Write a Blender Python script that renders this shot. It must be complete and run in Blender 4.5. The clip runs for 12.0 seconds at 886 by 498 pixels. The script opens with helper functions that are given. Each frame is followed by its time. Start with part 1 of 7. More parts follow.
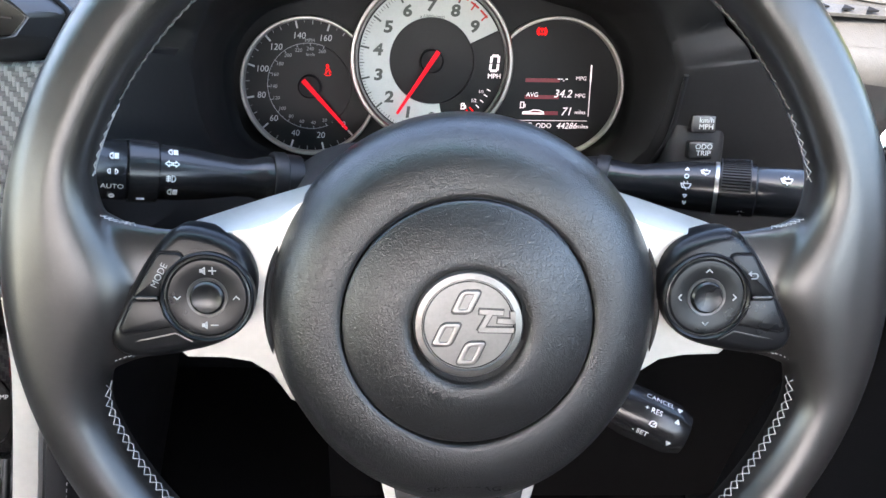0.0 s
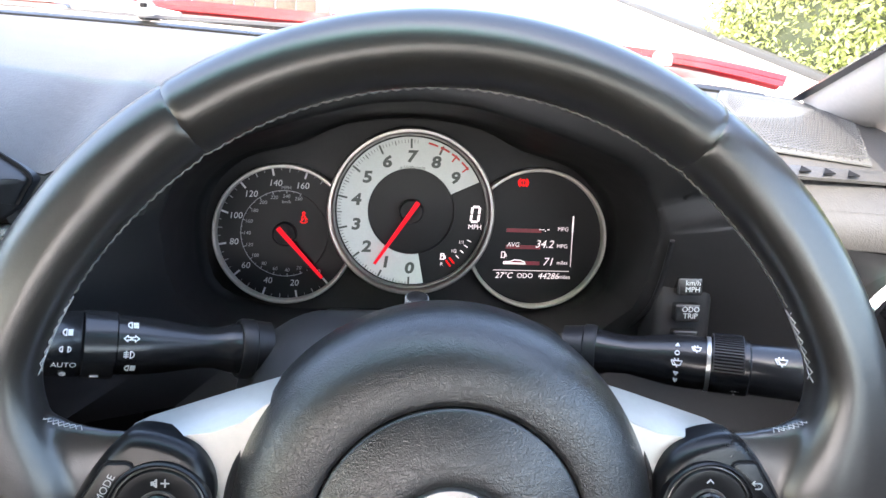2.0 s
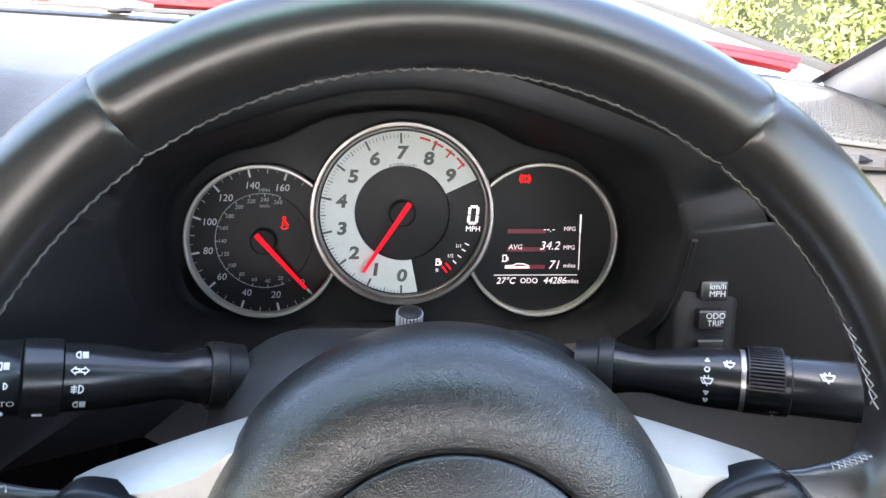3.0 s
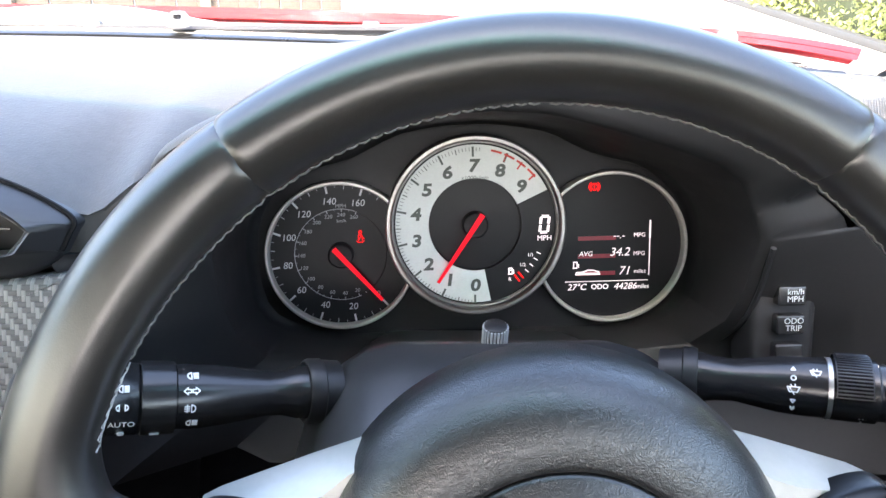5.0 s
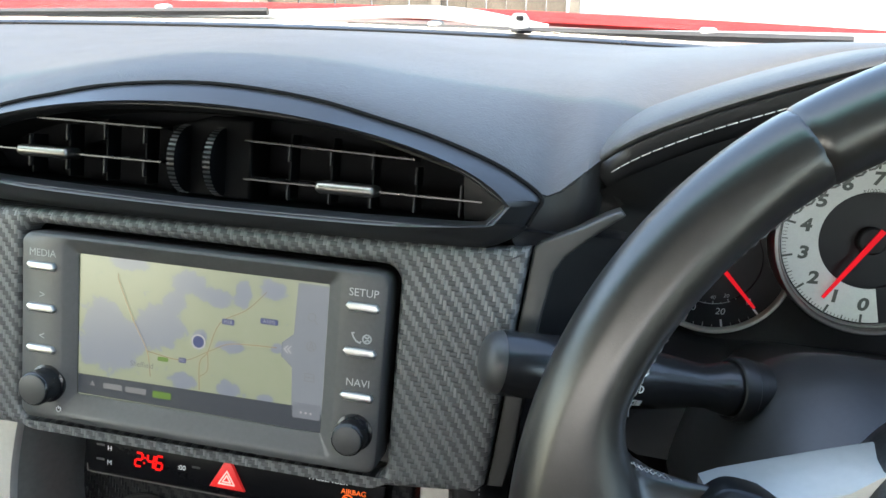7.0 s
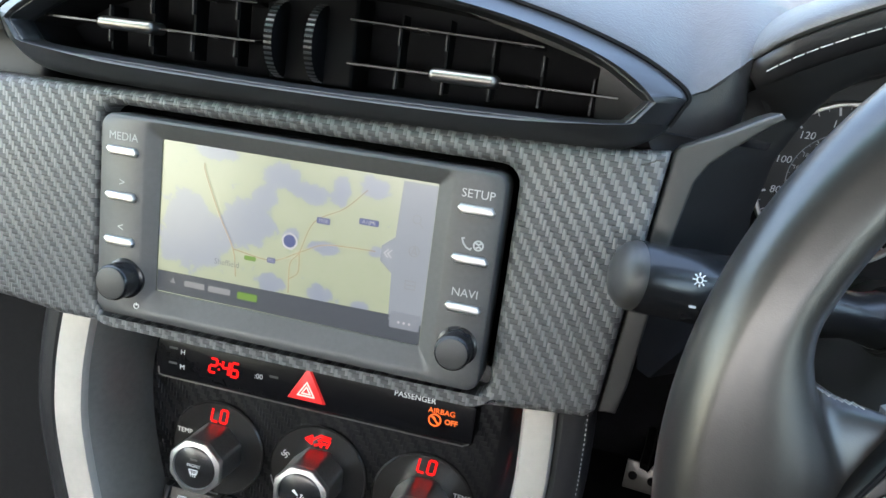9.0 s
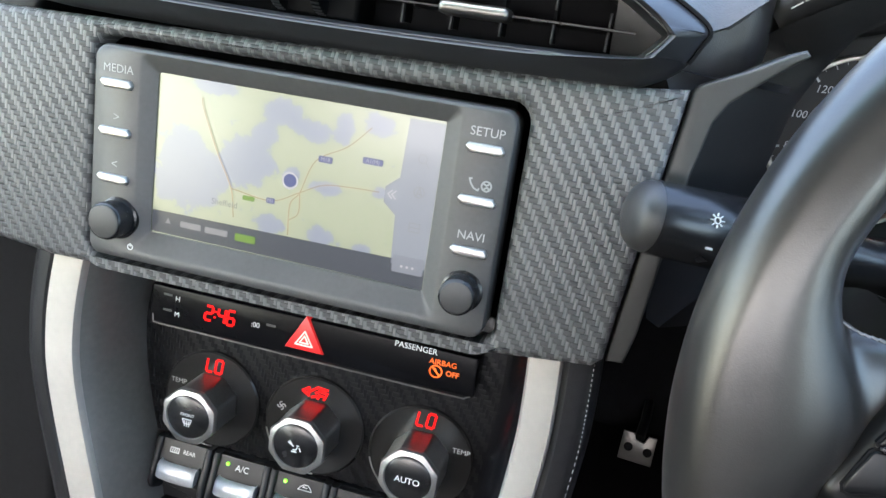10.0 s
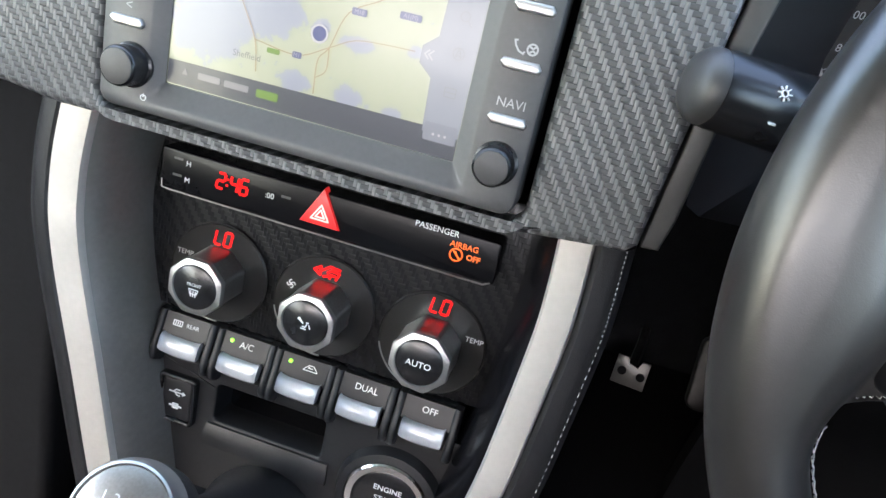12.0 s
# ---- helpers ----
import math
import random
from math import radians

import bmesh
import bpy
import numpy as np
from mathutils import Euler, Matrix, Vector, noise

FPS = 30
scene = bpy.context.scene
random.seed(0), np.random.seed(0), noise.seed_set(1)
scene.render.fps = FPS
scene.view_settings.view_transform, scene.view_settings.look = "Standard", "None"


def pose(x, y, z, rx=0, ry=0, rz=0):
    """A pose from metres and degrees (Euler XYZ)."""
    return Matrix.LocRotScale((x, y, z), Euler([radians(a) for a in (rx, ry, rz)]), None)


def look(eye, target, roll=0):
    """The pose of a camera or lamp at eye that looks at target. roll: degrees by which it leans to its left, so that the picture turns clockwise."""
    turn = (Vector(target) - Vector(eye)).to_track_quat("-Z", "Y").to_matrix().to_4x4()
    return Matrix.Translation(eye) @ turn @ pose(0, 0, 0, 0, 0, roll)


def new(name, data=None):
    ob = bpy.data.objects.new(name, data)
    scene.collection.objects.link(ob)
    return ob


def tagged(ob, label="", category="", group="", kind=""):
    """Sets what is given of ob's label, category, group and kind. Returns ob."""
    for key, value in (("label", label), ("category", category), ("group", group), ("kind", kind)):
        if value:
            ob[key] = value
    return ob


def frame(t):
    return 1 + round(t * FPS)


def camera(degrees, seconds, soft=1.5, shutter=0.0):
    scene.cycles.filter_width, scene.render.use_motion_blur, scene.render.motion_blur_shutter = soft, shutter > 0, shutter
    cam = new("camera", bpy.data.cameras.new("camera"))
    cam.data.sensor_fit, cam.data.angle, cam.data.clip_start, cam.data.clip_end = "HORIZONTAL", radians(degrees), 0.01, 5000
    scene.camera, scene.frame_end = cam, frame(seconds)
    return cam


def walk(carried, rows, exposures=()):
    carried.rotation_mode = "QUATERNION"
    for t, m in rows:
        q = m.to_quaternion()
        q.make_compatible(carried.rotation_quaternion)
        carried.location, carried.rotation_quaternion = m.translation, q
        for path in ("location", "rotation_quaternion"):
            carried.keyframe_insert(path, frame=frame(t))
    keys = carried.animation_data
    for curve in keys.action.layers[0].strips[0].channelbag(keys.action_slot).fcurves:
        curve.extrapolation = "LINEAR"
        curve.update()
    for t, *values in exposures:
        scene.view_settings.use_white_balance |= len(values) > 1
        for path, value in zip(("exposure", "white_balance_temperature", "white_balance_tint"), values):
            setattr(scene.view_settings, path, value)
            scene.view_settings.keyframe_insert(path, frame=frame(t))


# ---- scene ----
cam = camera(61.6, 12.0)
PATH = [  # seconds, eye, a point looked at, roll
    (0, (0.3238, 0.0458, 0.9620), (0.4005, 0.8948, 0.4393), 4.07),
    (0.5, (0.3229, 0.0486, 0.9662), (0.4117, 0.9086, 0.4637), 4.47),
    (1, (0.3238, 0.0546, 0.9774), (0.4192, 0.9289, 0.5015), 4.81),
    (1.5, (0.3208, 0.0710, 0.9817), (0.4234, 0.9627, 0.5409), 5.50),
    (2, (0.3215, 0.0835, 0.9882), (0.4280, 0.9888, 0.5772), 5.56),
    (2.5, (0.3239, 0.1048, 0.9849), (0.4294, 1.0153, 0.5852), 5.18),
    (3, (0.3275, 0.1272, 0.9743), (0.4374, 1.0300, 0.5587), 4.32),
    (3.2, (0.3326, 0.1351, 0.9695), (0.4445, 1.0322, 0.5420), 4.00),
    (4.8, (0.3122, 0.1288, 0.9829), (0.3947, 1.0241, 0.5453), 2.05),
    (5, (0.3046, 0.1244, 0.9885), (0.3644, 1.0258, 0.5596), 1.54),
    (5.5, (0.2761, 0.1216, 0.9919), (0.2724, 1.0308, 0.5757), 0.35),
    (6, (0.2435, 0.1138, 0.9914), (0.1661, 1.0213, 0.5788), -0.09),
    (6.5, (0.2130, 0.1059, 0.9894), (0.0731, 1.0062, 0.5771), 0.28),
    (7, (0.1889, 0.1027, 0.9827), (0.0006, 0.9895, 0.5606), 0.57),
    (7.5, (0.1696, 0.1023, 0.9710), (-0.0480, 0.9708, 0.5257), 0.88),
    (7.7, (0.1617, 0.1043, 0.9667), (-0.0579, 0.9639, 0.5054), 1.05),
    (9.3, (0.1415, 0.1166, 0.9454), (-0.0616, 0.9601, 0.4481), 3.06),
    (9.5, (0.1402, 0.1179, 0.9408), (-0.0608, 0.9589, 0.4385), 3.30),
    (10, (0.1394, 0.1148, 0.9303), (-0.0574, 0.9490, 0.4152), 4.09),
    (10.5, (0.1367, 0.1138, 0.9228), (-0.0536, 0.9391, 0.3910), 4.95),
    (11, (0.1315, 0.1124, 0.9146), (-0.0501, 0.9284, 0.3658), 5.96),
    (11.5, (0.1304, 0.1125, 0.9073), (-0.0431, 0.9186, 0.3414), 6.81),
    (12, (0.1264, 0.1107, 0.8974), (-0.0390, 0.9023, 0.3091), 8.91),
]
walk(cam, [(t, look(e, g, r)) for t, e, g, r in PATH], [(0.0, 4.24, 6650, 14), (0.5, 4.34, 6650, 14), (1.1, 4.36, 6650, 14), (1.9, 4.07, 6650, 14), (3.2, 4.14, 6650, 14), (4.9, 4.22, 6650, 14), (5.5, 4.1, 6650, 14), (6.4, 3.40, 6700, 7), (7.6, 3.5, 6700, 6), (9.4, 3.98, 6650, 9), (12.0, 4.08, 6650, 12)])
import functools
import itertools

# ---- world, sun, exposure ----
scene.world = bpy.data.worlds.new("sky")
scene.world.use_nodes = True
_wn = scene.world.node_tree
_sky = _wn.nodes.new("ShaderNodeTexSky")
_sky.sky_type, _sky.sun_disc = "NISHITA", False
TO_SUN = Vector((-0.30, -0.71, 0.80)).normalized()
_sky.dust_density = 4.0
_sky.sun_elevation = math.asin(TO_SUN.z)
_sky.sun_rotation = math.atan2(TO_SUN.x, TO_SUN.y)
_bg = _wn.nodes["Background"]
_wn.links.new(_sky.outputs[0], _bg.inputs[0])
_bg.inputs[1].default_value = 0.15
_sun = new("sun", bpy.data.lights.new("sun", "SUN"))
_sun.data.energy, _sun.data.angle, _sun.data.color = 1.3, radians(0.6), (1.0, 0.95, 0.86)
_sun.matrix_world = TO_SUN.to_track_quat("Z", "Y").to_matrix().to_4x4()

GLOW = 0.082  # displays, dimmed against the open exposure


# ---- materials ----
def _node(nt, kind, **values):
    n = nt.nodes.new(kind)
    for k, v in values.items():
        n.inputs[k.replace("_", " ")].default_value = v
    return n


def mat(name, col, rough=0.5, metal=0.0, var=0.25, scale=40.0, bump=0.0, bscale=800.0, coat=0.0,
        rvar=0.1, cells=False, emit=0.0, spec=0.5, aniso=0.0):
    """A procedural surface: two scales of colour variation, rough wear and fine relief."""
    m = bpy.data.materials.new(name)
    m.use_nodes = True
    nt = m.node_tree
    b = nt.nodes["Principled BSDF"]
    tc = nt.nodes.new("ShaderNodeTexCoord")
    n1 = _node(nt, "ShaderNodeTexNoise", Scale=scale, Detail=4.0, Roughness=0.6)
    n2 = _node(nt, "ShaderNodeTexNoise", Scale=scale * 14, Detail=2.0)
    for n in (n1, n2):
        nt.links.new(tc.outputs["Object"], n.inputs["Vector"])
    add = nt.nodes.new("ShaderNodeMath")
    add.operation = "ADD"
    nt.links.new(n1.outputs[0], add.inputs[0])
    nt.links.new(n2.outputs[0], add.inputs[1])
    ramp = _node(nt, "ShaderNodeMapRange")
    ramp.inputs[1].default_value, ramp.inputs[2].default_value = 0.6, 1.4
    ramp.inputs[3].default_value, ramp.inputs[4].default_value = 1 - var, 1 + var
    nt.links.new(add.outputs[0], ramp.inputs[0])
    mul = nt.nodes.new("ShaderNodeVectorMath")
    mul.operation = "SCALE"
    mul.inputs[0].default_value = col[:3]
    nt.links.new(ramp.outputs[0], mul.inputs[3])
    nt.links.new(mul.outputs[0], b.inputs["Base Color"])
    rr = _node(nt, "ShaderNodeMapRange")
    rr.inputs[3].default_value, rr.inputs[4].default_value = max(rough - rvar, 0.02), min(rough + rvar, 1)
    nt.links.new(n1.outputs[0], rr.inputs[0])
    nt.links.new(rr.outputs[0], b.inputs["Roughness"])
    b.inputs["Metallic"].default_value = metal
    b.inputs["Coat Weight"].default_value = coat
    b.inputs["Coat Roughness"].default_value = 0.08
    b.inputs["Specular IOR Level"].default_value = spec
    b.inputs["Anisotropic"].default_value = aniso
    if emit:
        b.inputs["Emission Color"].default_value = (*col[:3], 1)
        b.inputs["Emission Strength"].default_value = emit * GLOW
    if bump:
        if cells:
            h = _node(nt, "ShaderNodeTexVoronoi", Scale=bscale)
            h.feature = "SMOOTH_F1"
            wob = _node(nt, "ShaderNodeTexNoise", Scale=bscale * 0.25, Detail=2.0)
            wv = nt.nodes.new("ShaderNodeMix")
            wv.data_type = "VECTOR"
            wv.inputs[0].default_value = 0.006
            nt.links.new(tc.outputs["Object"], wob.inputs["Vector"])
            nt.links.new(tc.outputs["Object"], wv.inputs[4])
            nt.links.new(wob.outputs["Color"], wv.inputs[5])
            nt.links.new(wv.outputs[1], h.inputs["Vector"])
        else:
            h = _node(nt, "ShaderNodeTexNoise", Scale=bscale, Detail=3.0)
            nt.links.new(tc.outputs["Object"], h.inputs["Vector"])
        bp = _node(nt, "ShaderNodeBump", Strength=bump, Distance=0.0006)
        nt.links.new(h.outputs[0], bp.inputs["Height"])
        nt.links.new(bp.outputs[0], b.inputs["Normal"])
    return m


def maths(nt, op, a, b=0.0, c=0.0):
    n = nt.nodes.new("ShaderNodeMath")
    n.operation = op
    for i, v in enumerate((a, b, c)):
        if isinstance(v, (int, float)):
            n.inputs[i].default_value = v
        else:
            nt.links.new(v, n.inputs[i])
    return n.outputs[0]


def weave(name, col, tow, depth, rough, coat=0.0, spread=0.5, spec=0.5, tall=1.0):
    """Two-by-two twill: tows of that width pass over two and under two."""
    m = bpy.data.materials.new(name)
    m.use_nodes = True
    nt = m.node_tree
    b = nt.nodes["Principled BSDF"]
    tc = nt.nodes.new("ShaderNodeTexCoord")
    wob = _node(nt, "ShaderNodeTexNoise", Scale=9.0, Detail=1.0)
    nt.links.new(tc.outputs["Object"], wob.inputs["Vector"])
    sep = nt.nodes.new("ShaderNodeSeparateXYZ")
    nt.links.new(tc.outputs["Object"], sep.inputs[0])
    off = maths(nt, "MULTIPLY", wob.outputs[0], 1.2)
    x = maths(nt, "ADD", maths(nt, "MULTIPLY", sep.outputs[0], 1 / tow), off)
    y = maths(nt, "ADD", maths(nt, "MULTIPLY", sep.outputs[1], 1 / (tall * tow)), off)
    i, j = maths(nt, "FLOOR", x), maths(nt, "FLOOR", y)
    k = maths(nt, "FLOORED_MODULO", maths(nt, "ADD", i, j), 4.0)
    warp = maths(nt, "LESS_THAN", k, 1.5)
    fx = maths(nt, "SUBTRACT", maths(nt, "MULTIPLY", maths(nt, "FRACT", x), 2.0), 1.0)
    fy = maths(nt, "SUBTRACT", maths(nt, "MULTIPLY", maths(nt, "FRACT", y), 2.0), 1.0)
    hx = maths(nt, "SUBTRACT", 1.0, maths(nt, "POWER", maths(nt, "ABSOLUTE", fx), 4.0))
    hy = maths(nt, "SUBTRACT", 1.0, maths(nt, "POWER", maths(nt, "ABSOLUTE", fy), 4.0))
    mix = nt.nodes.new("ShaderNodeMix")
    nt.links.new(warp, mix.inputs[0])
    nt.links.new(hy, mix.inputs[2])
    nt.links.new(hx, mix.inputs[3])
    fib = _node(nt, "ShaderNodeTexNoise", Scale=4000.0, Detail=1.0)
    nt.links.new(tc.outputs["Object"], fib.inputs["Vector"])
    height = maths(nt, "ADD", mix.outputs[0], maths(nt, "MULTIPLY", fib.outputs[0], 0.12))
    bp = _node(nt, "ShaderNodeBump", Strength=1.0, Distance=depth)
    nt.links.new(height, bp.inputs["Height"])
    nt.links.new(bp.outputs[0], b.inputs["Normal"])
    # warp painted lighter than weft in place of the fibres' directional sheen
    tone = maths(nt, "ADD", maths(nt, "MULTIPLY", warp, spread), maths(nt, "ADD", 1 - spread / 2, maths(nt, "MULTIPLY", wob.outputs[0], 0.1)))
    mul = nt.nodes.new("ShaderNodeVectorMath")
    mul.operation = "SCALE"
    mul.inputs[0].default_value = col
    nt.links.new(tone, mul.inputs[3])
    nt.links.new(mul.outputs[0], b.inputs["Base Color"])
    rg = maths(nt, "ADD", rough, maths(nt, "MULTIPLY", maths(nt, "SUBTRACT", 1.0, warp), 0.14))
    nt.links.new(rg, b.inputs["Roughness"])
    b.inputs["Coat Weight"].default_value = coat
    b.inputs["Coat Roughness"].default_value = 0.15
    b.inputs["Specular IOR Level"].default_value = spec
    return m


def pane_glass(name, tint, refl=0.06):
    """Thin glazing: tinted see-through with a clear gloss on it."""
    m = bpy.data.materials.new(name)
    m.use_nodes = True
    nt = m.node_tree
    out = nt.nodes["Material Output"]
    tr, gl, mx = nt.nodes.new("ShaderNodeBsdfTransparent"), nt.nodes.new("ShaderNodeBsdfGlossy"), nt.nodes.new("ShaderNodeMixShader")
    tr.inputs[0].default_value = (*tint, 1)
    gl.inputs["Roughness"].default_value = 0.02
    mx.inputs[0].default_value = refl
    nt.links.new(tr.outputs[0], mx.inputs[1])
    nt.links.new(gl.outputs[0], mx.inputs[2])
    nt.links.new(mx.outputs[0], out.inputs[0])
    return m


LEATHER = mat("black_leather", (0.015, 0.0145, 0.0155), 0.40, var=0.15, scale=25, bump=0.15, bscale=1500, cells=True, rvar=0.05)
RIM_LEATHER = mat("worn_rim_leather", (0.019, 0.017, 0.016), 0.31, var=0.18, scale=34, bump=0.06, bscale=1500, cells=True, spec=0.80, rvar=0.05)
HUB_LEATHER = mat("grained_hub_leather", (0.017, 0.0165, 0.0165), 0.32, var=0.20, scale=40, bump=0.31, bscale=1400, cells=True, rvar=0.05, spec=0.74)
DASH_SKIN = mat("dash_skin", (0.047, 0.0458, 0.0448), 0.54, var=0.15, scale=12, bump=0.35, bscale=900, cells=True)
BLACK_PLASTIC = mat("black_plastic", (0.013, 0.013, 0.0143), 0.42, var=0.2, scale=30, bump=0.12, bscale=2200, spec=0.36)
SHROUD_PLASTIC = mat("grained_shroud_plastic", (0.020, 0.0205, 0.0225), 0.38, var=0.2, scale=30, bump=0.12, bscale=2200, spec=0.6)
PAD_BLACK = mat("satin_pad_black", (0.008, 0.008, 0.009), 0.30, var=0.1, scale=40, bump=0.03, bscale=2500, spec=0.3)
KEY_EDGE = mat("dull_grey_edge", (0.10, 0.098, 0.094), 0.32, 0.3, var=0.15, scale=60)
SATIN_BLACK = mat("satin_black_plastic", (0.012, 0.012, 0.013), 0.25, var=0.15, scale=30, bump=0.04, bscale=2500)
VENT_SATIN = mat("satin_vent_plastic", (0.019, 0.020, 0.0225), 0.36, var=0.12, scale=30, bump=0.05, bscale=2500)
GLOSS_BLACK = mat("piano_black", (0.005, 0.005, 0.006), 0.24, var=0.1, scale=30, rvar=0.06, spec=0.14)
GREY_PLASTIC = mat("dark_grey_plastic", (0.066, 0.065, 0.065), 0.42, var=0.12, scale=30, bump=0.08, bscale=2400)
BEZEL_GREY = mat("grey_bezel", (0.085, 0.083, 0.082), 0.42, var=0.12, scale=30, bump=0.05, bscale=2200)
BEZEL_DARK = mat("matt_knob_face", (0.040, 0.039, 0.039), 0.45, var=0.12, scale=60, bump=0.05, bscale=2400)
STRIP_GREY = mat("pale_strip_plastic", (0.032, 0.0315, 0.0305), 0.45, var=0.1, scale=30, bump=0.06, bscale=2400)
SILVER = mat("satin_silver_paint", (0.46, 0.442, 0.408), 0.38, 0.45, var=0.06, scale=20, bump=0.03, bscale=3000)
RAIL_SILVER = mat("warm_satin_silver", (0.52, 0.492, 0.450), 0.40, 0.45, var=0.06, scale=20, bump=0.03, bscale=3000)
SILVER_DARK = mat("dark_satin_silver", (0.26, 0.253, 0.245), 0.46, 0.55, var=0.1, scale=20, bump=0.03, bscale=3000)
CHROME = mat("chrome", (0.75, 0.75, 0.75), 0.14, 1.0, var=0.05, scale=60, rvar=0.06)
BRUSHED = mat("brushed_metal", (0.25, 0.240, 0.228), 0.36, 1.0, var=0.1, scale=60, bump=0.06, bscale=2500)
EMBLEM_METAL = mat("warm_brushed_emblem", (0.34, 0.322, 0.302), 0.36, 1.0, var=0.10, scale=60, bump=0.05, bscale=2500)
SUNK_METAL = mat("sunk_dark_metal", (0.06, 0.058, 0.055), 0.5, 0.6, var=0.1, scale=60)
KNOB_METAL = mat("dark_knob_metal", (0.34, 0.325, 0.31), 0.34, 0.9, var=0.15, scale=60)
CARBON = weave("carbon_wrap", (0.086, 0.086, 0.087), 0.0018, 0.00030, 0.36, spread=0.85, tall=1.35)
CARBON_DARK = weave("gloss_carbon_wrap", (0.0070, 0.0070, 0.0078), 0.0020, 0.00010, 0.24, spread=1.3, spec=0.26, tall=1.35)
DIAL_BLACK = mat("gauge_black", (0.0075, 0.0075, 0.0085), 0.45, var=0.1, scale=60, spec=0.25)
DIAL_WHITE = mat("gauge_silver_white", (0.56, 0.58, 0.56), 0.45, var=0.06, scale=60, bump=0.05, bscale=3000)
PRINT_WHITE = mat("printed_white", (0.75, 0.75, 0.75), 0.5, var=0.05, scale=200)
PRINT_GREY = mat("printed_grey", (0.32, 0.33, 0.34), 0.5, var=0.05, scale=200)
PRINT_DIAL = mat("printed_dial_white", (0.56, 0.56, 0.57), 0.5, var=0.05, scale=200)
PRINT_DARK = mat("printed_dark", (0.06, 0.07, 0.06), 0.5, var=0.1, scale=200)
PRINT_RED = mat("printed_red", (0.55, 0.03, 0.02), 0.5, var=0.05, scale=200)
THREAD_GREY = mat("grey_thread", (0.13, 0.127, 0.123), 0.8, var=0.3, scale=400, bump=0.4, bscale=6000)
THREAD = mat("white_thread", (0.42, 0.41, 0.40), 0.8, var=0.25, scale=400, bump=0.4, bscale=6000)
NEEDLE = mat("lit_red_needle", (0.55, 0.006, 0.014), 0.5, var=0.02, scale=60, emit=1.0, spec=0.1)
LED_RED = mat("red_display", (0.75, 0.006, 0.006), 0.5, var=0.02, scale=60, emit=1.25, spec=0.1)
LED_ORANGE = mat("orange_display", (1.0, 0.16, 0.02), 0.4, var=0.02, scale=60, emit=0.8)
LED_GREEN = mat("green_light", (0.25, 1.0, 0.05), 0.4, var=0.02, scale=60, emit=1.6)
LCD_WHITE = mat("lcd_white", (1.0, 0.86, 0.88), 0.4, var=0.02, scale=60, emit=0.8)
LCD_RED = mat("lcd_red_streak", (0.20, 0.008, 0.018), 0.4, var=0.3, scale=200, emit=0.10)
# near-black; in recesses and under the dash it stands for shade
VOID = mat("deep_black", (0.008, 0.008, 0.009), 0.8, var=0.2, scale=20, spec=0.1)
# both carpets are darkened to carry the footwell's shade
FOOT_CARPET = mat("shade_dark_carpet", (0.012, 0.0125, 0.0145), 0.95, var=0.4, scale=60, bump=0.8, bscale=1500, spec=0.08)
CARPET = mat("shade_black_carpet", (0.004, 0.004, 0.0045), 0.95, var=0.4, scale=60, bump=0.8, bscale=1500, spec=0.08)
HEADLINER = mat("grey_headliner", (0.30, 0.285, 0.265), 0.9, var=0.08, scale=30, bump=0.3, bscale=1800)
PILLAR_TRIM = mat("pale_pillar_trim", (0.50, 0.47, 0.45), 0.7, var=0.06, scale=20, bump=0.15, bscale=1800)
RED_PAINT = mat("red_car_paint", (0.34, 0.006, 0.010), 0.38, var=0.08, scale=8, coat=0.25, spec=0.3)
COWL = mat("grey_cowl_plastic", (0.035, 0.035, 0.035), 0.6, var=0.25, scale=14, bump=0.2, bscale=900)
# near-black for the shade inside the vent, a paler grey for lit vane edges
VENT_SHADE = mat("vent_shade_black", (0.0025, 0.0025, 0.003), 0.6, var=0.1, scale=40, spec=0.08)
VANE_LIT = mat("vane_edge_lit", (0.018, 0.018, 0.020), 0.5, var=0.15, scale=40, spec=0.3)
MATT_BLACK = mat("matt_black_fascia", (0.0125, 0.0125, 0.0135), 0.55, var=0.15, scale=30, bump=0.15, bscale=2000, spec=0.22)
FRIT = mat("black_glass_edge", (0.008, 0.008, 0.008), 0.3, var=0.1, scale=40)
PAVING = mat("pale_concrete", (0.40, 0.38, 0.34), 0.85, var=0.18, scale=0.9, bump=0.4, bscale=60)
# wall, door and fence colours darkened to stand for shade on their fronts
SHADED_RENDER = mat("pale_render_in_shade", (0.085, 0.076, 0.065), 0.9, var=0.15, scale=1.2, bump=0.3, bscale=40)
DOOR_PAINT = mat("white_paint_in_shade", (0.13, 0.132, 0.125), 0.5, var=0.06, scale=2.0, bump=0.05, bscale=60)
FENCE_WOOD = mat("weathered_wood_in_shade", (0.050, 0.041, 0.032), 0.8, var=0.35, scale=3.0, bump=0.4, bscale=50)
LEAF = mat("sunlit_hedge_leaf", (0.22, 0.26, 0.075), 0.45, var=0.5, scale=6.0)
HEDGE_SHADE = mat("hedge_inner_shade", (0.045, 0.055, 0.02), 0.9, var=0.3, scale=20)
SCREEN_GLASS = pane_glass("windscreen_glass", (0.97, 0.98, 0.975), 0.04)
BAND_GLASS = pane_glass("teal_shade_band", (0.46, 0.78, 0.72), 0.05)
SIDE_GLASS = pane_glass("green_tinted_glass", (0.94, 0.98, 0.96), 0.06)


# ---- mesh helpers ----
def thing(name, m=None, label="", category="", group="", kind=""):
    ob = new(name)
    ob.empty_display_size = 0.02
    ob.matrix_world = m or Matrix()
    return tagged(ob, label, category, group, kind)


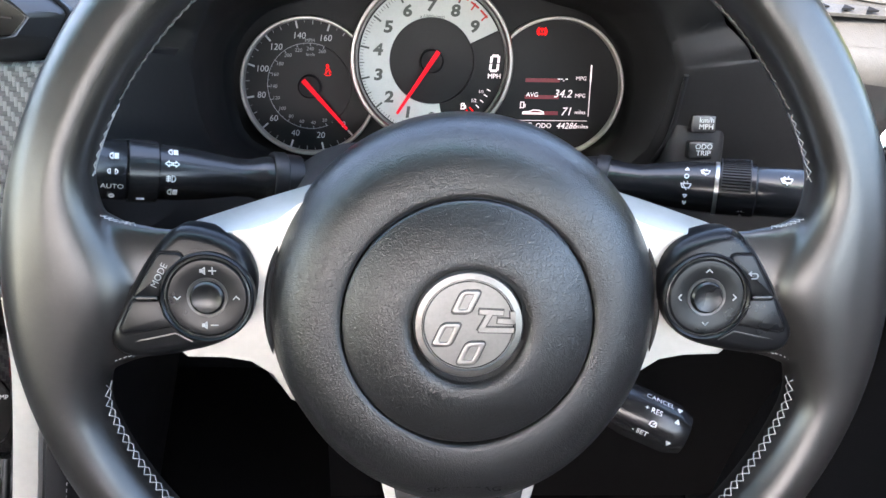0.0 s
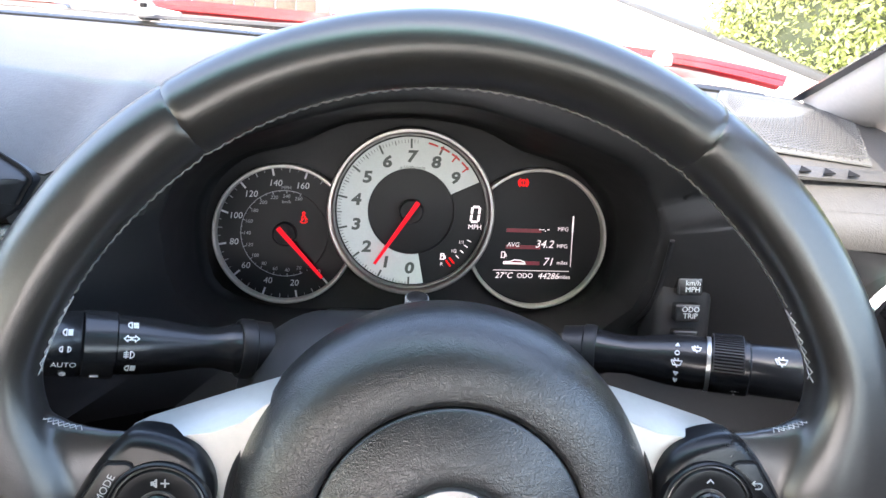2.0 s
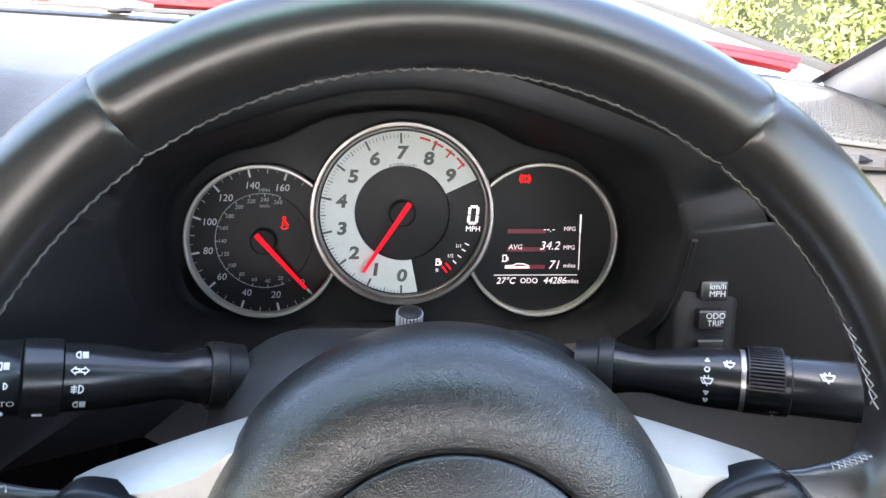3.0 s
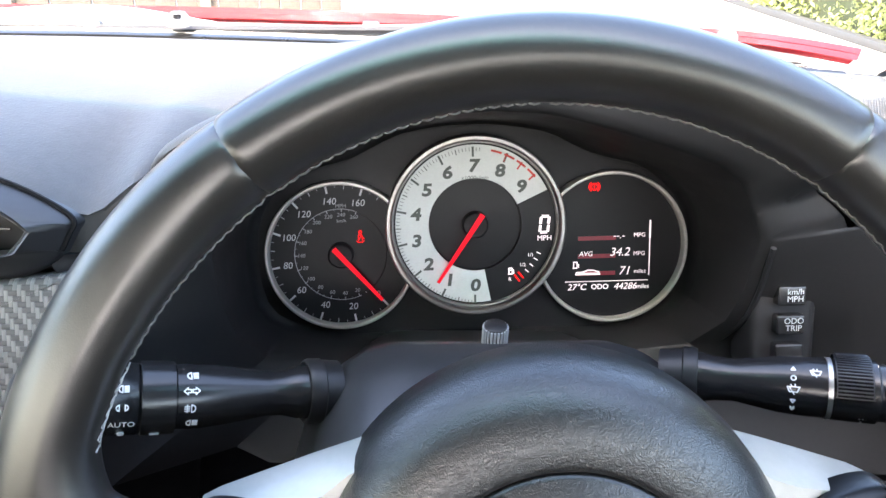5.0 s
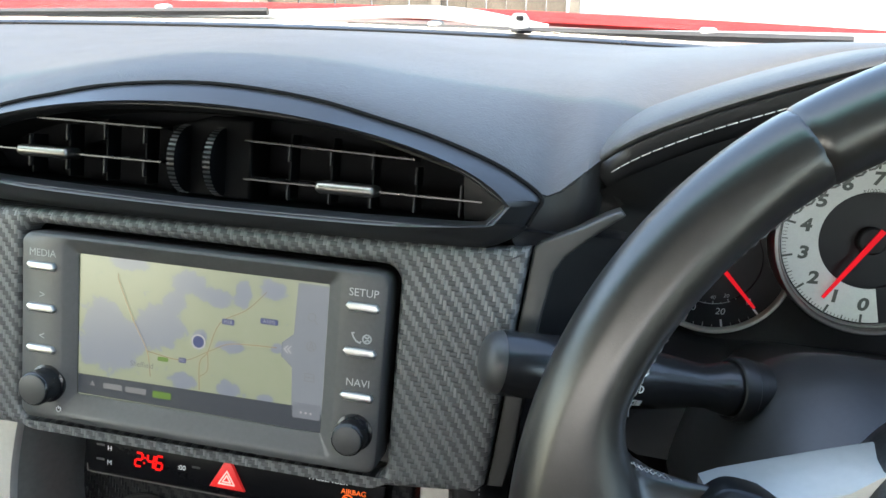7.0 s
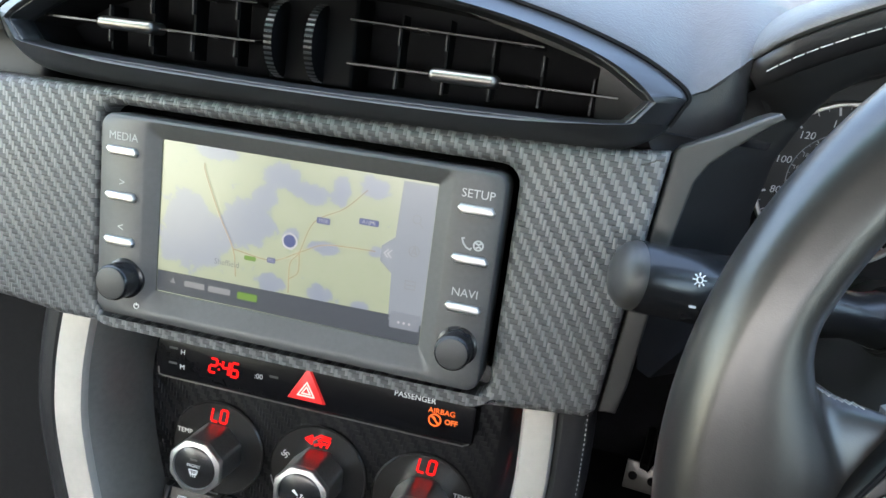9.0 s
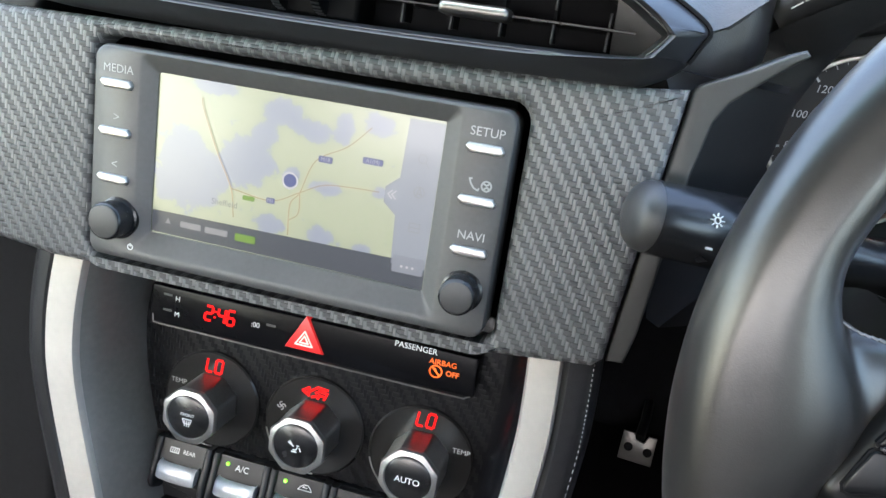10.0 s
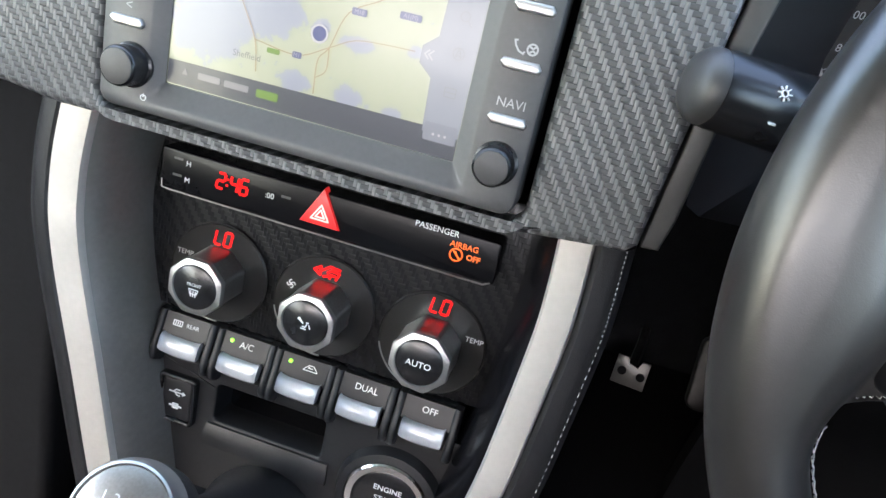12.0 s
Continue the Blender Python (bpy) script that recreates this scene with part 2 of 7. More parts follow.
def finish(bm, angle=35):
    bmesh.ops.remove_doubles(bm, verts=bm.verts, dist=1e-6)
    bmesh.ops.recalc_face_normals(bm, faces=bm.faces)
    lim = radians(angle)
    for e in bm.edges:
        e.smooth = len(e.link_faces) != 2 or e.calc_face_angle(0) < lim
    for f in bm.faces:
        f.smooth = True


def part(name, bm, material, parent=None, label="", raw=False, angle=35):
    if not raw:
        finish(bm, angle)
    me = bpy.data.meshes.new(name)
    bm.to_mesh(me)
    bm.free()
    me.materials.append(material)
    ob = new(name, me)
    if parent is not None:
        ob.parent = parent
    return tagged(ob, label)


def solo(name, bm, material, m=None, label="", category="", group="", kind="", angle=35):
    ob = part(name, bm, material, angle=angle)
    ob.matrix_world = m or Matrix()
    return tagged(ob, label, category, group, kind)


def loft(loops, cap0=True, cap1=True, closed=True, ring=False, bm=None):
    bm = bm or bmesh.new()
    vs = [[bm.verts.new(p) for p in lp] for lp in loops]
    n = len(vs[0])
    pairs = list(zip(vs, vs[1:])) + ([(vs[-1], vs[0])] if ring else [])
    for a, b in pairs:
        for i in range(n if closed else n - 1):
            j = (i + 1) % n
            bm.faces.new((a[i], a[j], b[j], b[i]))
    if closed and not ring:
        if cap0:
            bm.faces.new(vs[0][::-1])
        if cap1:
            bm.faces.new(vs[-1])
    return bm


def rrect(w, h, r, n=5, cx=0.0, cy=0.0):
    out = []
    for sx, sy, a0 in ((1, 1, 0), (-1, 1, 90), (-1, -1, 180), (1, -1, 270)):
        for k in range(n + 1):
            a = radians(a0 + 90 * k / n)
            out.append((cx + sx * (w / 2 - r) + r * math.cos(a), cy + sy * (h / 2 - r) + r * math.sin(a)))
    return out


def circle(r, n=48, cx=0.0, cy=0.0):
    return [(cx + r * math.cos(2 * math.pi * k / n), cy + r * math.sin(2 * math.pi * k / n)) for k in range(n)]


def z(pts, h):
    return [(p[0], p[1], h) for p in pts]


def smooth_loop(pts, per=6):
    """A closed Catmull-Rom curve through the points."""
    out, n = [], len(pts)
    for i in range(n):
        p0, p1, p2, p3 = (Vector(pts[(i + k) % n]) for k in (-1, 0, 1, 2))
        for k in range(per):
            t = k / per
            out.append(tuple(0.5 * (2 * p1 + (p2 - p0) * t + (2 * p0 - 5 * p1 + 4 * p2 - p3) * t * t + (3 * p1 - p0 - 3 * p2 + p3) * t ** 3)))
    return out


def smooth_line(pts, per=8):
    out, n = [], len(pts)
    for i in range(n - 1):
        p1, p2 = Vector(pts[i]), Vector(pts[i + 1])
        p0 = Vector(pts[i - 1]) if i else 2 * p1 - p2
        p3 = Vector(pts[i + 2]) if i + 2 < n else 2 * p2 - p1
        for k in range(per):
            t = k / per
            out.append(tuple(0.5 * (2 * p1 + (p2 - p0) * t + (2 * p0 - 5 * p1 + 4 * p2 - p3) * t * t + (3 * p1 - p0 - 3 * p2 + p3) * t ** 3)))
    out.append(tuple(pts[-1]))
    return out


def shrink(pts, d):
    """The outline moved inwards by d (its points run counter-clockwise)."""
    n, out = len(pts), []
    area = sum(pts[i][0] * pts[(i + 1) % n][1] - pts[(i + 1) % n][0] * pts[i][1] for i in range(n))
    s = 1 if area > 0 else -1
    for i in range(n):
        a, b, c = Vector(pts[i - 1][:2]), Vector(pts[i][:2]), Vector(pts[(i + 1) % n][:2])
        t = ((b - a).normalized() + (c - b).normalized())
        t = t.normalized() if t.length > 1e-9 else Vector((1, 0))
        nrm = Vector((-t.y, t.x)) * s
        out.append((b.x + nrm.x * d, b.y + nrm.y * d))
    return out


def slab(pts, z0, z1, bev=0.0, bm=None):
    """An outline raised from z0 to z1, its upper edge rounded by bev."""
    loops = [z(pts, z0)]
    if bev > 0:
        for k in range(4):
            a = radians(90 * k / 3)
            loops.append(z(shrink(pts, bev * (1 - math.cos(a))), z1 - bev * (1 - math.sin(a))))
    else:
        loops.append(z(pts, z1))
    return loft(loops, bm=bm)


def frame_bm(outer, inner, z0, z1, bev=0.0, deep=None, bm=None):
    """A plate with a hole: outer and inner outlines of equal count, rounded at the front."""
    deep = z0 if deep is None else deep
    loops = [z(outer, z0)]
    for k in range(4):
        a = radians(30 * k)
        loops.append(z(shrink(outer, bev * (1 - math.cos(a))), z1 - bev * (1 - math.sin(a))))
    for k in range(3, -1, -1):
        a = radians(30 * k)
        loops.append(z(shrink(inner, -bev * (1 - math.cos(a))), z1 - bev * (1 - math.sin(a))))
    loops.append(z(inner, deep))
    return loft(loops, ring=True, bm=bm)


def lathe(profile, n=64, cx=0.0, cy=0.0, bm=None):
    """Radius and height pairs turned round the local z axis; ends at radius 0 are closed."""
    bm = bm or bmesh.new()
    rings = []
    for r, h in profile:
        if r < 1e-7:
            rings.append([bm.verts.new((cx, cy, h))])
        else:
            rings.append([bm.verts.new((x, y, h)) for x, y in circle(r, n, cx, cy)])
    for a, b in zip(rings, rings[1:]):
        for i in range(n):
            j = (i + 1) % n
            if len(a) == 1 and len(b) == 1:
                continue
            if len(a) == 1:
                bm.faces.new((a[0], b[i], b[j]))
            elif len(b) == 1:
                bm.faces.new((a[i], a[j], b[0]))
            else:
                bm.faces.new((a[i], a[j], b[j], b[i]))
    return bm


def tube(path, radii, n=10, bm=None, caps=True, flat=1.0):
    """A round bar along a line; flat squeezes its section."""
    bm = bm or bmesh.new()
    P = [Vector(p) for p in path]
    if isinstance(radii, (int, float)):
        radii = [radii] * len(P)
    ref, loops = None, []
    for i, p in enumerate(P):
        t = (P[min(i + 1, len(P) - 1)] - P[max(i - 1, 0)]).normalized()
        if ref is None:
            ref = t.orthogonal().normalized()
        ref = (ref - t * ref.dot(t)).normalized()
        o = t.cross(ref)
        loops.append([tuple(p + radii[i] * (math.cos(2 * math.pi * k / n) * ref + flat * math.sin(2 * math.pi * k / n) * o)) for k in range(n)])
    return loft(loops, caps, caps, bm=bm)


def box(x0, x1, y0, y1, z0, z1, bev=0.0, bm=None):
    bm = bm or bmesh.new()
    vs = [bm.verts.new((x, y, w)) for w in (z0, z1) for x, y in ((x0, y0), (x1, y0), (x1, y1), (x0, y1))]
    fs = [(3, 2, 1, 0), (4, 5, 6, 7), (0, 1, 5, 4), (1, 2, 6, 5), (2, 3, 7, 6), (3, 0, 4, 7)]
    made = [bm.faces.new([vs[i] for i in f]) for f in fs]
    if bev:
        bmesh.ops.bevel(bm, geom=list({e for f in made for e in f.edges}), offset=bev, segments=2, affect="EDGES", profile=0.5)
    return bm


def sheet(fn, nu, nv, thick=0.0, bm=None):
    """A surface fn(i/nu, j/nv), given thickness along its normals' far side."""
    bm = bm or bmesh.new()
    g = [[bm.verts.new(fn(i / nu, j / nv)) for j in range(nv + 1)] for i in range(nu + 1)]
    for i in range(nu):
        for j in range(nv):
            bm.faces.new((g[i][j], g[i + 1][j], g[i + 1][j + 1], g[i][j + 1]))
    if thick:
        bmesh.ops.recalc_face_normals(bm, faces=bm.faces)
        bmesh.ops.solidify(bm, geom=bm.faces[:] , thickness=thick)
    return bm


def strokes(lines, w, h0, h1, at=(0, 0), k=1.0, bm=None, lean=0.0):
    """Raised strokes along flat polylines, w wide, for drawn signs."""
    bm = bm or bmesh.new()
    for ln in lines:
        pts = [Vector((at[0] + k * (p[0] + lean * p[1]), at[1] + k * p[1])) for p in ln]
        for a, b in zip(pts, pts[1:]):
            t = (b - a)
            if t.length < 1e-9:
                continue
            t = t.normalized()
            nrm, e = Vector((-t.y, t.x)) * w / 2, t * w * 0.35
            q = [a - e + nrm, a - e - nrm, b + e - nrm, b + e + nrm]
            loft([[(p.x, p.y, h0) for p in q], [(p.x, p.y, h1) for p in q]], bm=bm)
    return bm


def text_bm(body, size, shear=0.0, space=1.0, bold=0.0):
    cu = bpy.data.curves.new("lettering", "FONT")
    cu.body, cu.size, cu.shear, cu.space_character, cu.offset = body, size, shear, space, bold
    cu.align_x, cu.align_y, cu.resolution_u = "CENTER", "CENTER", 3
    ob = bpy.data.objects.new("lettering", cu)
    me = bpy.data.meshes.new_from_object(ob)
    bm = bmesh.new()
    bm.from_mesh(me)
    bpy.data.objects.remove(ob)
    bpy.data.curves.remove(cu)
    bpy.data.meshes.remove(me)
    return bm


def lettering(body, size, x, y, h, material, parent, shear=0.0, turn=0.0, space=1.0, wide=1.0, bold=0.0, name="lettering"):
    bm = text_bm(body, size, shear, space, bold)
    m = Matrix.Translation((x, y, h)) @ Matrix.Rotation(radians(turn), 4, "Z") @ Matrix.Diagonal((wide, 1, 1, 1))
    bmesh.ops.transform(bm, matrix=m, verts=bm.verts)
    return part(name, bm, material, parent, raw=True)


def seven(chars, size, x, y, h0, h1, lean=0.12, gap=0.68):
    """Seven-segment figures as bars."""
    seg = {"a": ((0, 1), (.5, 1)), "b": ((.5, 1), (.5, .5)), "c": ((.5, .5), (.5, 0)), "d": ((0, 0), (.5, 0)),
           "e": ((0, 0), (0, .5)), "f": ((0, .5), (0, 1)), "g": ((0, .5), (.5, .5))}
    on = {"0": "abcdef", "1": "bc", "2": "abged", "3": "abgcd", "4": "fgbc", "5": "afgcd", "6": "afgedc", "7": "abc", "8": "abcdefg",
          "9": "abcdfg", "L": "fed", "-": "g"}
    bm, cx = bmesh.new(), x
    for ch in chars:
        if ch == ":":
            for d in (0.3, 0.7):
                strokes([((0, d), (0.05, d))], size * 0.12, h0, h1, (cx, y), size, bm, lean)
            cx += size * 0.25
            continue
        for s in on[ch]:
            (ax, ay), (bx, by) = seg[s]
            t = 0.09
            if ax == bx:
                ln = ((ax, ay - math.copysign(t, ay - by)), (bx, by + math.copysign(t, ay - by)))
            else:
                ln = ((ax + t, ay), (bx - t, by))
            strokes([ln], size * 0.155, h0, h1, (cx, y), size, bm, lean)
        cx += size * gap
    return bm


def arc(r, a0, a1, n=12, cx=0.0, cy=0.0):
    return [(cx + r * math.cos(radians(a0 + (a1 - a0) * k / n)), cy + r * math.sin(radians(a0 + (a1 - a0) * k / n))) for k in range(n + 1)]


def sector(r0, r1, a0, a1, h0, h1, n=48, cx=0.0, cy=0.0, bm=None):
    pts = arc(r1, a0, a1, n, cx, cy) + arc(r0, a1, a0, n, cx, cy)
    bm = bm or bmesh.new()
    m = len(pts)
    lo, hi = [bm.verts.new((*p, h0)) for p in pts], [bm.verts.new((*p, h1)) for p in pts]
    for i in range(m):
        j = (i + 1) % m
        bm.faces.new((lo[i], lo[j], hi[j], hi[i]))
    for i in range(n):
        bm.faces.new((hi[i], hi[i + 1], hi[m - 2 - i], hi[m - 1 - i]))
    return bm


# local frames: x to the right, y up the face, z towards the driver
DASH = pose(0, 0.3935, 0.7785, 72.5, 0, 0) @ pose(0, 0, 0, 0, 0, -0.7)
WHEEL = pose(0.3551, 0.3028, 0.7837, 69.6, 0, -0.9) @ pose(0, 0, 0, 0, 0, 1.7)
CLUSTER = pose(0.3517, 0.5415, 0.8071, 75, 0, -1) @ pose(0, 0, 0, 0, 0, 1.9)



def polar(poly, angles, cx, cy):
    """The outline's points in the given directions from a centre."""
    out, n = [], len(poly)
    for a in angles:
        dx, dy, best = math.cos(a), math.sin(a), 0.0
        for i in range(n):
            (x1, y1), (x2, y2) = poly[i][:2], poly[(i + 1) % n][:2]
            ex, ey = x2 - x1, y2 - y1
            den = dx * ey - dy * ex
            if abs(den) < 1e-12:
                continue
            t = ((x1 - cx) * ey - (y1 - cy) * ex) / den
            s = ((x1 - cx) * dy - (y1 - cy) * dx) / den
            if t > 0 and -1e-9 <= s <= 1 + 1e-9:
                best = max(best, t)
        out.append((cx + best * dx, cy + best * dy))
    return out


def matched(outer, inner, cx, cy):
    """Both outlines with points in the same directions, so that they can be bridged."""
    an = sorted({round(math.atan2(p[1] - cy, p[0] - cx), 5) for p in list(outer) + list(inner)})
    return polar(outer, an, cx, cy), polar(inner, an, cx, cy)


def within(poly, x, y):
    n = 0
    for (x1, y1), (x2, y2) in zip(poly, poly[1:] + poly[:1]):
        if (y1 > y) != (y2 > y) and x < x1 + (x2 - x1) * (y - y1) / (y2 - y1):
            n += 1
    return n % 2 == 1


def lerp(a, b, t):
    return a + (b - a) * t


def table(x, pts):
    """Straight lines between given pairs."""
    if x <= pts[0][0]:
        return pts[0][1]
    for (a, va), (b, vb) in zip(pts, pts[1:]):
        if x <= b:
            return lerp(va, vb, (x - a) / (b - a))
    return pts[-1][1]


# ---- outside ----
def build_outside():
    def ground_at(u, v):
        s = 2 * u - 1
        return (s * abs(s) * 900, (2 * v - 1) * abs(2 * v - 1) * 900 + 4, 0.0)
    solo("ground", sheet(ground_at, 40, 40, 0.1), PAVING, kind="structure", label="pale sunlit concrete drive", category="ground")
    # pale building with a row of doors, ahead to the passenger's side
    house = thing("garage_block", Matrix.Translation((0, 6.6, 0)) @ Matrix.Diagonal((0.86, 1, 1, 1)), "pale rendered garage block with white panelled doors", "building")
    spans = [(-9.0, -7.6, 0), (-7.6, -5.9, 1), (-5.9, -5.45, 0), (-5.45, -4.75, 1), (-4.75, -4.5, 0), (-4.5, -3.45, 1)]
    for x0, x1, is_door in spans:
        if is_door:
            d = part("garage_door", box(x0, x1, 0.16, 0.22, 0.02, 2.1, 0.01), DOOR_PAINT, house)
            n = 5
            for k in range(n):
                w = (x1 - x0 - 0.1) / n
                part("door_panel", box(x0 + 0.05 + k * w, x0 + 0.03 + (k + 1) * w, 0.135, 0.158, 0.12, 2.0, 0.008), DOOR_PAINT, d)
            part("lintel", box(x0, x1, 0.0, 0.3, 2.12, 2.5), SHADED_RENDER, house)
        else:
            part("wall", box(x0, x1, 0.0, 0.3, 0.0, 2.5), SHADED_RENDER, house)
    part("roof", box(-9.2, -3.3, -0.3, 5.0, 2.5, 2.65, 0.02), GREY_PLASTIC, house)
    # timber fence that ends where the open drive begins
    fence = thing("timber_fence", Matrix.Translation((0, 6.75, 0)) @ Matrix.Diagonal((0.86, 1, 1, 1)), "weathered brown timber fence with upright boards", "fence")
    x = -3.4
    for k in range(16):
        part("board", box(x + 0.004, x + 0.196, -0.012 - 0.02 * (k % 2), 0.012 - 0.02 * (k % 2), 0.03, 1.8, 0.004), FENCE_WOOD, fence)
        x += 0.2
    for px in (-3.42, -1.55, -0.17):
        part("post", box(px, px + 0.1, -0.08, 0.04, 0, 1.9, 0.008), SHADED_RENDER, fence)
    part("rail", box(-3.4, -0.2, 0.02, 0.07, 0.5, 0.6), FENCE_WOOD, fence)
    solo("kerb", box(3.94, 4.03, 2.0, 13.0, 0.0, 0.07, 0.012), COWL, kind="structure", label="low dark edging along the drive", category="kerb")
    hedge = thing("hedge", Matrix.Translation((4.55, 6, 0)), "dense clipped yellow-green hedge in full sun", "hedge")
    rnd = random.Random(4)
    me_v, me_f = [], []
    for k in range(30000):
        y = rnd.uniform(-4.5, 2.6)
        face = rnd.random()
        depth = abs(rnd.gauss(0, 0.10))
        zc = rnd.uniform(0.05, 2.3)
        xx = -0.55 + depth + 0.10 * math.sin(y * 2.1) * math.sin(zc * 3.1 + y)
        if face < 0.2:
            zc, xx = 2.3 - depth, rnd.uniform(-0.5, 0.6)
        c = Vector((xx, y, zc))
        s = rnd.uniform(0.020, 0.042)
        q = Euler((rnd.uniform(-1.2, 1.2), rnd.uniform(-1.2, 1.2), rnd.uniform(0, 6.3))).to_matrix()
        i = len(me_v)
        for p in ((-s, 0, 0), (0, -0.45 * s, 0.12 * s), (s, 0, 0), (0, 0.45 * s, 0.12 * s)):
            me_v.append(tuple(c + q @ Vector(p)))
        me_f.append((i, i + 1, i + 2, i + 3))
    me = bpy.data.meshes.new("leaves")
    me.from_pydata(me_v, [], me_f)
    me.materials.append(LEAF)
    lv = new("leaves", me)
    lv.parent = hedge
    tagged(lv, kind="stuff")
    # dark green block painted for the shadows between the leaves
    part("core", box(-0.42, 0.5, -4.4, 2.45, 0.0, 2.2, 0.1), HEDGE_SHADE, hedge)


build_outside()


# ---- the car's front: bonnet, cowl, glass, pillars, roof ----
def edge_y(x):
    return 1.037 - 0.125 * (x / 0.72) ** 2 - 9 * max(0.0, abs(x) - 0.66) ** 2


def base_y(x):
    return 0.838 - 0.140 * (x / 0.68) ** 2


def build_body():
    bon = thing("bonnet", None, "glossy red car bonnet with raised wings", "bonnet")

    def bonnet_at(u, v):
        x = lerp(-0.75, 0.75, u)
        y = lerp(edge_y(x), 1.98, v)
        wing = 0.003 * math.exp(-((abs(x) - 0.60) / 0.13) ** 2) * math.sin(math.pi * min(1, v * 0.9 + 0.02))
        return (x, y, 0.866 - 0.15 * v - 0.08 * v * v + wing - 0.03 * (abs(x) / 0.72) ** 4 * v)
    part("panel", sheet(bonnet_at, 60, 24, 0.012), RED_PAINT, bon)

    def lip_at(u, v):
        x = lerp(-0.75, 0.75, u)
        return (x, edge_y(x) + 0.001 + 0.016 * v, 0.862 - 0.012 * math.sin(v * math.pi / 2))
    part("rear_lip", sheet(lip_at, 60, 3, 0.003), RED_PAINT, bon)
    for s in (-1, 1):
        wing = solo("wing", sheet(lambda u, v: (s * lerp(0.754, 0.92, u), lerp(0.62, 2.0, v), 0.852 - 0.25 * u * u - 0.20 * v), 8, 20, 0.01),
                    RED_PAINT, label="red front wing beside the bonnet", category="wing", group="front wings")

    def cowl_at(u, v):
        x = lerp(-0.75, 0.75, u)
        return (x, lerp(base_y(x) - 0.004, edge_y(x) + 0.05, v), 0.862 - 0.022 * math.sin(v * 2.2) - 0.012 * (v > 0.5))
    solo("cowl_panel", sheet(cowl_at, 50, 10, 0.006), COWL, kind="structure", label="weathered grey plastic cowl under the wipers", category="cowl")

    # wipers lying on the cowl
    def wiper(path, name_label, cap_at):
        w = thing("wiper", None, name_label, "wiper", "windscreen wipers")
        P = smooth_line(path, 8)
        part("arm", tube(P, [0.010 - 0.005 * i / len(P) for i in range(len(P))], 8, flat=0.45), SILVER_WHITE, w)
        a, b = Vector(path[1]), Vector(path[-1])
        d = (b - a).normalized()
        q0, q1 = b - d * 0.26, b + d * 0.22
        part("blade", tube([tuple(lerp(q0, q1, k / 8) + Vector((0, -0.006, 0.002))) for k in range(9)], 0.0045, 6), BLACK_PLASTIC, w, "black rubber blade")
        c = Vector(cap_at)
        part("pivot_cap", lathe([(0, 0.012), (0.006, 0.012), (0.009, 0.008), (0.010, 0)], 16), SILVER_WHITE, w).matrix_local = Matrix.Translation(c)
        for t in (0.25, 0.8):
            p = q0.lerp(q1, t)
            part("clip", box(p.x - 0.008, p.x + 0.008, p.y - 0.008, p.y + 0.006, p.z - 0.003, p.z + 0.009, 0.003), SILVER_WHITE, w)
        return w
    wiper([(0.13, 0.862, 0.868), (0.02, 0.868, 0.882), (-0.14, 0.872, 0.874), (-0.42, 0.850, 0.868)], "sunlit wiper arm with a dark rubber blade on the cowl", (0.106, 0.835, 0.876))
    wiper([(0.60, 0.80, 0.868), (0.52, 0.822, 0.878), (0.40, 0.842, 0.876), (0.14, 0.858, 0.868)], "sunlit wiper arm resting in front of the driver", (0.60, 0.795, 0.874))
    solo("washer_nozzle", lathe([(0, 0.004), (0.0035, 0.0035), (0.004, 0)], 10), VOID, Matrix.Translation((0.1066, 0.8281, 0.8835)), label="small black washer nozzle on the cowl", category="nozzle")

    # windscreen with dark painted edge
    def glass_at(u, v):
        x0, x1 = lerp(-0.69, 0.69, u), lerp(-0.55, 0.55, u)
        x = lerp(x0, x1, v)
        yb = base_y(x0) + 0.004
        yt = 0.285 - 0.20 * min(0.5, (x1 / 0.55) ** 4)
        return (x, lerp(yb, yt, v), lerp(0.872, 1.118 - 0.022 * (2 * u - 1) ** 4, v) + 0.02 * math.sin(math.pi * v) * (1 - (2 * u - 1) ** 4))
    ws = solo("window_windscreen", sheet(lambda u, v: glass_at(u, v * 0.925), 30, 16, 0.004), SCREEN_GLASS, kind="structure", label="clear raked windscreen", category="windscreen")

    solo("window_shade_band", sheet(lambda u, v: glass_at(u, lerp(0.927, 1.0, v)), 30, 6, 0.004), BAND_GLASS, kind="structure", label="teal shade band along the top of the windscreen", category="windscreen")

    def trim_at(u0, u1, v0, v1):
        return lambda u, v: tuple(Vector(glass_at(lerp(u0, u1, u), lerp(v0, v1, v))) + Vector((0, -0.004, -0.003)))
    for nm, q in (("frit_left", (0.0, 0.005, 0, 1)), ("frit_right", (0.995, 1.0, 0, 1)), ("frit_base", (0.005, 0.995, 0, 0.006))):
        solo(nm, sheet(trim_at(*q), 20, 20, 0.0015), FRIT, kind="structure", label="black painted edge of the windscreen", category="trim")

    # pillars: swept trim from the dash end to the roof
    for s in (-1, 1):
        base, top = Vector((s * 0.693, 0.690, 0.871)), Vector((s * 0.554, 0.200, 1.095))
        loops = []
        for k in range(13):
            t = k / 12
            c = base.lerp(top, t)
            w = lerp(0.075, 0.05, t)
            loops.append([(c.x - s * 0.004, c.y + 0.004, c.z), (c.x - s * 0.006, c.y - 0.02, c.z - 0.008), (c.x + s * 0.01, c.y - w * 0.8, c.z - 0.012),
                          (c.x + s * 0.035, c.y - w, c.z - 0.006), (c.x + s * 0.06, c.y - w * 0.7, c.z), (c.x + s * 0.055, c.y, c.z + 0.01)])
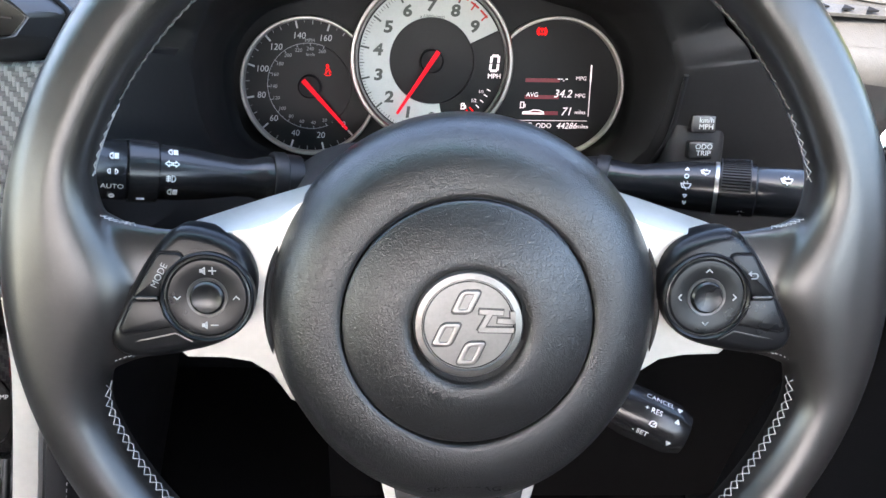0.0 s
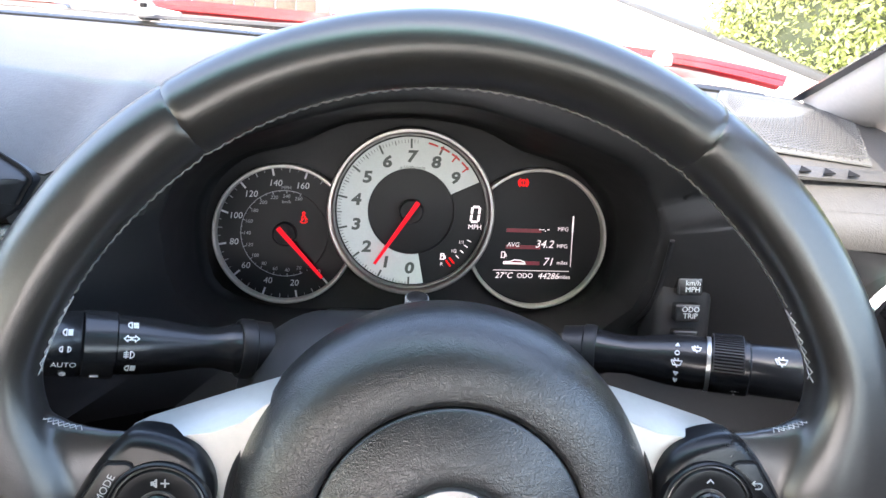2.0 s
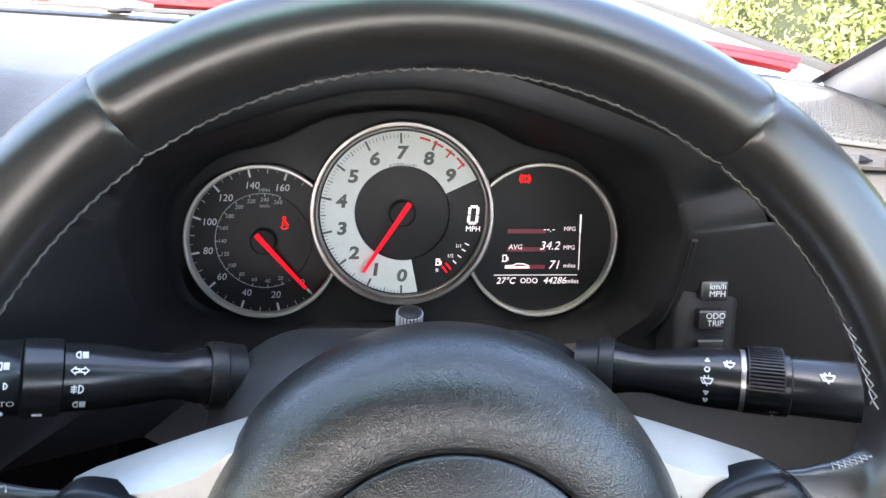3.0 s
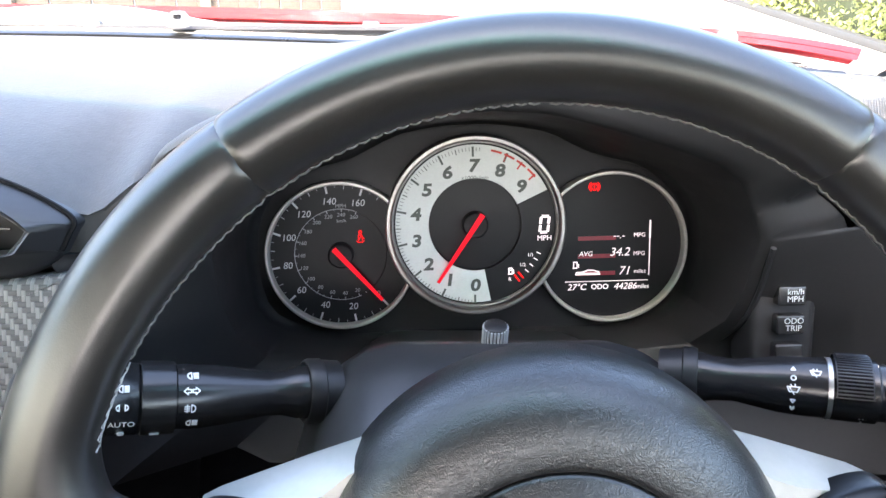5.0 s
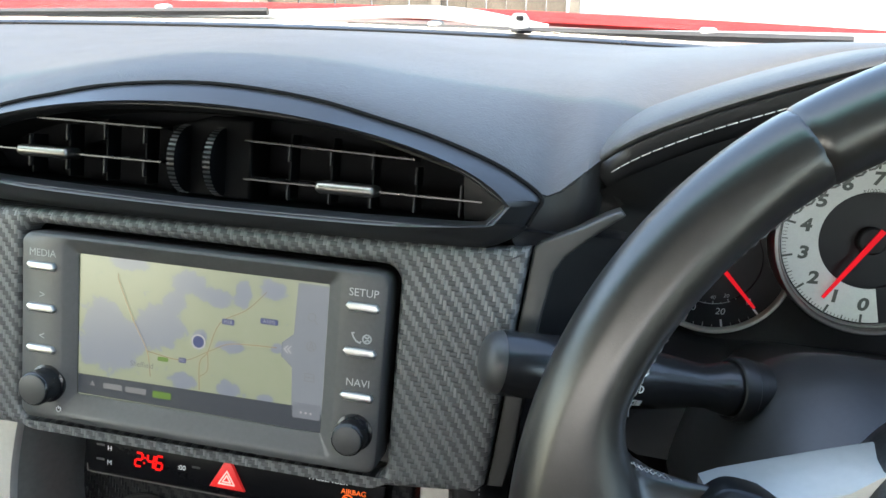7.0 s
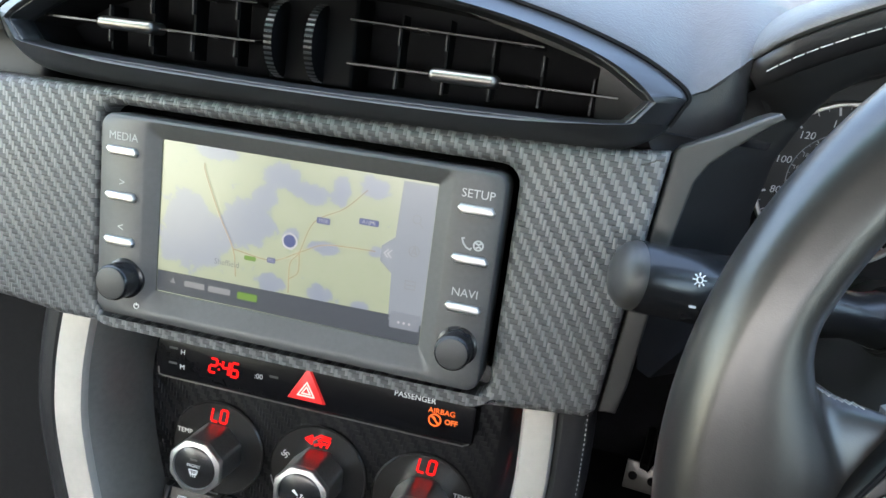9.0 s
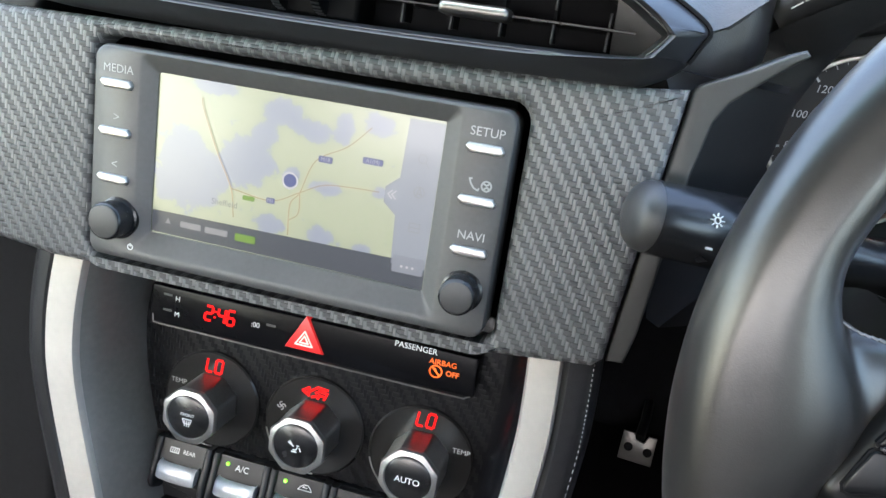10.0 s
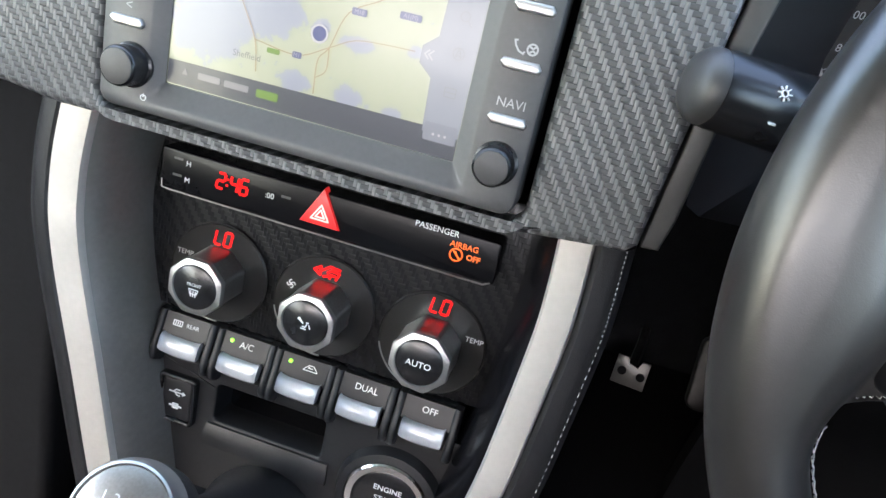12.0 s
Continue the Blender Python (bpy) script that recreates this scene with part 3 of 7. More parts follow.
        solo("pillar_right" if s > 0 else "pillar_left", loft(loops), PILLAR_TRIM, kind="structure", label="pale fabric-textured windscreen pillar trim", category="pillar", angle=50)
    # roof, closed cabin behind, doors with open glass above
    # roof is out of view; its edges are placed to cut sun and back light
    solo("roof", sheet(lambda u, v: (lerp(-0.62, 0.62, u), lerp(0.281 - 0.20 * min(0.5, (lerp(-0.62, 0.62, u) / 0.55) ** 4), -0.86, v), 1.118 + 0.03 * math.sin(math.pi * u) + 0.075 * math.sin(min(1.0, v * 1.6) * math.pi / 2)), 12, 12, 0.03), HEADLINER, kind="structure", label="grey fabric headliner", category="roof")
    for s in (-1, 1):
        solo("roof_rail", box(min(s * 0.60, s * 0.66), max(s * 0.60, s * 0.66), -1.3, 0.20, 1.09, 1.19, 0.01), HEADLINER, kind="structure", label="grey roof rail over the side window", category="trim")
        y_back = -0.95
        solo("door_right" if s > 0 else "door_left", box(min(s * 0.70, s * 0.78), max(s * 0.70, s * 0.78), y_back, 0.90, 0.20, 0.80 if s < 0 else 0.82, 0.02), BLACK_PLASTIC, kind="structure", label="black inner side of the car body", category="door")
        # unseen block added above the door to keep side light off the wheel
        if s > 0:
            solo("door_light_block", box(0.70, 0.78, y_back, 0.48, 0.8205, 0.885, 0.01), BLACK_PLASTIC, kind="structure", label="unseen black block added to hold back light from the right", category="door")
        solo("window_side", box(min(s * 0.715, s * 0.719), max(s * 0.715, s * 0.719), y_back, 0.60 if s < 0 else 0.48, 0.795 if s < 0 else 0.886, 1.125), SIDE_GLASS, kind="structure", label="green-tinted side window", category="window")
        solo("rear_quarter", box(min(s * 0.66, s * 0.76), max(s * 0.66, s * 0.76), -1.3, -0.95, 0.2, 1.15), BLACK_PLASTIC, kind="structure", label="dark rear side of the cabin", category="wall")
    solo("cabin_floor", box(-0.75, 0.75, -1.3, 1.0, 0.20, 0.24), CARPET, kind="structure", label="black cabin floor carpet, darkened further for shade", category="floor")
    solo("bulkhead", box(-0.74, 0.74, 0.88, 0.92, 0.24, 0.835), FOOT_CARPET, kind="structure", label="footwell bulkhead carpet, darkened for shade", category="wall")
    # unseen closing wall, its height chosen to limit light from behind
    solo("rear_light_wall", box(-0.70, 0.70, -1.00, -0.95, 0.24, 1.05), CARPET, kind="structure", label="unseen dark wall closing the cabin, height set for the light", category="wall")


GRILLE_GREY = mat("grey_grille", (0.075, 0.075, 0.073), 0.55, var=0.12, scale=40, bump=0.3, bscale=1500)
SILVER_WHITE = mat("sunlit_grey_wiper_paint", (0.30, 0.30, 0.29), 0.5, 0.1, var=0.15, scale=40, bump=0.05, bscale=2000)
build_body()

# ---- dashboard ----
VTOP = [(-0.75, 0.085), (-0.32, 0.085), (-0.22, 0.0855), (-0.19, 0.086), (-0.166, 0.092), (-0.142, 0.105), (-0.09, 0.121), (-0.05, 0.129), (0, 0.131), (0.05, 0.128), (0.09, 0.119), (0.142, 0.104), (0.166, 0.091), (0.19, 0.086), (0.22, 0.0855), (0.32, 0.085), (0.75, 0.080)]
CREASE = [(0.0, 0.094), (0.03, 0.0915), (0.06, 0.084), (0.09, 0.0745), (0.12, 0.0635), (0.145, 0.052), (0.165, 0.040), (0.183, 0.026), (0.197, 0.008), (0.205, -0.015)]
VTOP_LINE = smooth_line(VTOP, 5)
CREASE_LINE = smooth_line(CREASE, 4)


def dash_front(x):
    """The front edge: along the vents, and in under the hood's pad, the further the higher the hood."""
    f = DASH @ Vector((x, table(x, VTOP_LINE) - 0.002, -0.003))
    off = abs(x - 0.354)
    if x > 0.354:
        f.y += 0.06 * min(1, (x - 0.354) / 0.15)
    if off < 0.222:
        back = table(off, [(0.0, 0.15), (0.08, 0.13), (0.12, 0.100), (0.14, 0.070), (0.155, 0.032), (0.163, 0.008), (0.170, 0.0), (0.203, 0.0)])
        p = CLUSTER @ Vector((x - 0.354, table(off, CREASE_LINE) + 0.001 + 0.09 * back, 0.116 - back))
        near = min(1.0, (0.222 - off) / 0.055)
        near = near * near * (3 - 2 * near)
        f.y, f.z = lerp(f.y, p.y, near), lerp(f.z, max(p.z, f.z - 0.002), near)
    return f.y, f.z


@functools.lru_cache(maxsize=None)
def dash_level(x):
    """The front edge's height, evened out for the surface behind it."""
    zs = [dash_front(x + 0.012 * k)[1] for k in range(-9, 10)]
    return sum(zs) / len(zs)


def dash_top_at(u, v):
    x = lerp(-0.71, 0.705, u)
    fy, fz = dash_front(x)
    even = min(1.0, v / 0.40)
    fz = lerp(fz, dash_level(round(x, 6)), even * even * (3 - 2 * even))
    yb, zb = base_y(max(-0.69, min(0.69, x))) - 0.006, 0.866
    w = v ** 1.15
    hump = 0.014 * math.sin(math.pi * v ** 0.75)
    return (x, lerp(fy, yb, w), lerp(fz, zb, w) + hump)


def build_dash():
    dash = thing("dashboard", None, "dark grey soft-grained dashboard reaching to the windscreen", "dashboard")
    part("dash_top", sheet(dash_top_at, 240, 34, 0.012), DASH_SKIN, dash)
    part("seal", sheet(lambda u, v: (lerp(-0.66, 0.66, u), base_y(lerp(-0.66, 0.66, u)) - 0.010 + 0.012 * v, 0.8685 + 0.002 * math.sin(v * 3)), 50, 2, 0.003), FRIT, dash, "black rubber seal along the glass")
    # rounded face between the vent and the hood
    for a, b in ((0.130, 0.203),):
        def chin_at(u, v):
            p = dash_top_at((lerp(a, b, u) + 0.71) / 1.415, 0.0)
            return (p[0], p[1] + 0.001 - 0.0035 * math.sin(min(1.0, v * 2.2) * math.pi * 0.5) + 0.006 * v * v, p[2] - 0.050 * v)
        part("dash_chin", sheet(chin_at, 24, 10, 0.004), LEATHER, dash, "black grained chin")
    # rounded lip and dark panel below it at the door end
    def lip_at(u, v):
        p = dash_top_at((lerp(0.560, 0.704, u) + 0.71) / 1.415, 0.0)
        t = v * math.pi * 0.62
        return (p[0], p[1] + 0.004 - 0.011 * math.sin(t), p[2] + 0.001 - 0.017 * (1 - math.cos(t)))
    part("dash_lip", sheet(lip_at, 20, 12, 0.004), DASH_SKIN, dash, angle=70)
    part("end_panel", sheet(lambda u, v: (lerp(0.560, 0.704, u), dash_top_at((lerp(0.560, 0.704, u) + 0.71) / 1.415, 0.0)[1] + 0.004, dash_top_at((lerp(0.560, 0.704, u) + 0.71) / 1.415, 0.0)[2] - 0.016 - 0.13 * v), 12, 6, 0.004), LEATHER, dash, "grained black end panel").matrix_local = Matrix.Translation((0, 0.022, 0))
    # lower dash faces, near-black in place of the shade under the dash
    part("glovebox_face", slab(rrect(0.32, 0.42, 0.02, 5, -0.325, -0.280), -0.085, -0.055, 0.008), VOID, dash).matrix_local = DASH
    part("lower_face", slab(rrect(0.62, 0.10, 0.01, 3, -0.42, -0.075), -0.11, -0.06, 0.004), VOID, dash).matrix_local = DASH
    part("side_face", slab(rrect(0.56, 0.15, 0.01, 3, -0.445, 0.01), -0.14, -0.035, 0.004), BLACK_PLASTIC, dash).matrix_local = DASH

    # speaker grille at the pillar, with fine ribs
    gr = thing("speaker_grille", None, "pale sunlit ribbed speaker grille on the dash corner", "speaker grille")
    quad = [(0.566, 0.520), (0.646, 0.520), (0.684, 0.600), (0.690, 0.660), (0.680, 0.694), (0.625, 0.712), (0.590, 0.640), (0.570, 0.575)]

    def top_z(x, y):
        u = (x + 0.71) / 1.415
        lo, hi = 0.0, 1.0
        for _ in range(20):
            m = (lo + hi) / 2
            lo, hi = (m, hi) if dash_top_at(u, m)[1] < y else (lo, m)
        return dash_top_at(u, lo)[2]
    loops = [[(x, y, top_z(x, y) + 0.001) for x, y in quad], [(x, y, top_z(x, y) + 0.002) for x, y in quad], [(x * 0.98 + 0.0125, y * 0.98 + 0.0124, top_z(x, y) + 0.0024) for x, y in quad]]
    part("plate", loft(loops), GRILLE_GREY, gr)
    bm = bmesh.new()
    x = 0.574
    while x < 0.686:
        ys = []
        for (x1, y1), (x2, y2) in zip(quad, quad[1:] + quad[:1]):
            if (x1 - x) * (x2 - x) < 0:
                ys.append(lerp(y1, y2, (x - x1) / (x2 - x1)))
        if len(ys) >= 2 and max(ys) - min(ys) > 0.02:
            a, b = min(ys) + 0.006, max(ys) - 0.006
            za, zb = top_z(x, a) + 0.0034, top_z(x, b) + 0.0034
            loft([[(x - 0.0007, a, za), (x + 0.0007, a, za), (x + 0.0007, a, za - 0.005), (x - 0.0007, a, za - 0.005)],
                  [(x - 0.0007, b, zb), (x + 0.0007, b, zb), (x + 0.0007, b, zb - 0.005), (x - 0.0007, b, zb - 0.005)]], bm=bm)
        x += 0.0028
    tagged(part("ribs", bm, GRILLE_GREY, gr), kind="stuff")
    # small dark openings between the ribs
    bm = bmesh.new()
    x, row = 0.5754, 0
    while x < 0.686:
        y = 0.520 + 0.0016 * (row % 2)
        while y < 0.712:
            if all(within(quad, x + dx, y + dy) for dx, dy in ((0.003, 0), (-0.003, 0), (0, 0.004), (0, -0.004))):
                zz = top_z(x, y) + 0.0030
                loft([[(x - 0.0004, y - 0.0007, h), (x + 0.0004, y - 0.0007, h), (x + 0.0004, y + 0.0007, h), (x - 0.0004, y + 0.0007, h)] for h in (zz - 0.001, zz)], bm=bm)
            y += 0.0032
        x += 0.0028
        row += 1
    tagged(part("perforation", bm, GREY_PLASTIC, gr, raw=True), kind="stuff")
    # demister outlet
    dm = thing("demister_outlet", None, "slim side demister outlet with small slanted slots", "air vent")
    part("strip", sheet(lambda u, v: (lerp(0.555, 0.70, u), lerp(0.488, 0.512, v) + 0.012 * u, top_z(lerp(0.555, 0.70, u), 0.50) + 0.004 + 0.002 * math.sin(math.pi * v)), 10, 3, 0.002), DASH_SKIN, dm)
    for k in range(3):
        x = 0.580 + 0.016 * k
        zz = top_z(x, 0.50) + 0.0068
        part("slot", loft([[(x, 0.492, zz - 0.001), (x + 0.009, 0.494, zz - 0.001), (x + 0.008, 0.504, zz - 0.001)], [(x, 0.492, zz), (x + 0.009, 0.494, zz), (x + 0.008, 0.504, zz)]]), VOID, dm)


build_dash()

# hood over the instruments: local points of its crease, left half mirrored
def arch(off=0.0, drop=0.0, reach=1.0):
    half = [p for p in CREASE_LINE if p[0] <= reach]
    full = [(-x, y) for x, y in half[::-1]] + half[1:]
    n, out = len(full), []
    for i, (x, y) in enumerate(full):
        a, b = Vector(full[max(i - 1, 0)]), Vector(full[min(i + 1, n - 1)])
        t = (b - a).normalized()
        nrm = Vector((-t.y, t.x))
        out.append((x + nrm.x * off, y + nrm.y * off - drop))
    return out


def build_hood():
    hood = thing("instrument_hood", CLUSTER, "leather-covered instrument hood with white stitching", "hood")
    rows = [(0.000, 0.116, 0), (0.0012, 0.1172, 0), (0.0030, 0.1165, 0), (0.0055, 0.111, 0), (0.0085, 0.09, 0), (0.0125, 0.03, 0), (0.010, -0.06, 0.008), (-0.01, -0.16, 0.028), (-0.03, -0.24, 0.06)]
    def sunk(x, y, h):
        f = max(0.0, (abs(x) - 0.140) / 0.022)
        return (x, y - 0.004 * f * f, h - 0.020 * f * f)
    loft_rows = [[sunk(x, y, h) for x, y in arch(o, d, 0.161)] for o, h, d in rows]
    part("pad", loft(loft_rows, closed=False), DASH_SKIN, hood, angle=60)
    face = [(0.0, 0.116), (-0.0006, 0.1150), (-0.0014, 0.1168), (-0.006, 0.1160), (-0.010, 0.1128), (-0.014, 0.1085), (-0.020, 0.102), (-0.026, 0.096)]
    part("front_roll", loft([[sunk(x, y, h) for x, y in arch(o, 0, 0.161)] for o, h in face], closed=False), LEATHER, hood, angle=60)
    # thread along the front roll
    line = arch(-0.0075, 0, 0.159)
    bm = bmesh.new()
    pts = [Vector(sunk(x, y, 0.1155)) for x, y in line]
    dense = []
    for a, b in zip(pts, pts[1:]):
        for k in range(6):
            dense.append(a.lerp(b, k / 6))
    run, start = 0.0, dense[0]
    for a, b in zip(dense, dense[1:]):
        run += (b - a).length
        if run > 0.0050:
            d = (b - start).normalized()
            tube([tuple(start), tuple(start.lerp(b, 0.5) + Vector((0, 0, 0.0004))), tuple(b - d * 0.0010)], 0.00030, 5, bm=bm)
            start, run = b, 0.0
    tagged(part("stitching", bm, THREAD, hood, "white thread stitching"), kind="stuff")

    # tunnel from the front roll back to the instruments
    fas = thing("instrument_fascia", CLUSTER, "matt black fascia round the recessed instruments", "fascia")
    top = arch(-0.026)
    top = [p for p in top if abs(p[0]) < 0.112]
    lower = [(0.122, 0.031), (0.131, 0.016), (0.1380, 0.0), (0.1405, -0.030), (0.1375, -0.052), (0.127, -0.0730), (0.09, -0.0795), (0.045, -0.0805), (0, -0.0805), (-0.045, -0.0805), (-0.09, -0.0795), (-0.127, -0.0730), (-0.1375, -0.052), (-0.1405, -0.030), (-0.1380, 0.0), (-0.131, 0.016), (-0.122, 0.031)]
    front = top + lower
    backl = smooth_loop([(0, 0.062), (0.045, 0.057), (0.078, 0.042), (0.114, 0.031), (0.137, 0.006), (0.1405, -0.03), (0.130, -0.060), (0.09, -0.0735), (0.045, -0.0740), (0, -0.0740),
                         (-0.045, -0.0740), (-0.09, -0.0735), (-0.130, -0.060), (-0.1405, -0.03), (-0.137, 0.006), (-0.114, 0.031), (-0.078, 0.042), (-0.045, 0.057)], 3)
    fo, ba = matched(front, backl, 0.0, -0.012)

    def depth(p):
        return table(p[1], [(-0.0805, 0.012), (-0.073, 0.024), (-0.05, 0.052), (0.0, 0.085), (0.06, 0.105), (0.09, 0.107)])
    rings = []
    for k in range(7):
        t = k / 6
        rings.append([(lerp(a[0], b[0], t ** 0.8), lerp(a[1], b[1], t ** 0.8), lerp(depth(a), -0.013, t)) for a, b in zip(fo, ba)])
    rings.append([(b[0] * 0.97, b[1] * 0.97, -0.017) for b in ba])
    part("tunnel", loft(rings, cap0=False), MATT_BLACK, fas, angle=50)
    shelf = smooth_line([(1.045 * x, 1.03 * y - 0.003) for x, y in lower[2:-2]], 5)
    part("shelf_lip", tube([(x, y, depth((x, max(-0.0805, y))) + 0.0045) for x, y in shelf], 0.0016, 6), BLACK_PLASTIC, fas, "rounded lip under the instruments")
    # rim of the tunnel and the face round it
    outer = [(0.196, 0.008), (0.24, -0.005), (0.36, -0.02), (0.36, -0.16), (-0.125, -0.130), (-0.186, -0.095), (-0.192, 0.0), (-0.196, 0.008), (-0.19, 0.016)] + arch(-0.014)[6:-2]
    oo, ii = matched(outer, front, 0.0, -0.012)

    def face_h(p):
        if p[0] < -0.15 and p[1] <= 0.012:
            return 0.128
        if p[1] > 0.012:
            return 0.112 - 0.020 * min(1.0, max(0.0, (abs(p[0]) - 0.140) / 0.022)) ** 2
        return table(p[1], [(-0.16, 0.045), (-0.10, 0.045), (-0.03, 0.066), (0.012, 0.091)])
    r0 = [(p[0], p[1], depth(p)) for p in ii]
    r1 = [(lerp(a[0], b[0], 0.02), lerp(a[1], b[1], 0.02), depth(a) + 0.0025) for a, b in zip(ii, oo)]
    r2 = [(lerp(a[0], b[0], 0.12), lerp(a[1], b[1], 0.12), lerp(depth(a) + 0.004, face_h(b), 0.1)) for a, b in zip(ii, oo)]
    r3 = [(lerp(a[0], b[0], 0.5), lerp(a[1], b[1], 0.5), lerp(depth(a) + 0.005, face_h(b), 0.55)) for a, b in zip(ii, oo)]
    r4 = [(b[0], b[1], face_h(b)) for b in oo]
    part("face", loft([r0, r1, r2, r3, r4], cap0=False, cap1=False), MATT_BLACK, fas, angle=50)
    # three small push switches beside the column
    sw = thing("switch_panel", CLUSTER, "small black push switches with white lettering", "switch panel")
    part("plate", slab(rrect(0.036, 0.066, 0.008, 5, 0.164, -0.048), 0.040, 0.0660, 0.005), MATT_BLACK, sw)
    for k, words in enumerate((("km/h", "MPH"), ("ODO", "TRIP"), ())):
        cy = -0.0325 - 0.0162 * k
        b = part("button", slab(rrect(0.0152, 0.0108, 0.0012, 3, 0.1640, cy), 0.064, 0.0722, 0.001), SATIN_BLACK, sw)
        for i, wd in enumerate(words):
            lettering(wd, 0.0046, 0.1655, cy + 0.0022 - 0.0040 * i, 0.0724, PRINT_GREY, b)
    # round outlet at the far end, partly seen past the rim
    vt = thing("side_air_vent", CLUSTER @ Matrix.Translation((0.308, -0.064, 0.078)), "round black side air vent with a chrome ring", "air vent")
    part("ring", lathe([(0.036, -0.02), (0.036, 0.0), (0.038, 0.006), (0.042, 0.007), (0.046, 0.003), (0.047, -0.012)], 48), CHROME, vt, "chrome ring")
    part("bowl", lathe([(0.036, 0.0), (0.033, -0.012), (0.025, -0.025), (0, -0.028)], 32), VOID, vt)
    for a in (20, 80, 140):
        d = Vector((math.cos(radians(a)), math.sin(radians(a)), 0)) * 0.034
        part("vane", tube([(-d.x, -d.y, -0.006), (d.x, d.y, -0.006)], 0.0022, 6), SATIN_BLACK, vt)


build_hood()


# ---- instrument cluster ----
def gauge_ring(name, parent, cx, cy, r, w, h0, h1, material, a0=0, a1=360):
    prof = [(r - w, h0), (r - w, h1 - w * 0.3), (r - w * 0.75, h1), (r - w * 0.25, h1), (r, h1 - w * 0.4), (r, h0)]
    if a1 - a0 >= 360:
        return part(name, lathe(prof, 96, cx, cy), material, parent)
    loops = []
    for k in range(73):
        a = radians(a0 + (a1 - a0) * k / 72)
        loops.append([(cx + q * math.cos(a), cy + q * math.sin(a), h) for q, h in prof])
    return part(name, loft(loops), material, parent)


def ticks(parent, cx, cy, a0, a1, n, r0, r1, w, h, material, major=0, r0m=None, name="scale"):
    bm = bmesh.new()
    for k in range(n + 1):
        a = radians(a0 + (a1 - a0) * k / n)
        ra = r0m if major and k % major == 0 else r0
        ww = w * (1.8 if major and k % major == 0 else 1)
        strokes([((cx + ra * math.cos(a), cy + ra * math.sin(a)), (cx + r1 * math.cos(a), cy + r1 * math.sin(a)))], ww, h, h + 0.0003, bm=bm)
    return tagged(part(name, bm, material, parent, raw=True), kind="stuff")


def needle(parent, cx, cy, h, ang, length, tail):
    a = radians(ang)
    d, n = Vector((math.cos(a), math.sin(a))), Vector((-math.sin(a), math.cos(a)))
    q = [Vector((cx, cy)) - d * tail + n * 0.0016, Vector((cx, cy)) - d * tail - n * 0.0016, Vector((cx, cy)) + d * length - n * 0.0009, Vector((cx, cy)) + d * length + n * 0.0009]
    loops = [[(p.x, p.y, h) for p in q], [(p.x, p.y, h + 0.0014) for p in q]]
    nd = part("needle", loft(loops), NEEDLE, parent, "lit red pointer")
    part("hub_cap", lathe([(0.0082, h - 0.006), (0.0080, h - 0.001), (0.0070, h + 0.0002), (0, h - 0.0002)], 40, cx, cy), MATT_BLACK, parent)
    return nd


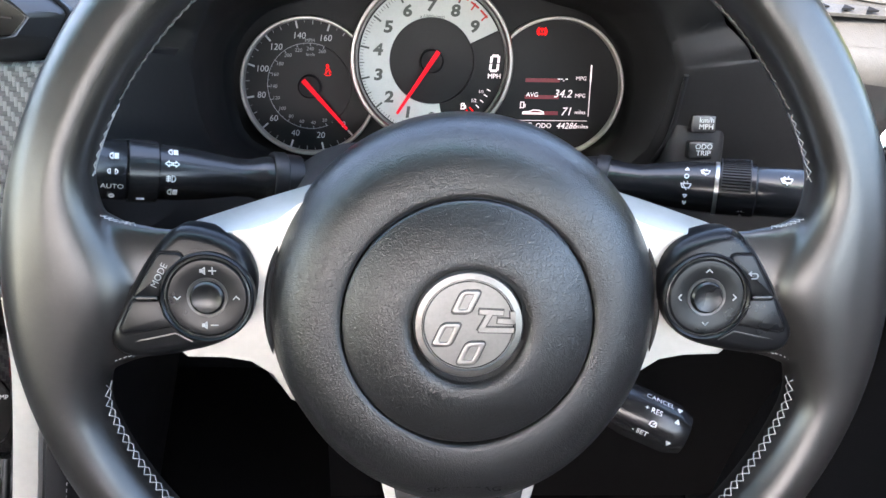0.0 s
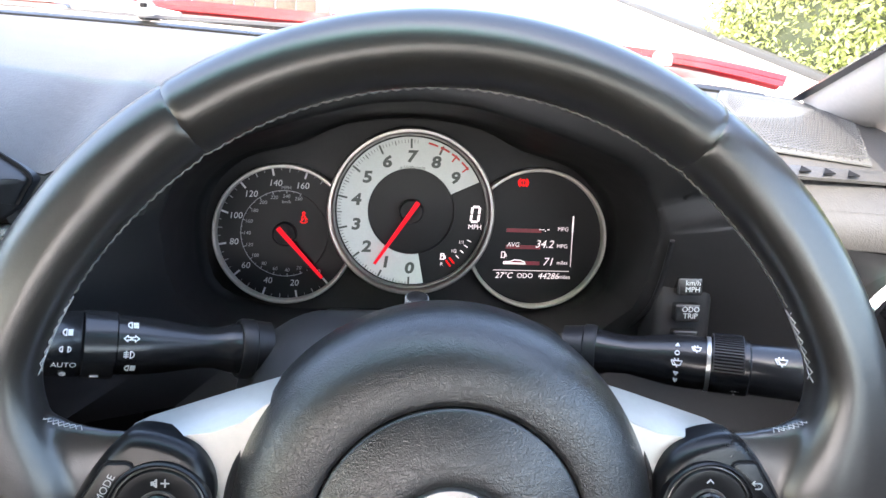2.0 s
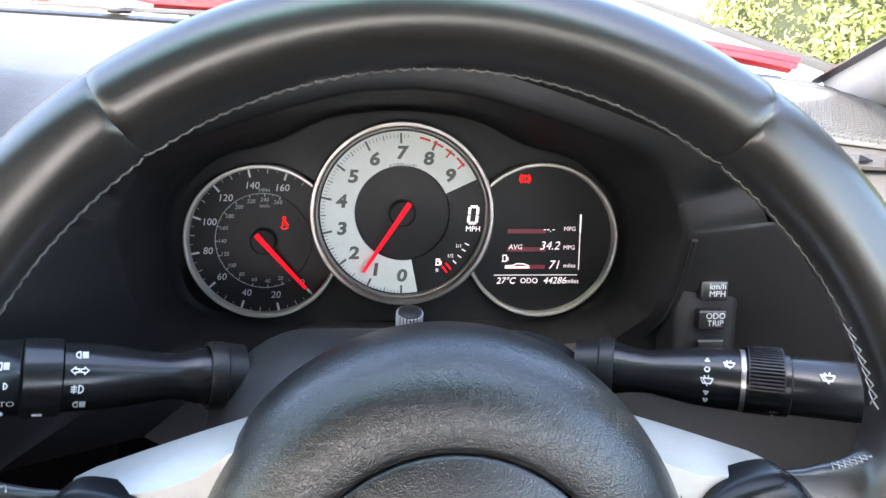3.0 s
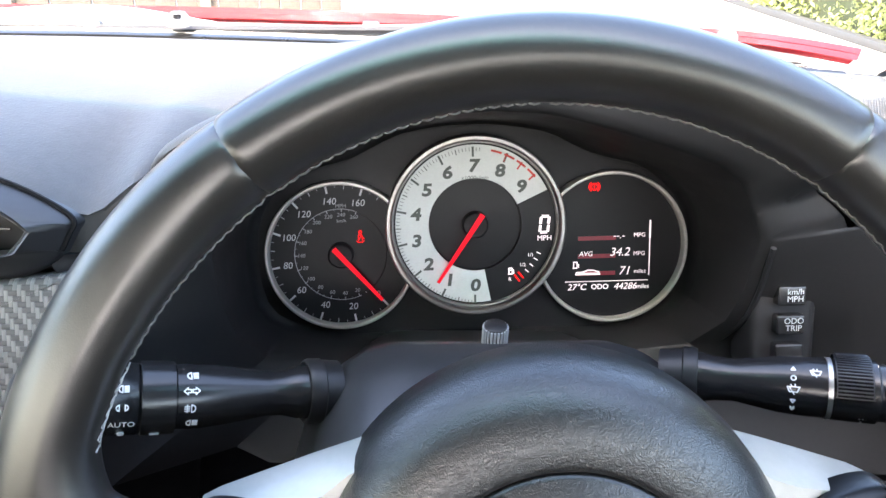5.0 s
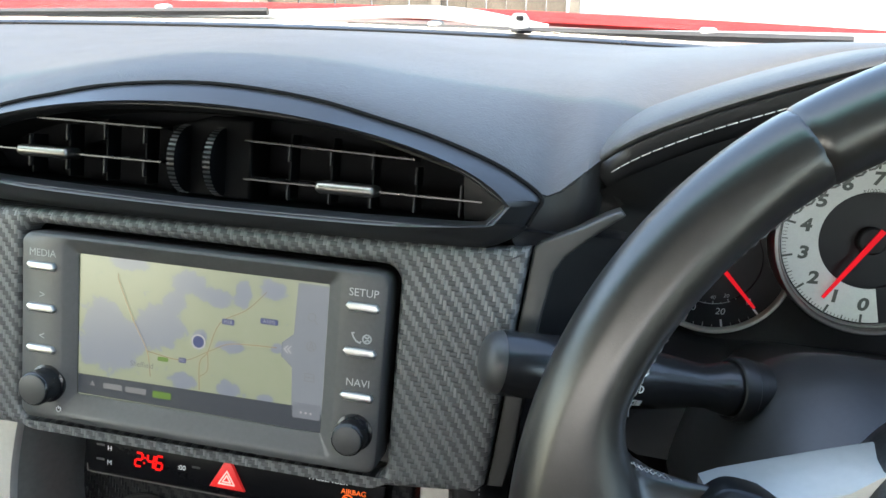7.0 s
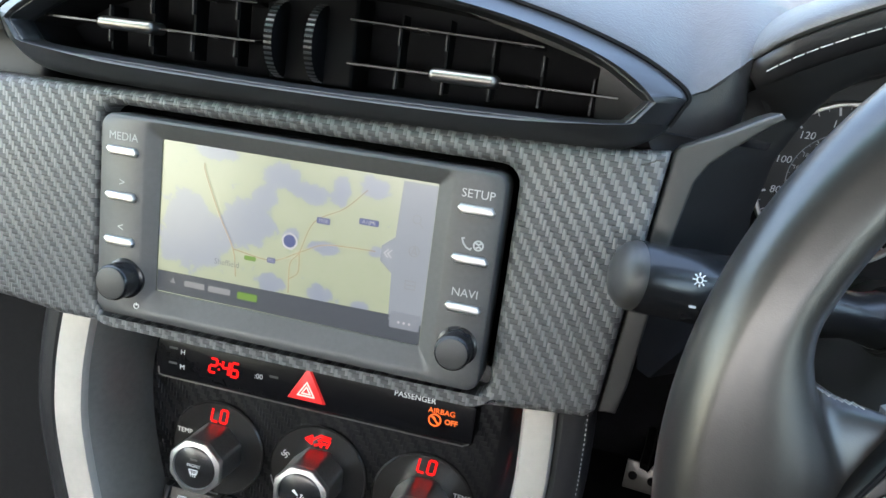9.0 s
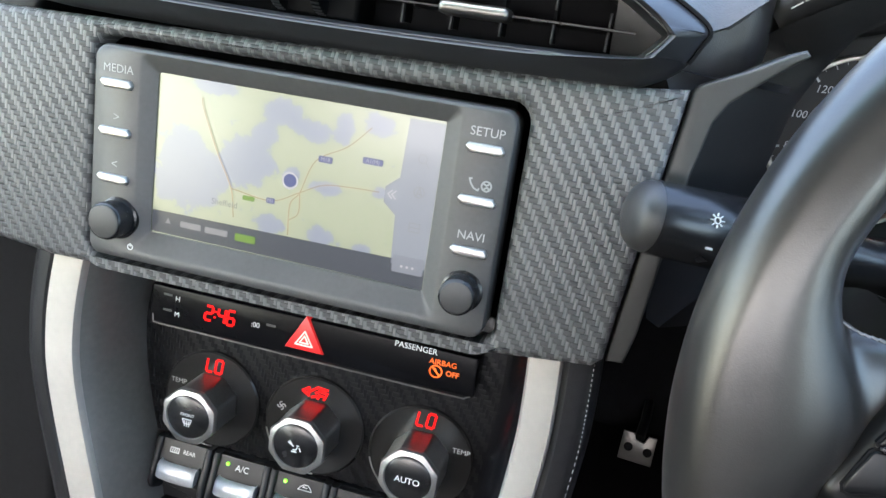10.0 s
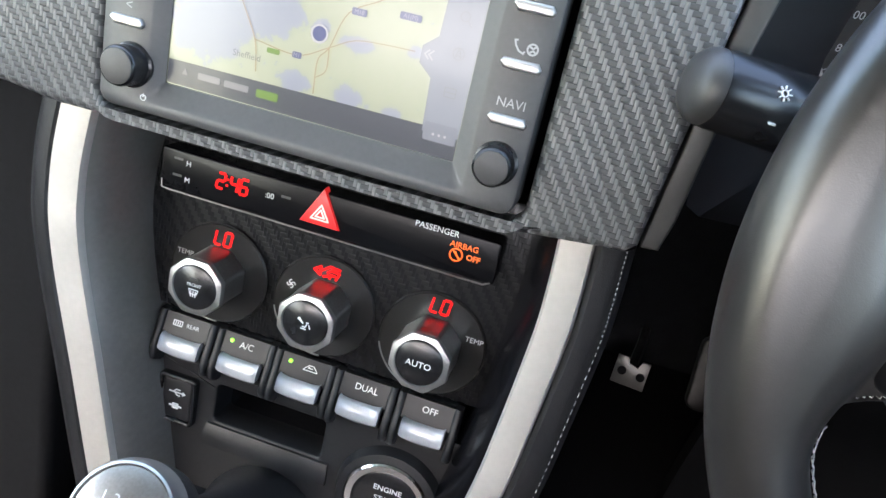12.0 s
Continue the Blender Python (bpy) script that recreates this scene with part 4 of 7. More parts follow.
def build_cluster():
    cl = thing("instrument_cluster", CLUSTER, "three round gauges with lit red needles and a small display", "instrument cluster")
    S, T, L = (-0.0842, -0.0197), (0.0002, -0.001), (0.0874, -0.0187)
    D = (0.0, -0.0022)  # centre of the rev counter's print
    # speedometer
    sp = part("speedometer", lathe([(0.0460, -0.022), (0.0455, -0.0142), (0.029, -0.0142), (0.0285, -0.0150), (0, -0.0150)], 96, *S), DIAL_BLACK, cl, "black dial with white figures")
    gauge_ring("bezel", sp, *S, 0.0472, 0.0026, -0.02, -0.0075, SILVER)
    part("inner_ring", sector(0.0290, 0.0294, -290, -66, -0.0145, -0.0139, 72, *S), PRINT_GREY, sp)
    ticks(sp, *S, -49.5, -49.5 - 30 * 8.5, 34, 0.0428, 0.0442, 0.0003, -0.0141, PRINT_GREY, 2, 0.0418)
    ticks(sp, *S, -49.5, -49.5 - 30 * 8, 8, 0.0400, 0.0442, 0.0012, -0.0140, PRINT_DIAL)
    ticks(sp, *S, -49.5, -49.5 - 18.6 * 13, 26, 0.0283, 0.0293, 0.0003, -0.0138, PRINT_GREY, 2, 0.0276)
    for k in range(9):
        a = radians(-49.5 - 30 * k)
        lettering(str(20 * k), 0.0060, S[0] + 0.0345 * math.cos(a), S[1] + 0.0345 * math.sin(a), -0.0139, PRINT_DIAL, sp, 0.15)
    for k in range(1, 14):
        a = radians(-50 - 18.5 * k)
        lettering(str(20 * k), 0.0034, S[0] + 0.0253 * math.cos(a), S[1] + 0.0253 * math.sin(a), -0.0146, PRINT_GREY, sp, 0.15)
    lettering("MPH", 0.0034, S[0] + 0.001, S[1] + 0.031, -0.0139, PRINT_GREY, sp)
    lettering("km/h", 0.0030, S[0] + 0.001, S[1] + 0.0215, -0.0146, PRINT_GREY, sp)
    needle(sp, *S, -0.0095, -48.5, 0.0385, 0.006)
    belt = strokes([arc(0.65, 0, 360, 12, 0.0, 2.75), [(-0.9, -1.1), (-0.9, 0.9), (-0.45, 1.6), (0.45, 1.6), (0.9, 0.9), (0.9, -1.1)], [(-0.9, -0.9), (0.7, 1.3)], [(-1.7, -1.2), (-0.9, -1.9), (0.9, -1.9), (1.7, -1.2)], [(1.1, 0.5), (1.8, -0.3)]], 0.00042, -0.0149, -0.0145, (S[0] + 0.0125, S[1] + 0.0102), 0.0014)
    part("warning_light", belt, LED_RED, sp, "lit red seat belt warning")
    # rev counter
    tc = part("rev_counter", lathe([(0.0535, -0.018), (0.0535, -0.003), (0.0495, -0.0035), (0.0290, -0.0035), (0.0286, -0.0062), (0, -0.0062)], 96, *T), DIAL_BLACK, cl, "silver-white rev counter dial")
    part("dial_band", sector(0.0288, 0.0493, 25, 281, -0.0034, -0.0028, 96, *T), DIAL_WHITE, tc)
    gauge_ring("bezel", tc, *T, 0.0553, 0.0036, -0.02, 0.005, BRUSHED)
    gauge_ring("inner_bezel", tc, *T, 0.0516, 0.0012, -0.004, 0.0005, SILVER_DARK)
    ticks(tc, *D, -90.5, -90.5 - 25.5 * 7.2, 72, 0.0466, 0.0486, 0.00032, -0.0027, PRINT_DARK, 5, 0.0458)
    ticks(tc, *D, -90.5, -90.5 - 25.5 * 8, 8, 0.0436, 0.0488, 0.0013, -0.0026, PRINT_DARK)
    ticks(tc, *D, 65.8, 40.3, 2, 0.0440, 0.0486, 0.0010, -0.0026, PRINT_RED)
    for k in range(4):
        part("red_mark", sector(0.0472, 0.0485, 69.5 - 10.2 * k, 77.5 - 10.2 * k, -0.0027, -0.0023, 6, *D), PRINT_RED, tc)
    for k in range(10):
        a = radians(-90.5 - 25.5 * k)
        lettering(str(k), 0.0104, D[0] + 0.0374 * math.cos(a), D[1] + 0.0374 * math.sin(a), -0.0026, PRINT_DARK, tc, 0.12, wide=1.18, bold=0.00042)
    lettering("x1000r/min", 0.0036, T[0], T[1] + 0.0290, -0.0026, PRINT_DARK, tc, 0.2)
    needle(tc, *T, 0.0005, -124, 0.0425, 0.008)
    part("speed_figure", seven("0", 0.0100, T[0] + 0.0402, T[1] - 0.0058, -0.0034, -0.003, 0.1), LCD_WHITE, tc, "lit white speed figure")
    lettering("MPH", 0.0046, T[0] + 0.0432, T[1] - 0.0095, -0.003, LCD_WHITE, tc)
    for body, x, y in (("1/1", 0.0345, -0.0200), ("1/2", 0.0295, -0.0262), ("R", 0.0215, -0.0352)):
        lettering(body, 0.0031, T[0] + x, T[1] + y, -0.003, LCD_WHITE, tc)
    pump = strokes([[(-1, -1.4), (-1, 1.4), (0.6, 1.4), (0.6, -1.4), (-1.3, -1.4)], [(-0.6, 0.4), (0.3, 0.4)], [(0.6, 0.6), (1.3, 0.2), (1.3, -1.0), (0.7, -1.0)]], 0.0005, -0.0034, -0.003, (T[0] + 0.0222, T[1] - 0.0300), 0.0013)
    part("fuel_sign", pump, LCD_WHITE, tc)
    for k, a in enumerate((-25.5, -31, -37, -43)):
        ar = radians(a)
        part("fuel_mark", strokes([((T[0] + 0.0428 * math.cos(ar), T[1] + 0.0428 * math.sin(ar)), (T[0] + 0.0452 * math.cos(ar), T[1] + 0.0452 * math.sin(ar)))], 0.0006, -0.0034, -0.003), LCD_WHITE, tc)
    for a in (-49, -53):
        ar = radians(a)
        part("fuel_mark", strokes([((T[0] + 0.0410 * math.cos(ar), T[1] + 0.0410 * math.sin(ar)), (T[0] + 0.0455 * math.cos(ar), T[1] + 0.0455 * math.sin(ar)))], 0.0009, -0.0034, -0.003), LED_RED, tc)
    # display gauge
    dg = part("display_gauge", lathe([(0.0475, -0.022), (0.0470, -0.0142), (0, -0.0142)], 96, *L), DIAL_BLACK, cl, "black gauge with a lit trip display")
    gauge_ring("bezel", dg, *L, 0.0488, 0.0024, -0.02, -0.0075, SILVER)
    k = 0.000376

    def at(px, py):
        return L[0] + 0.0024 + (px - 958) * k, L[1] + (445 - py) * k
    x0, y0 = at(924, 343)
    part("brake_light", strokes([arc(1.0, 0, 360, 14), arc(1.6, 130, 230, 6), arc(1.6, -50, 50, 6), [(0, 0.6), (0, -0.1)], [(0, -0.45), (0, -0.55)]], 0.0006, -0.0142, -0.0138, (x0, y0), 0.0021), LED_RED, dg, "lit red brake warning")
    for body, px, py, size, sh in (("--.-", 967, 427, 0.0064, 0.2), ("MPG", 1003, 427, 0.0038, 0), ("AVG", 911, 458, 0.0044, 0.1), ("34.2", 969, 456, 0.0076, 0.25), ("MPG", 1003, 459, 0.0038, 0),
                                  ("71", 978, 489, 0.0078, 0.25), ("miles", 1005, 490, 0.0038, 0), ("27°C", 896, 516, 0.0058, 0.2), ("ODO", 936, 516, 0.0048, 0), ("44286", 980, 516, 0.0060, 0.25), ("miles", 1011, 517, 0.0040, 0)):
        x, y = at(px, py)
        lettering(body, size, x, y, -0.0138, LCD_WHITE, dg, sh)
    xa, ya = at(876, 506)
    xb, _ = at(1019, 506)
    part("rule", strokes([((xa, ya), (xb, ya))], 0.0003, -0.0142, -0.0138), LCD_WHITE, dg)
    xa, ya = at(1021, 403)
    _, yb = at(1021, 497)
    part("scroll_bar", strokes([((xa, ya), (xa, yb))], 0.0004, -0.0142, -0.0138), LCD_WHITE, dg)
    _, ym = at(1021, 432)
    part("scroll_thumb", strokes([((xa, ya), (xa, ym))], 0.0009, -0.0142, -0.0137), LCD_WHITE, dg)
    for py in (431, 462, 492):
        xa, ya = at(900, py)
        xb, _ = at(960, py)
        part("red_streak", strokes([((xa, ya), (xb, ya))], 0.0026, -0.0142, -0.0140), LCD_RED, dg)
    x, y = at(915, 491)
    part("car_sign", strokes([[(-2.4, -0.3), (-2.3, 0.1), (-0.9, 0.2), (0, 0.55), (1.2, 0.5), (2.2, 0.15), (2.4, -0.3), (-2.4, -0.3)], [(-1.9, -0.1), (2.0, -0.1)]], 0.0006, -0.0142, -0.0138, (x, y), 0.0032), LCD_WHITE, dg)
    x, y = at(894, 477)
    part("fuel_sign", strokes([[(-1, -1.4), (-1, 1.4), (0.6, 1.4), (0.6, -1.4), (-1.3, -1.4)], [(0.6, 0.6), (1.3, 0.2), (1.3, -1.0)]], 0.0005, -0.0142, -0.0138, (x, y), 0.0014), LCD_WHITE, dg)
    # surround plate that carries the gauges
    plate = smooth_loop([(0, 0.0605), (0.045, 0.0555), (0.078, 0.0405), (0.113, 0.0295), (0.1355, 0.005), (0.1390, -0.03), (0.1285, -0.0585), (0.09, -0.0718), (0.045, -0.0722), (0, -0.0722),
                         (-0.045, -0.0722), (-0.09, -0.0718), (-0.1285, -0.0585), (-0.1390, -0.03), (-0.1355, 0.005), (-0.113, 0.0295), (-0.078, 0.0405), (-0.045, 0.0555)], 6)
    part("surround", slab(plate, -0.030, -0.0168, 0.002), BLACK_PLASTIC, cl)


build_cluster()


# ---- centre of the dash: carbon panel, vents, head unit ----
def build_centre():
    outer = [(0.1632, 0.0662), (0.1578, 0.01), (0.1522, -0.0515), (0.148, -0.0555), (0.103, -0.0602), (0.0, -0.0612), (-0.1006, -0.0612), (-0.125, -0.0616), (-0.155, -0.0587), (-0.40, -0.050), (-0.40, 0.052), (-0.157, 0.0575), (0.0, 0.0605), (0.1424, 0.0640)]
    inner = rrect(0.2065, 0.1085, 0.009, 5, 0.0, -0.003)
    oo, ii = matched(outer, inner, 0.0, -0.003)
    cf = thing("dash_trim", DASH, "black carbon-fibre wrapped trim round the head unit", "dash trim")
    part("carbon_panel", frame_bm(oo, ii, -0.028, 0.0012, 0.0045, -0.012), CARBON, cf)
    # pale edge strip between the wrap and the driver's fascia
    strip = [(0.1645, 0.066), (0.1670, 0.0690), (0.1827, 0.0765), (0.1970, 0.0850), (0.2020, 0.0872), (0.2040, 0.0850), (0.1995, 0.0815), (0.1890, 0.0725), (0.1790, 0.0632), (0.1745, 0.0551), (0.1708, 0.034), (0.1682, 0.0068), (0.1640, -0.0385), (0.1610, -0.052), (0.1535, -0.0525), (0.159, 0.01)]
    part("edge_strip", slab(strip[::-1], -0.03, -0.0035, 0.0015), STRIP_GREY, cf)

    vent = thing("centre_air_vent", DASH, "black twin centre air vents in a pointed-oval surround", "air vent")
    top = smooth_line([(0.1640, 0.0835), (0.1660, 0.0885), (0.1600, 0.0942), (0.142, 0.1035), (0.115, 0.1125), (0.089, 0.1188), (0.05, 0.1265), (0.0, 0.1300), (-0.05, 0.1265)], 4)[:-4]
    bot = smooth_line([(0.1612, 0.0775), (0.1575, 0.0722), (0.148, 0.0660), (0.135, 0.0622), (0.10, 0.0605), (0.04, 0.0600), (0.0, 0.0600)], 4)
    out = top + [(-x, y) for x, y in top[-2::-1]] + [(-x, y) for x, y in bot] + bot[-2::-1]
    it = smooth_line([(0.1484, 0.0848), (0.125, 0.0985), (0.0895, 0.1085), (0.05, 0.1140), (0.0, 0.1158), (-0.05, 0.1140)], 4)[:-4]
    ib = smooth_line([(0.143, 0.0785), (0.1367, 0.0755), (0.10, 0.0740), (0.04, 0.0728), (0.0, 0.0725)], 4)
    inn = it + [(-x, y) for x, y in it[-2::-1]] + [(-x, y) for x, y in ib] + ib[-2::-1]
    oo, ii = matched(out, inn, 0.0, 0.092)
    mid = [(lerp(a[0], b[0], 0.72), lerp(a[1], b[1], 0.72)) for a, b in zip(oo, ii)]
    lip = [(lerp(a[0], b[0], 0.80), lerp(a[1], b[1], 0.80)) for a, b in zip(oo, ii)]
    loops = [z(oo, -0.03), z(oo, -0.006), z(shrink(oo, 0.0010), -0.0030), z(shrink(oo, 0.0035), 0.0010), z(mid, 0.0085), z(lip, 0.0080), z(shrink(ii, -0.0012), 0.0010), z(ii, -0.002), z(ii, -0.006)]
    part("surround", loft(loops, ring=True), VENT_SATIN, vent, angle=55)
    # duct walls near-black in place of the shade inside the vent
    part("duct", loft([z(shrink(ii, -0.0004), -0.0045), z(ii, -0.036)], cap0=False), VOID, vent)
    # paler tube drawn as the highlight along the opening's lip
    edge = shrink(ii, -0.0020)
    part("lip_glint", tube(z(edge + edge[:1], 0.0066), 0.00035, 5, caps=False), BEZEL_GREY, vent, "thin pale line drawn for the highlight on the lip")
    rim_line = [p for p in oo if p[1] > 0.075]
    cut = max(range(len(rim_line)), key=lambda i: (Vector(rim_line[i]) - Vector(rim_line[i - 1])).length)
    rim_line = rim_line[cut:] + rim_line[:cut]
    part("groove", tube(z(rim_line, -0.0035), 0.0011, 5), VOID, vent)
    div = [(-0.0275, 0.1075), (-0.0240, 0.0730), (0.0180, 0.0727), (0.0180, 0.1140), (-0.004, 0.1148)]
    dv = part("divider", slab(div, -0.034, -0.013, 0.003), VENT_SHADE, vent)
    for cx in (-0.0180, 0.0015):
        w = part("thumbwheel", lathe([(0, 0.0024), (0.0160, 0.0024), (0.0172, 0.0018), (0.0172, -0.0018), (0.0160, -0.0024), (0, -0.0024)], 40), VENT_SHADE, vent)
        w.matrix_local = Matrix.Translation((cx, 0.0915, -0.0150)) @ Matrix.Rotation(radians(90), 4, "Y")
        bm = bmesh.new()
        for k in range(44):
            a = 2 * math.pi * k / 44
            loft([[(0.0172 * math.cos(a + d), 0.0172 * math.sin(a + d), hh) for d in (-0.03, 0.03)] + [(0.0176 * math.cos(a + d), 0.0176 * math.sin(a + d), hh) for d in (0.03, -0.03)] for hh in (-0.0019, 0.0019)], bm=bm)
        tagged(part("ribs", bm, VENT_SATIN, w), kind="stuff")
    for side, xs, (xa, xb), clip in ((-1, (-0.107, -0.0847, -0.0625, -0.0399), (-0.146, -0.0285), (-0.0935, 0.0888)), (1, (0.0398, 0.0615, 0.0828, 0.1048, 0.1272), (0.0172, 0.138), (0.0720, 0.0845))):
        for x in xs:
            ht = 0.1085 - max(0, abs(x) - 0.07) * 0.30
            # vane bodies black as if shaded, with short paler tabs as their lit edges
            uv = part("upright_vane", box(x - 0.0006, x + 0.0006, 0.0765, ht, -0.022, -0.0112, 0.0002), VENT_SHADE, vent)
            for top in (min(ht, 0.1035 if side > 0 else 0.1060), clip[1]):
                part("edge", box(x - 0.0005, x + 0.0005, top - 0.0085, top - 0.0002, -0.0110, -0.0085, 0.0002), VANE_LIT, uv, "front edge painted paler where it catches light")
        vm = clip[1]
        part("slat", loft([[(x, vm - 0.0004, -0.006), (x, vm + 0.0004, -0.006), (x, vm + 0.0012, -0.020), (x, vm - 0.0012, -0.020)] for x in (xa, xb)]), SATIN_BLACK, vent)
        xt0, xt1 = (xa + 0.045, xb) if side < 0 else (xa, 0.104)
        part("slat", loft([[(x, v - 0.0004, -0.006), (x, v + 0.0004, -0.006), (x, v + 0.0012, -0.020), (x, v - 0.0012, -0.020)] for x, v in ((xt0, 0.1060 if side < 0 else 0.1035), (xt1, 0.1060 if side < 0 else 0.1015))]), SATIN_BLACK, vent)
        part("clip", slab(rrect(0.0305, 0.0058, 0.0027, 6, *clip), -0.012, 0.0002, 0.0026), BRUSHED, vent, "chrome slat clip")

    hu = thing("head_unit", DASH, "dark grey touchscreen head unit showing a navigation map", "head unit")
    fac = rrect(0.1995, 0.1010, 0.0068, 6, -0.0005, -0.0030)
    hole = rrect(0.1375, 0.0760, 0.0010, 6, 0.0, 0.0002)
    step = rrect(0.1500, 0.0915, 0.0030, 6, 0.0, -0.0015)
    loops = [z(fac, -0.015), z(fac, 0.0025), z(shrink(fac, 0.0007), 0.0042), z(shrink(fac, 0.0020), 0.0050), z(rrect(0.1530, 0.0945, 0.0035, 6, 0.0, -0.0015), 0.0052), z(step, 0.0046), z(hole, 0.0012), z(hole, -0.004)]
    body = part("facia", loft(loops, ring=True), GREY_PLASTIC, hu)
    scr = part("screen", slab(rrect(0.1373, 0.0758, 0.0009, 6, 0.0, 0.0002), -0.006, 0.0004), MAP_SCREEN, hu, "lit colour map display with a glossy face")
    hs = 0.0007

    def flat(name, pts, material, h=hs):
        return part(name, loft([z(pts, h), z(pts, h + 0.00015)]), material, scr)
    flat("status_bar", [(-0.0683, -0.0370), (0.0685, -0.0376), (0.0685, -0.0258), (0.0525, -0.0256), (-0.0683, -0.0264)], MAP_BAR)
    flat("side_menu", [(0.0525, -0.028), (0.0685, -0.028), (0.0685, 0.037), (0.0525, 0.037), (0.0515, 0.011), (0.0455, 0.006), (0.0455, -0.001), (0.0515, -0.006)], MAP_MENU)
    flat("menu_key", rrect(0.0145, 0.0078, 0.0008, 3, 0.0605, -0.0325 + 0.005), MAP_KEY, hs + 0.0003)
    for k in range(3):
        flat("dot", circle(0.0006, 8, 0.0578 + 0.0026 * k, -0.0283), PRINT_LIT, hs + 0.0006)
    part("chevron", strokes([[(0.5, 1), (-0.5, 0), (0.5, -1)], [(1.5, 1), (0.5, 0), (1.5, -1)]], 0.0006, hs + 0.0003, hs + 0.0005, (0.0480, 0.0030), 0.0018), PRINT_LIT, scr)
    for y, ln in ((0.0200, [arc(0.8, 0, 360, 12, -0.2, 0.3), [(0.4, -0.3), (1.1, -1.1)]]), (0.0060, [arc(1.0, 0, 360, 14), [(0, 0.9), (0.5, -0.6), (0, -0.2), (-0.5, -0.6), (0, 0.9)]]), (-0.0100, [[(-1, -0.8), (1, -0.8), (1, 0.8), (-1, 0.8), (-1, -0.8)], [(-1, 0), (1, 0)]])):
        part("menu_sign", strokes(ln, 0.0004, hs + 0.0003, hs + 0.0005, (0.0610, y), 0.0024), MAP_FAINT, scr)
    roads = [[(-0.046, 0.030), (-0.045, 0.0253), (-0.0366, 0.0066), (-0.0283, -0.0088), (-0.026, -0.022)], [(-0.0283, -0.0088), (-0.008, -0.0108), (0.0058, -0.0044), (0.0167, 0.0010), (0.0300, 0.0024), (0.0427, 0.0028)], [(0.0019, -0.0250), (0.0016, -0.0107), (0.0058, -0.0044), (0.0119, 0.0113), (0.0259, 0.0199), (0.036, 0.030)],
             [(0.0019, -0.0180), (0.006, -0.014), (0.0058, -0.0044)]]
    for r in roads:
        part("road_line", strokes([smooth_line(r, 6)], 0.00042, hs + 0.0002, hs + 0.00035), MAP_ROAD, scr, raw=True)
    for x, y, w, h, mt in ((0.0164, 0.0126, 0.0066, 0.0029, MAP_BLUE), (0.0384, 0.0156, 0.0094, 0.0029, MAP_BLUE), (-0.0080, -0.0108, 0.0042, 0.0026, MAP_BLUE), (-0.0190, -0.0118, 0.0060, 0.0022, MAP_GREEN),
                           (-0.0190, -0.0312, 0.0105, 0.0036, MAP_GREEN), (-0.0475, -0.0308, 0.0110, 0.0030, MAP_FAINT), (-0.0340, -0.0309, 0.0120, 0.0030, MAP_FAINT)):
        flat("map_label", rrect(w, h, 0.0006, 3, x, y), mt, hs + 0.0004)
    lettering("Sheffield", 0.0040, -0.0310, -0.0165, hs + 0.0004, MAP_FAINT, scr)
    for word, x, y in (("M18", 0.0164, 0.0126), ("A1(M)", 0.0384, 0.0156), ("M1", -0.0080, -0.0108)):
        lettering(word, 0.0025, x, y, hs + 0.0007, PRINT_LIT, scr)
    part("position_mark", lathe([(0.0032, hs + 0.0004), (0.0032, hs + 0.0007), (0.0040, hs + 0.0007), (0.0040, hs + 0.0004)], 32, 0.0006, 0.0002), PRINT_LIT, scr)
    flat("position_disc", circle(0.0031, 24, 0.0006, 0.0002), MAP_BLUE, hs + 0.0004)
    part("direction_sign", loft([z([(-0.0610, -0.0318), (-0.0580, -0.0318), (-0.0595, -0.0290)], hs + 0.0003), z([(-0.0610, -0.0318), (-0.0580, -0.0318), (-0.0595, -0.0290)], hs + 0.0005)]), MAP_FAINT, scr)
    for side, x, names in ((-1, -0.0870, ("MEDIA", ">", "<")), (1, 0.0874, ("SETUP", "", "NAVI"))):
        for k in range(3):
            y = 0.0300 - 0.0222 * k
            b = part("button", slab([(x - 0.0084, y + 0.0005), (x - 0.0062, y - 0.0021), (x + 0.0075, y - 0.0021), (x + 0.0085, y - 0.0002), (x + 0.0070, y + 0.0022), (x - 0.0072, y + 0.0022)][::1], 0.003, 0.0075, 0.0011), CHROME_SOFT, hu, "silver bar button")
            if names[k]:
                lettering(names[k], 0.0054 if len(names[k]) > 1 else 0.0062, x, y + 0.0068, 0.0054, PRINT_PALE, hu)
    part("phone_sign", strokes([[(-2.4, 1.2), (-2.0, 0.2), (-1.2, -0.8), (-0.2, -1.2)], [(-2.4, 1.2), (-1.9, 1.3)], [(-0.2, -1.2), (0.0, -0.8)], arc(1.1, 0, 360, 14, 1.6, 0), [(1.0, 0.5), (1.6, 0.2), (2.2, 0.6)], [(1.2, -0.6), (1.8, -0.2), (2.2, -0.5)]], 0.0007, 0.0052, 0.0055, (0.0874, 0.0147), 0.0019), PRINT_PALE, hu)
    for x, y, r in ((-0.0835, -0.0330, 0.0090), (0.0872, -0.0325, 0.0082)):
        kn = part("knob", lathe([(r + 0.0012, 0.003), (r + 0.0012, 0.0055), (r, 0.006), (r, 0.0150), (r - 0.0003, 0.0158), (r - 0.0010, 0.0163)], 48, x, y), SATIN_BLACK, hu)
        part("knob_cap", lathe([(r - 0.0009, 0.0160), (r - 0.0014, 0.0166), (r - 0.0040, 0.0170), (0, 0.0173)], 48, x, y), BEZEL_DARK, kn, "matt grey knob face")
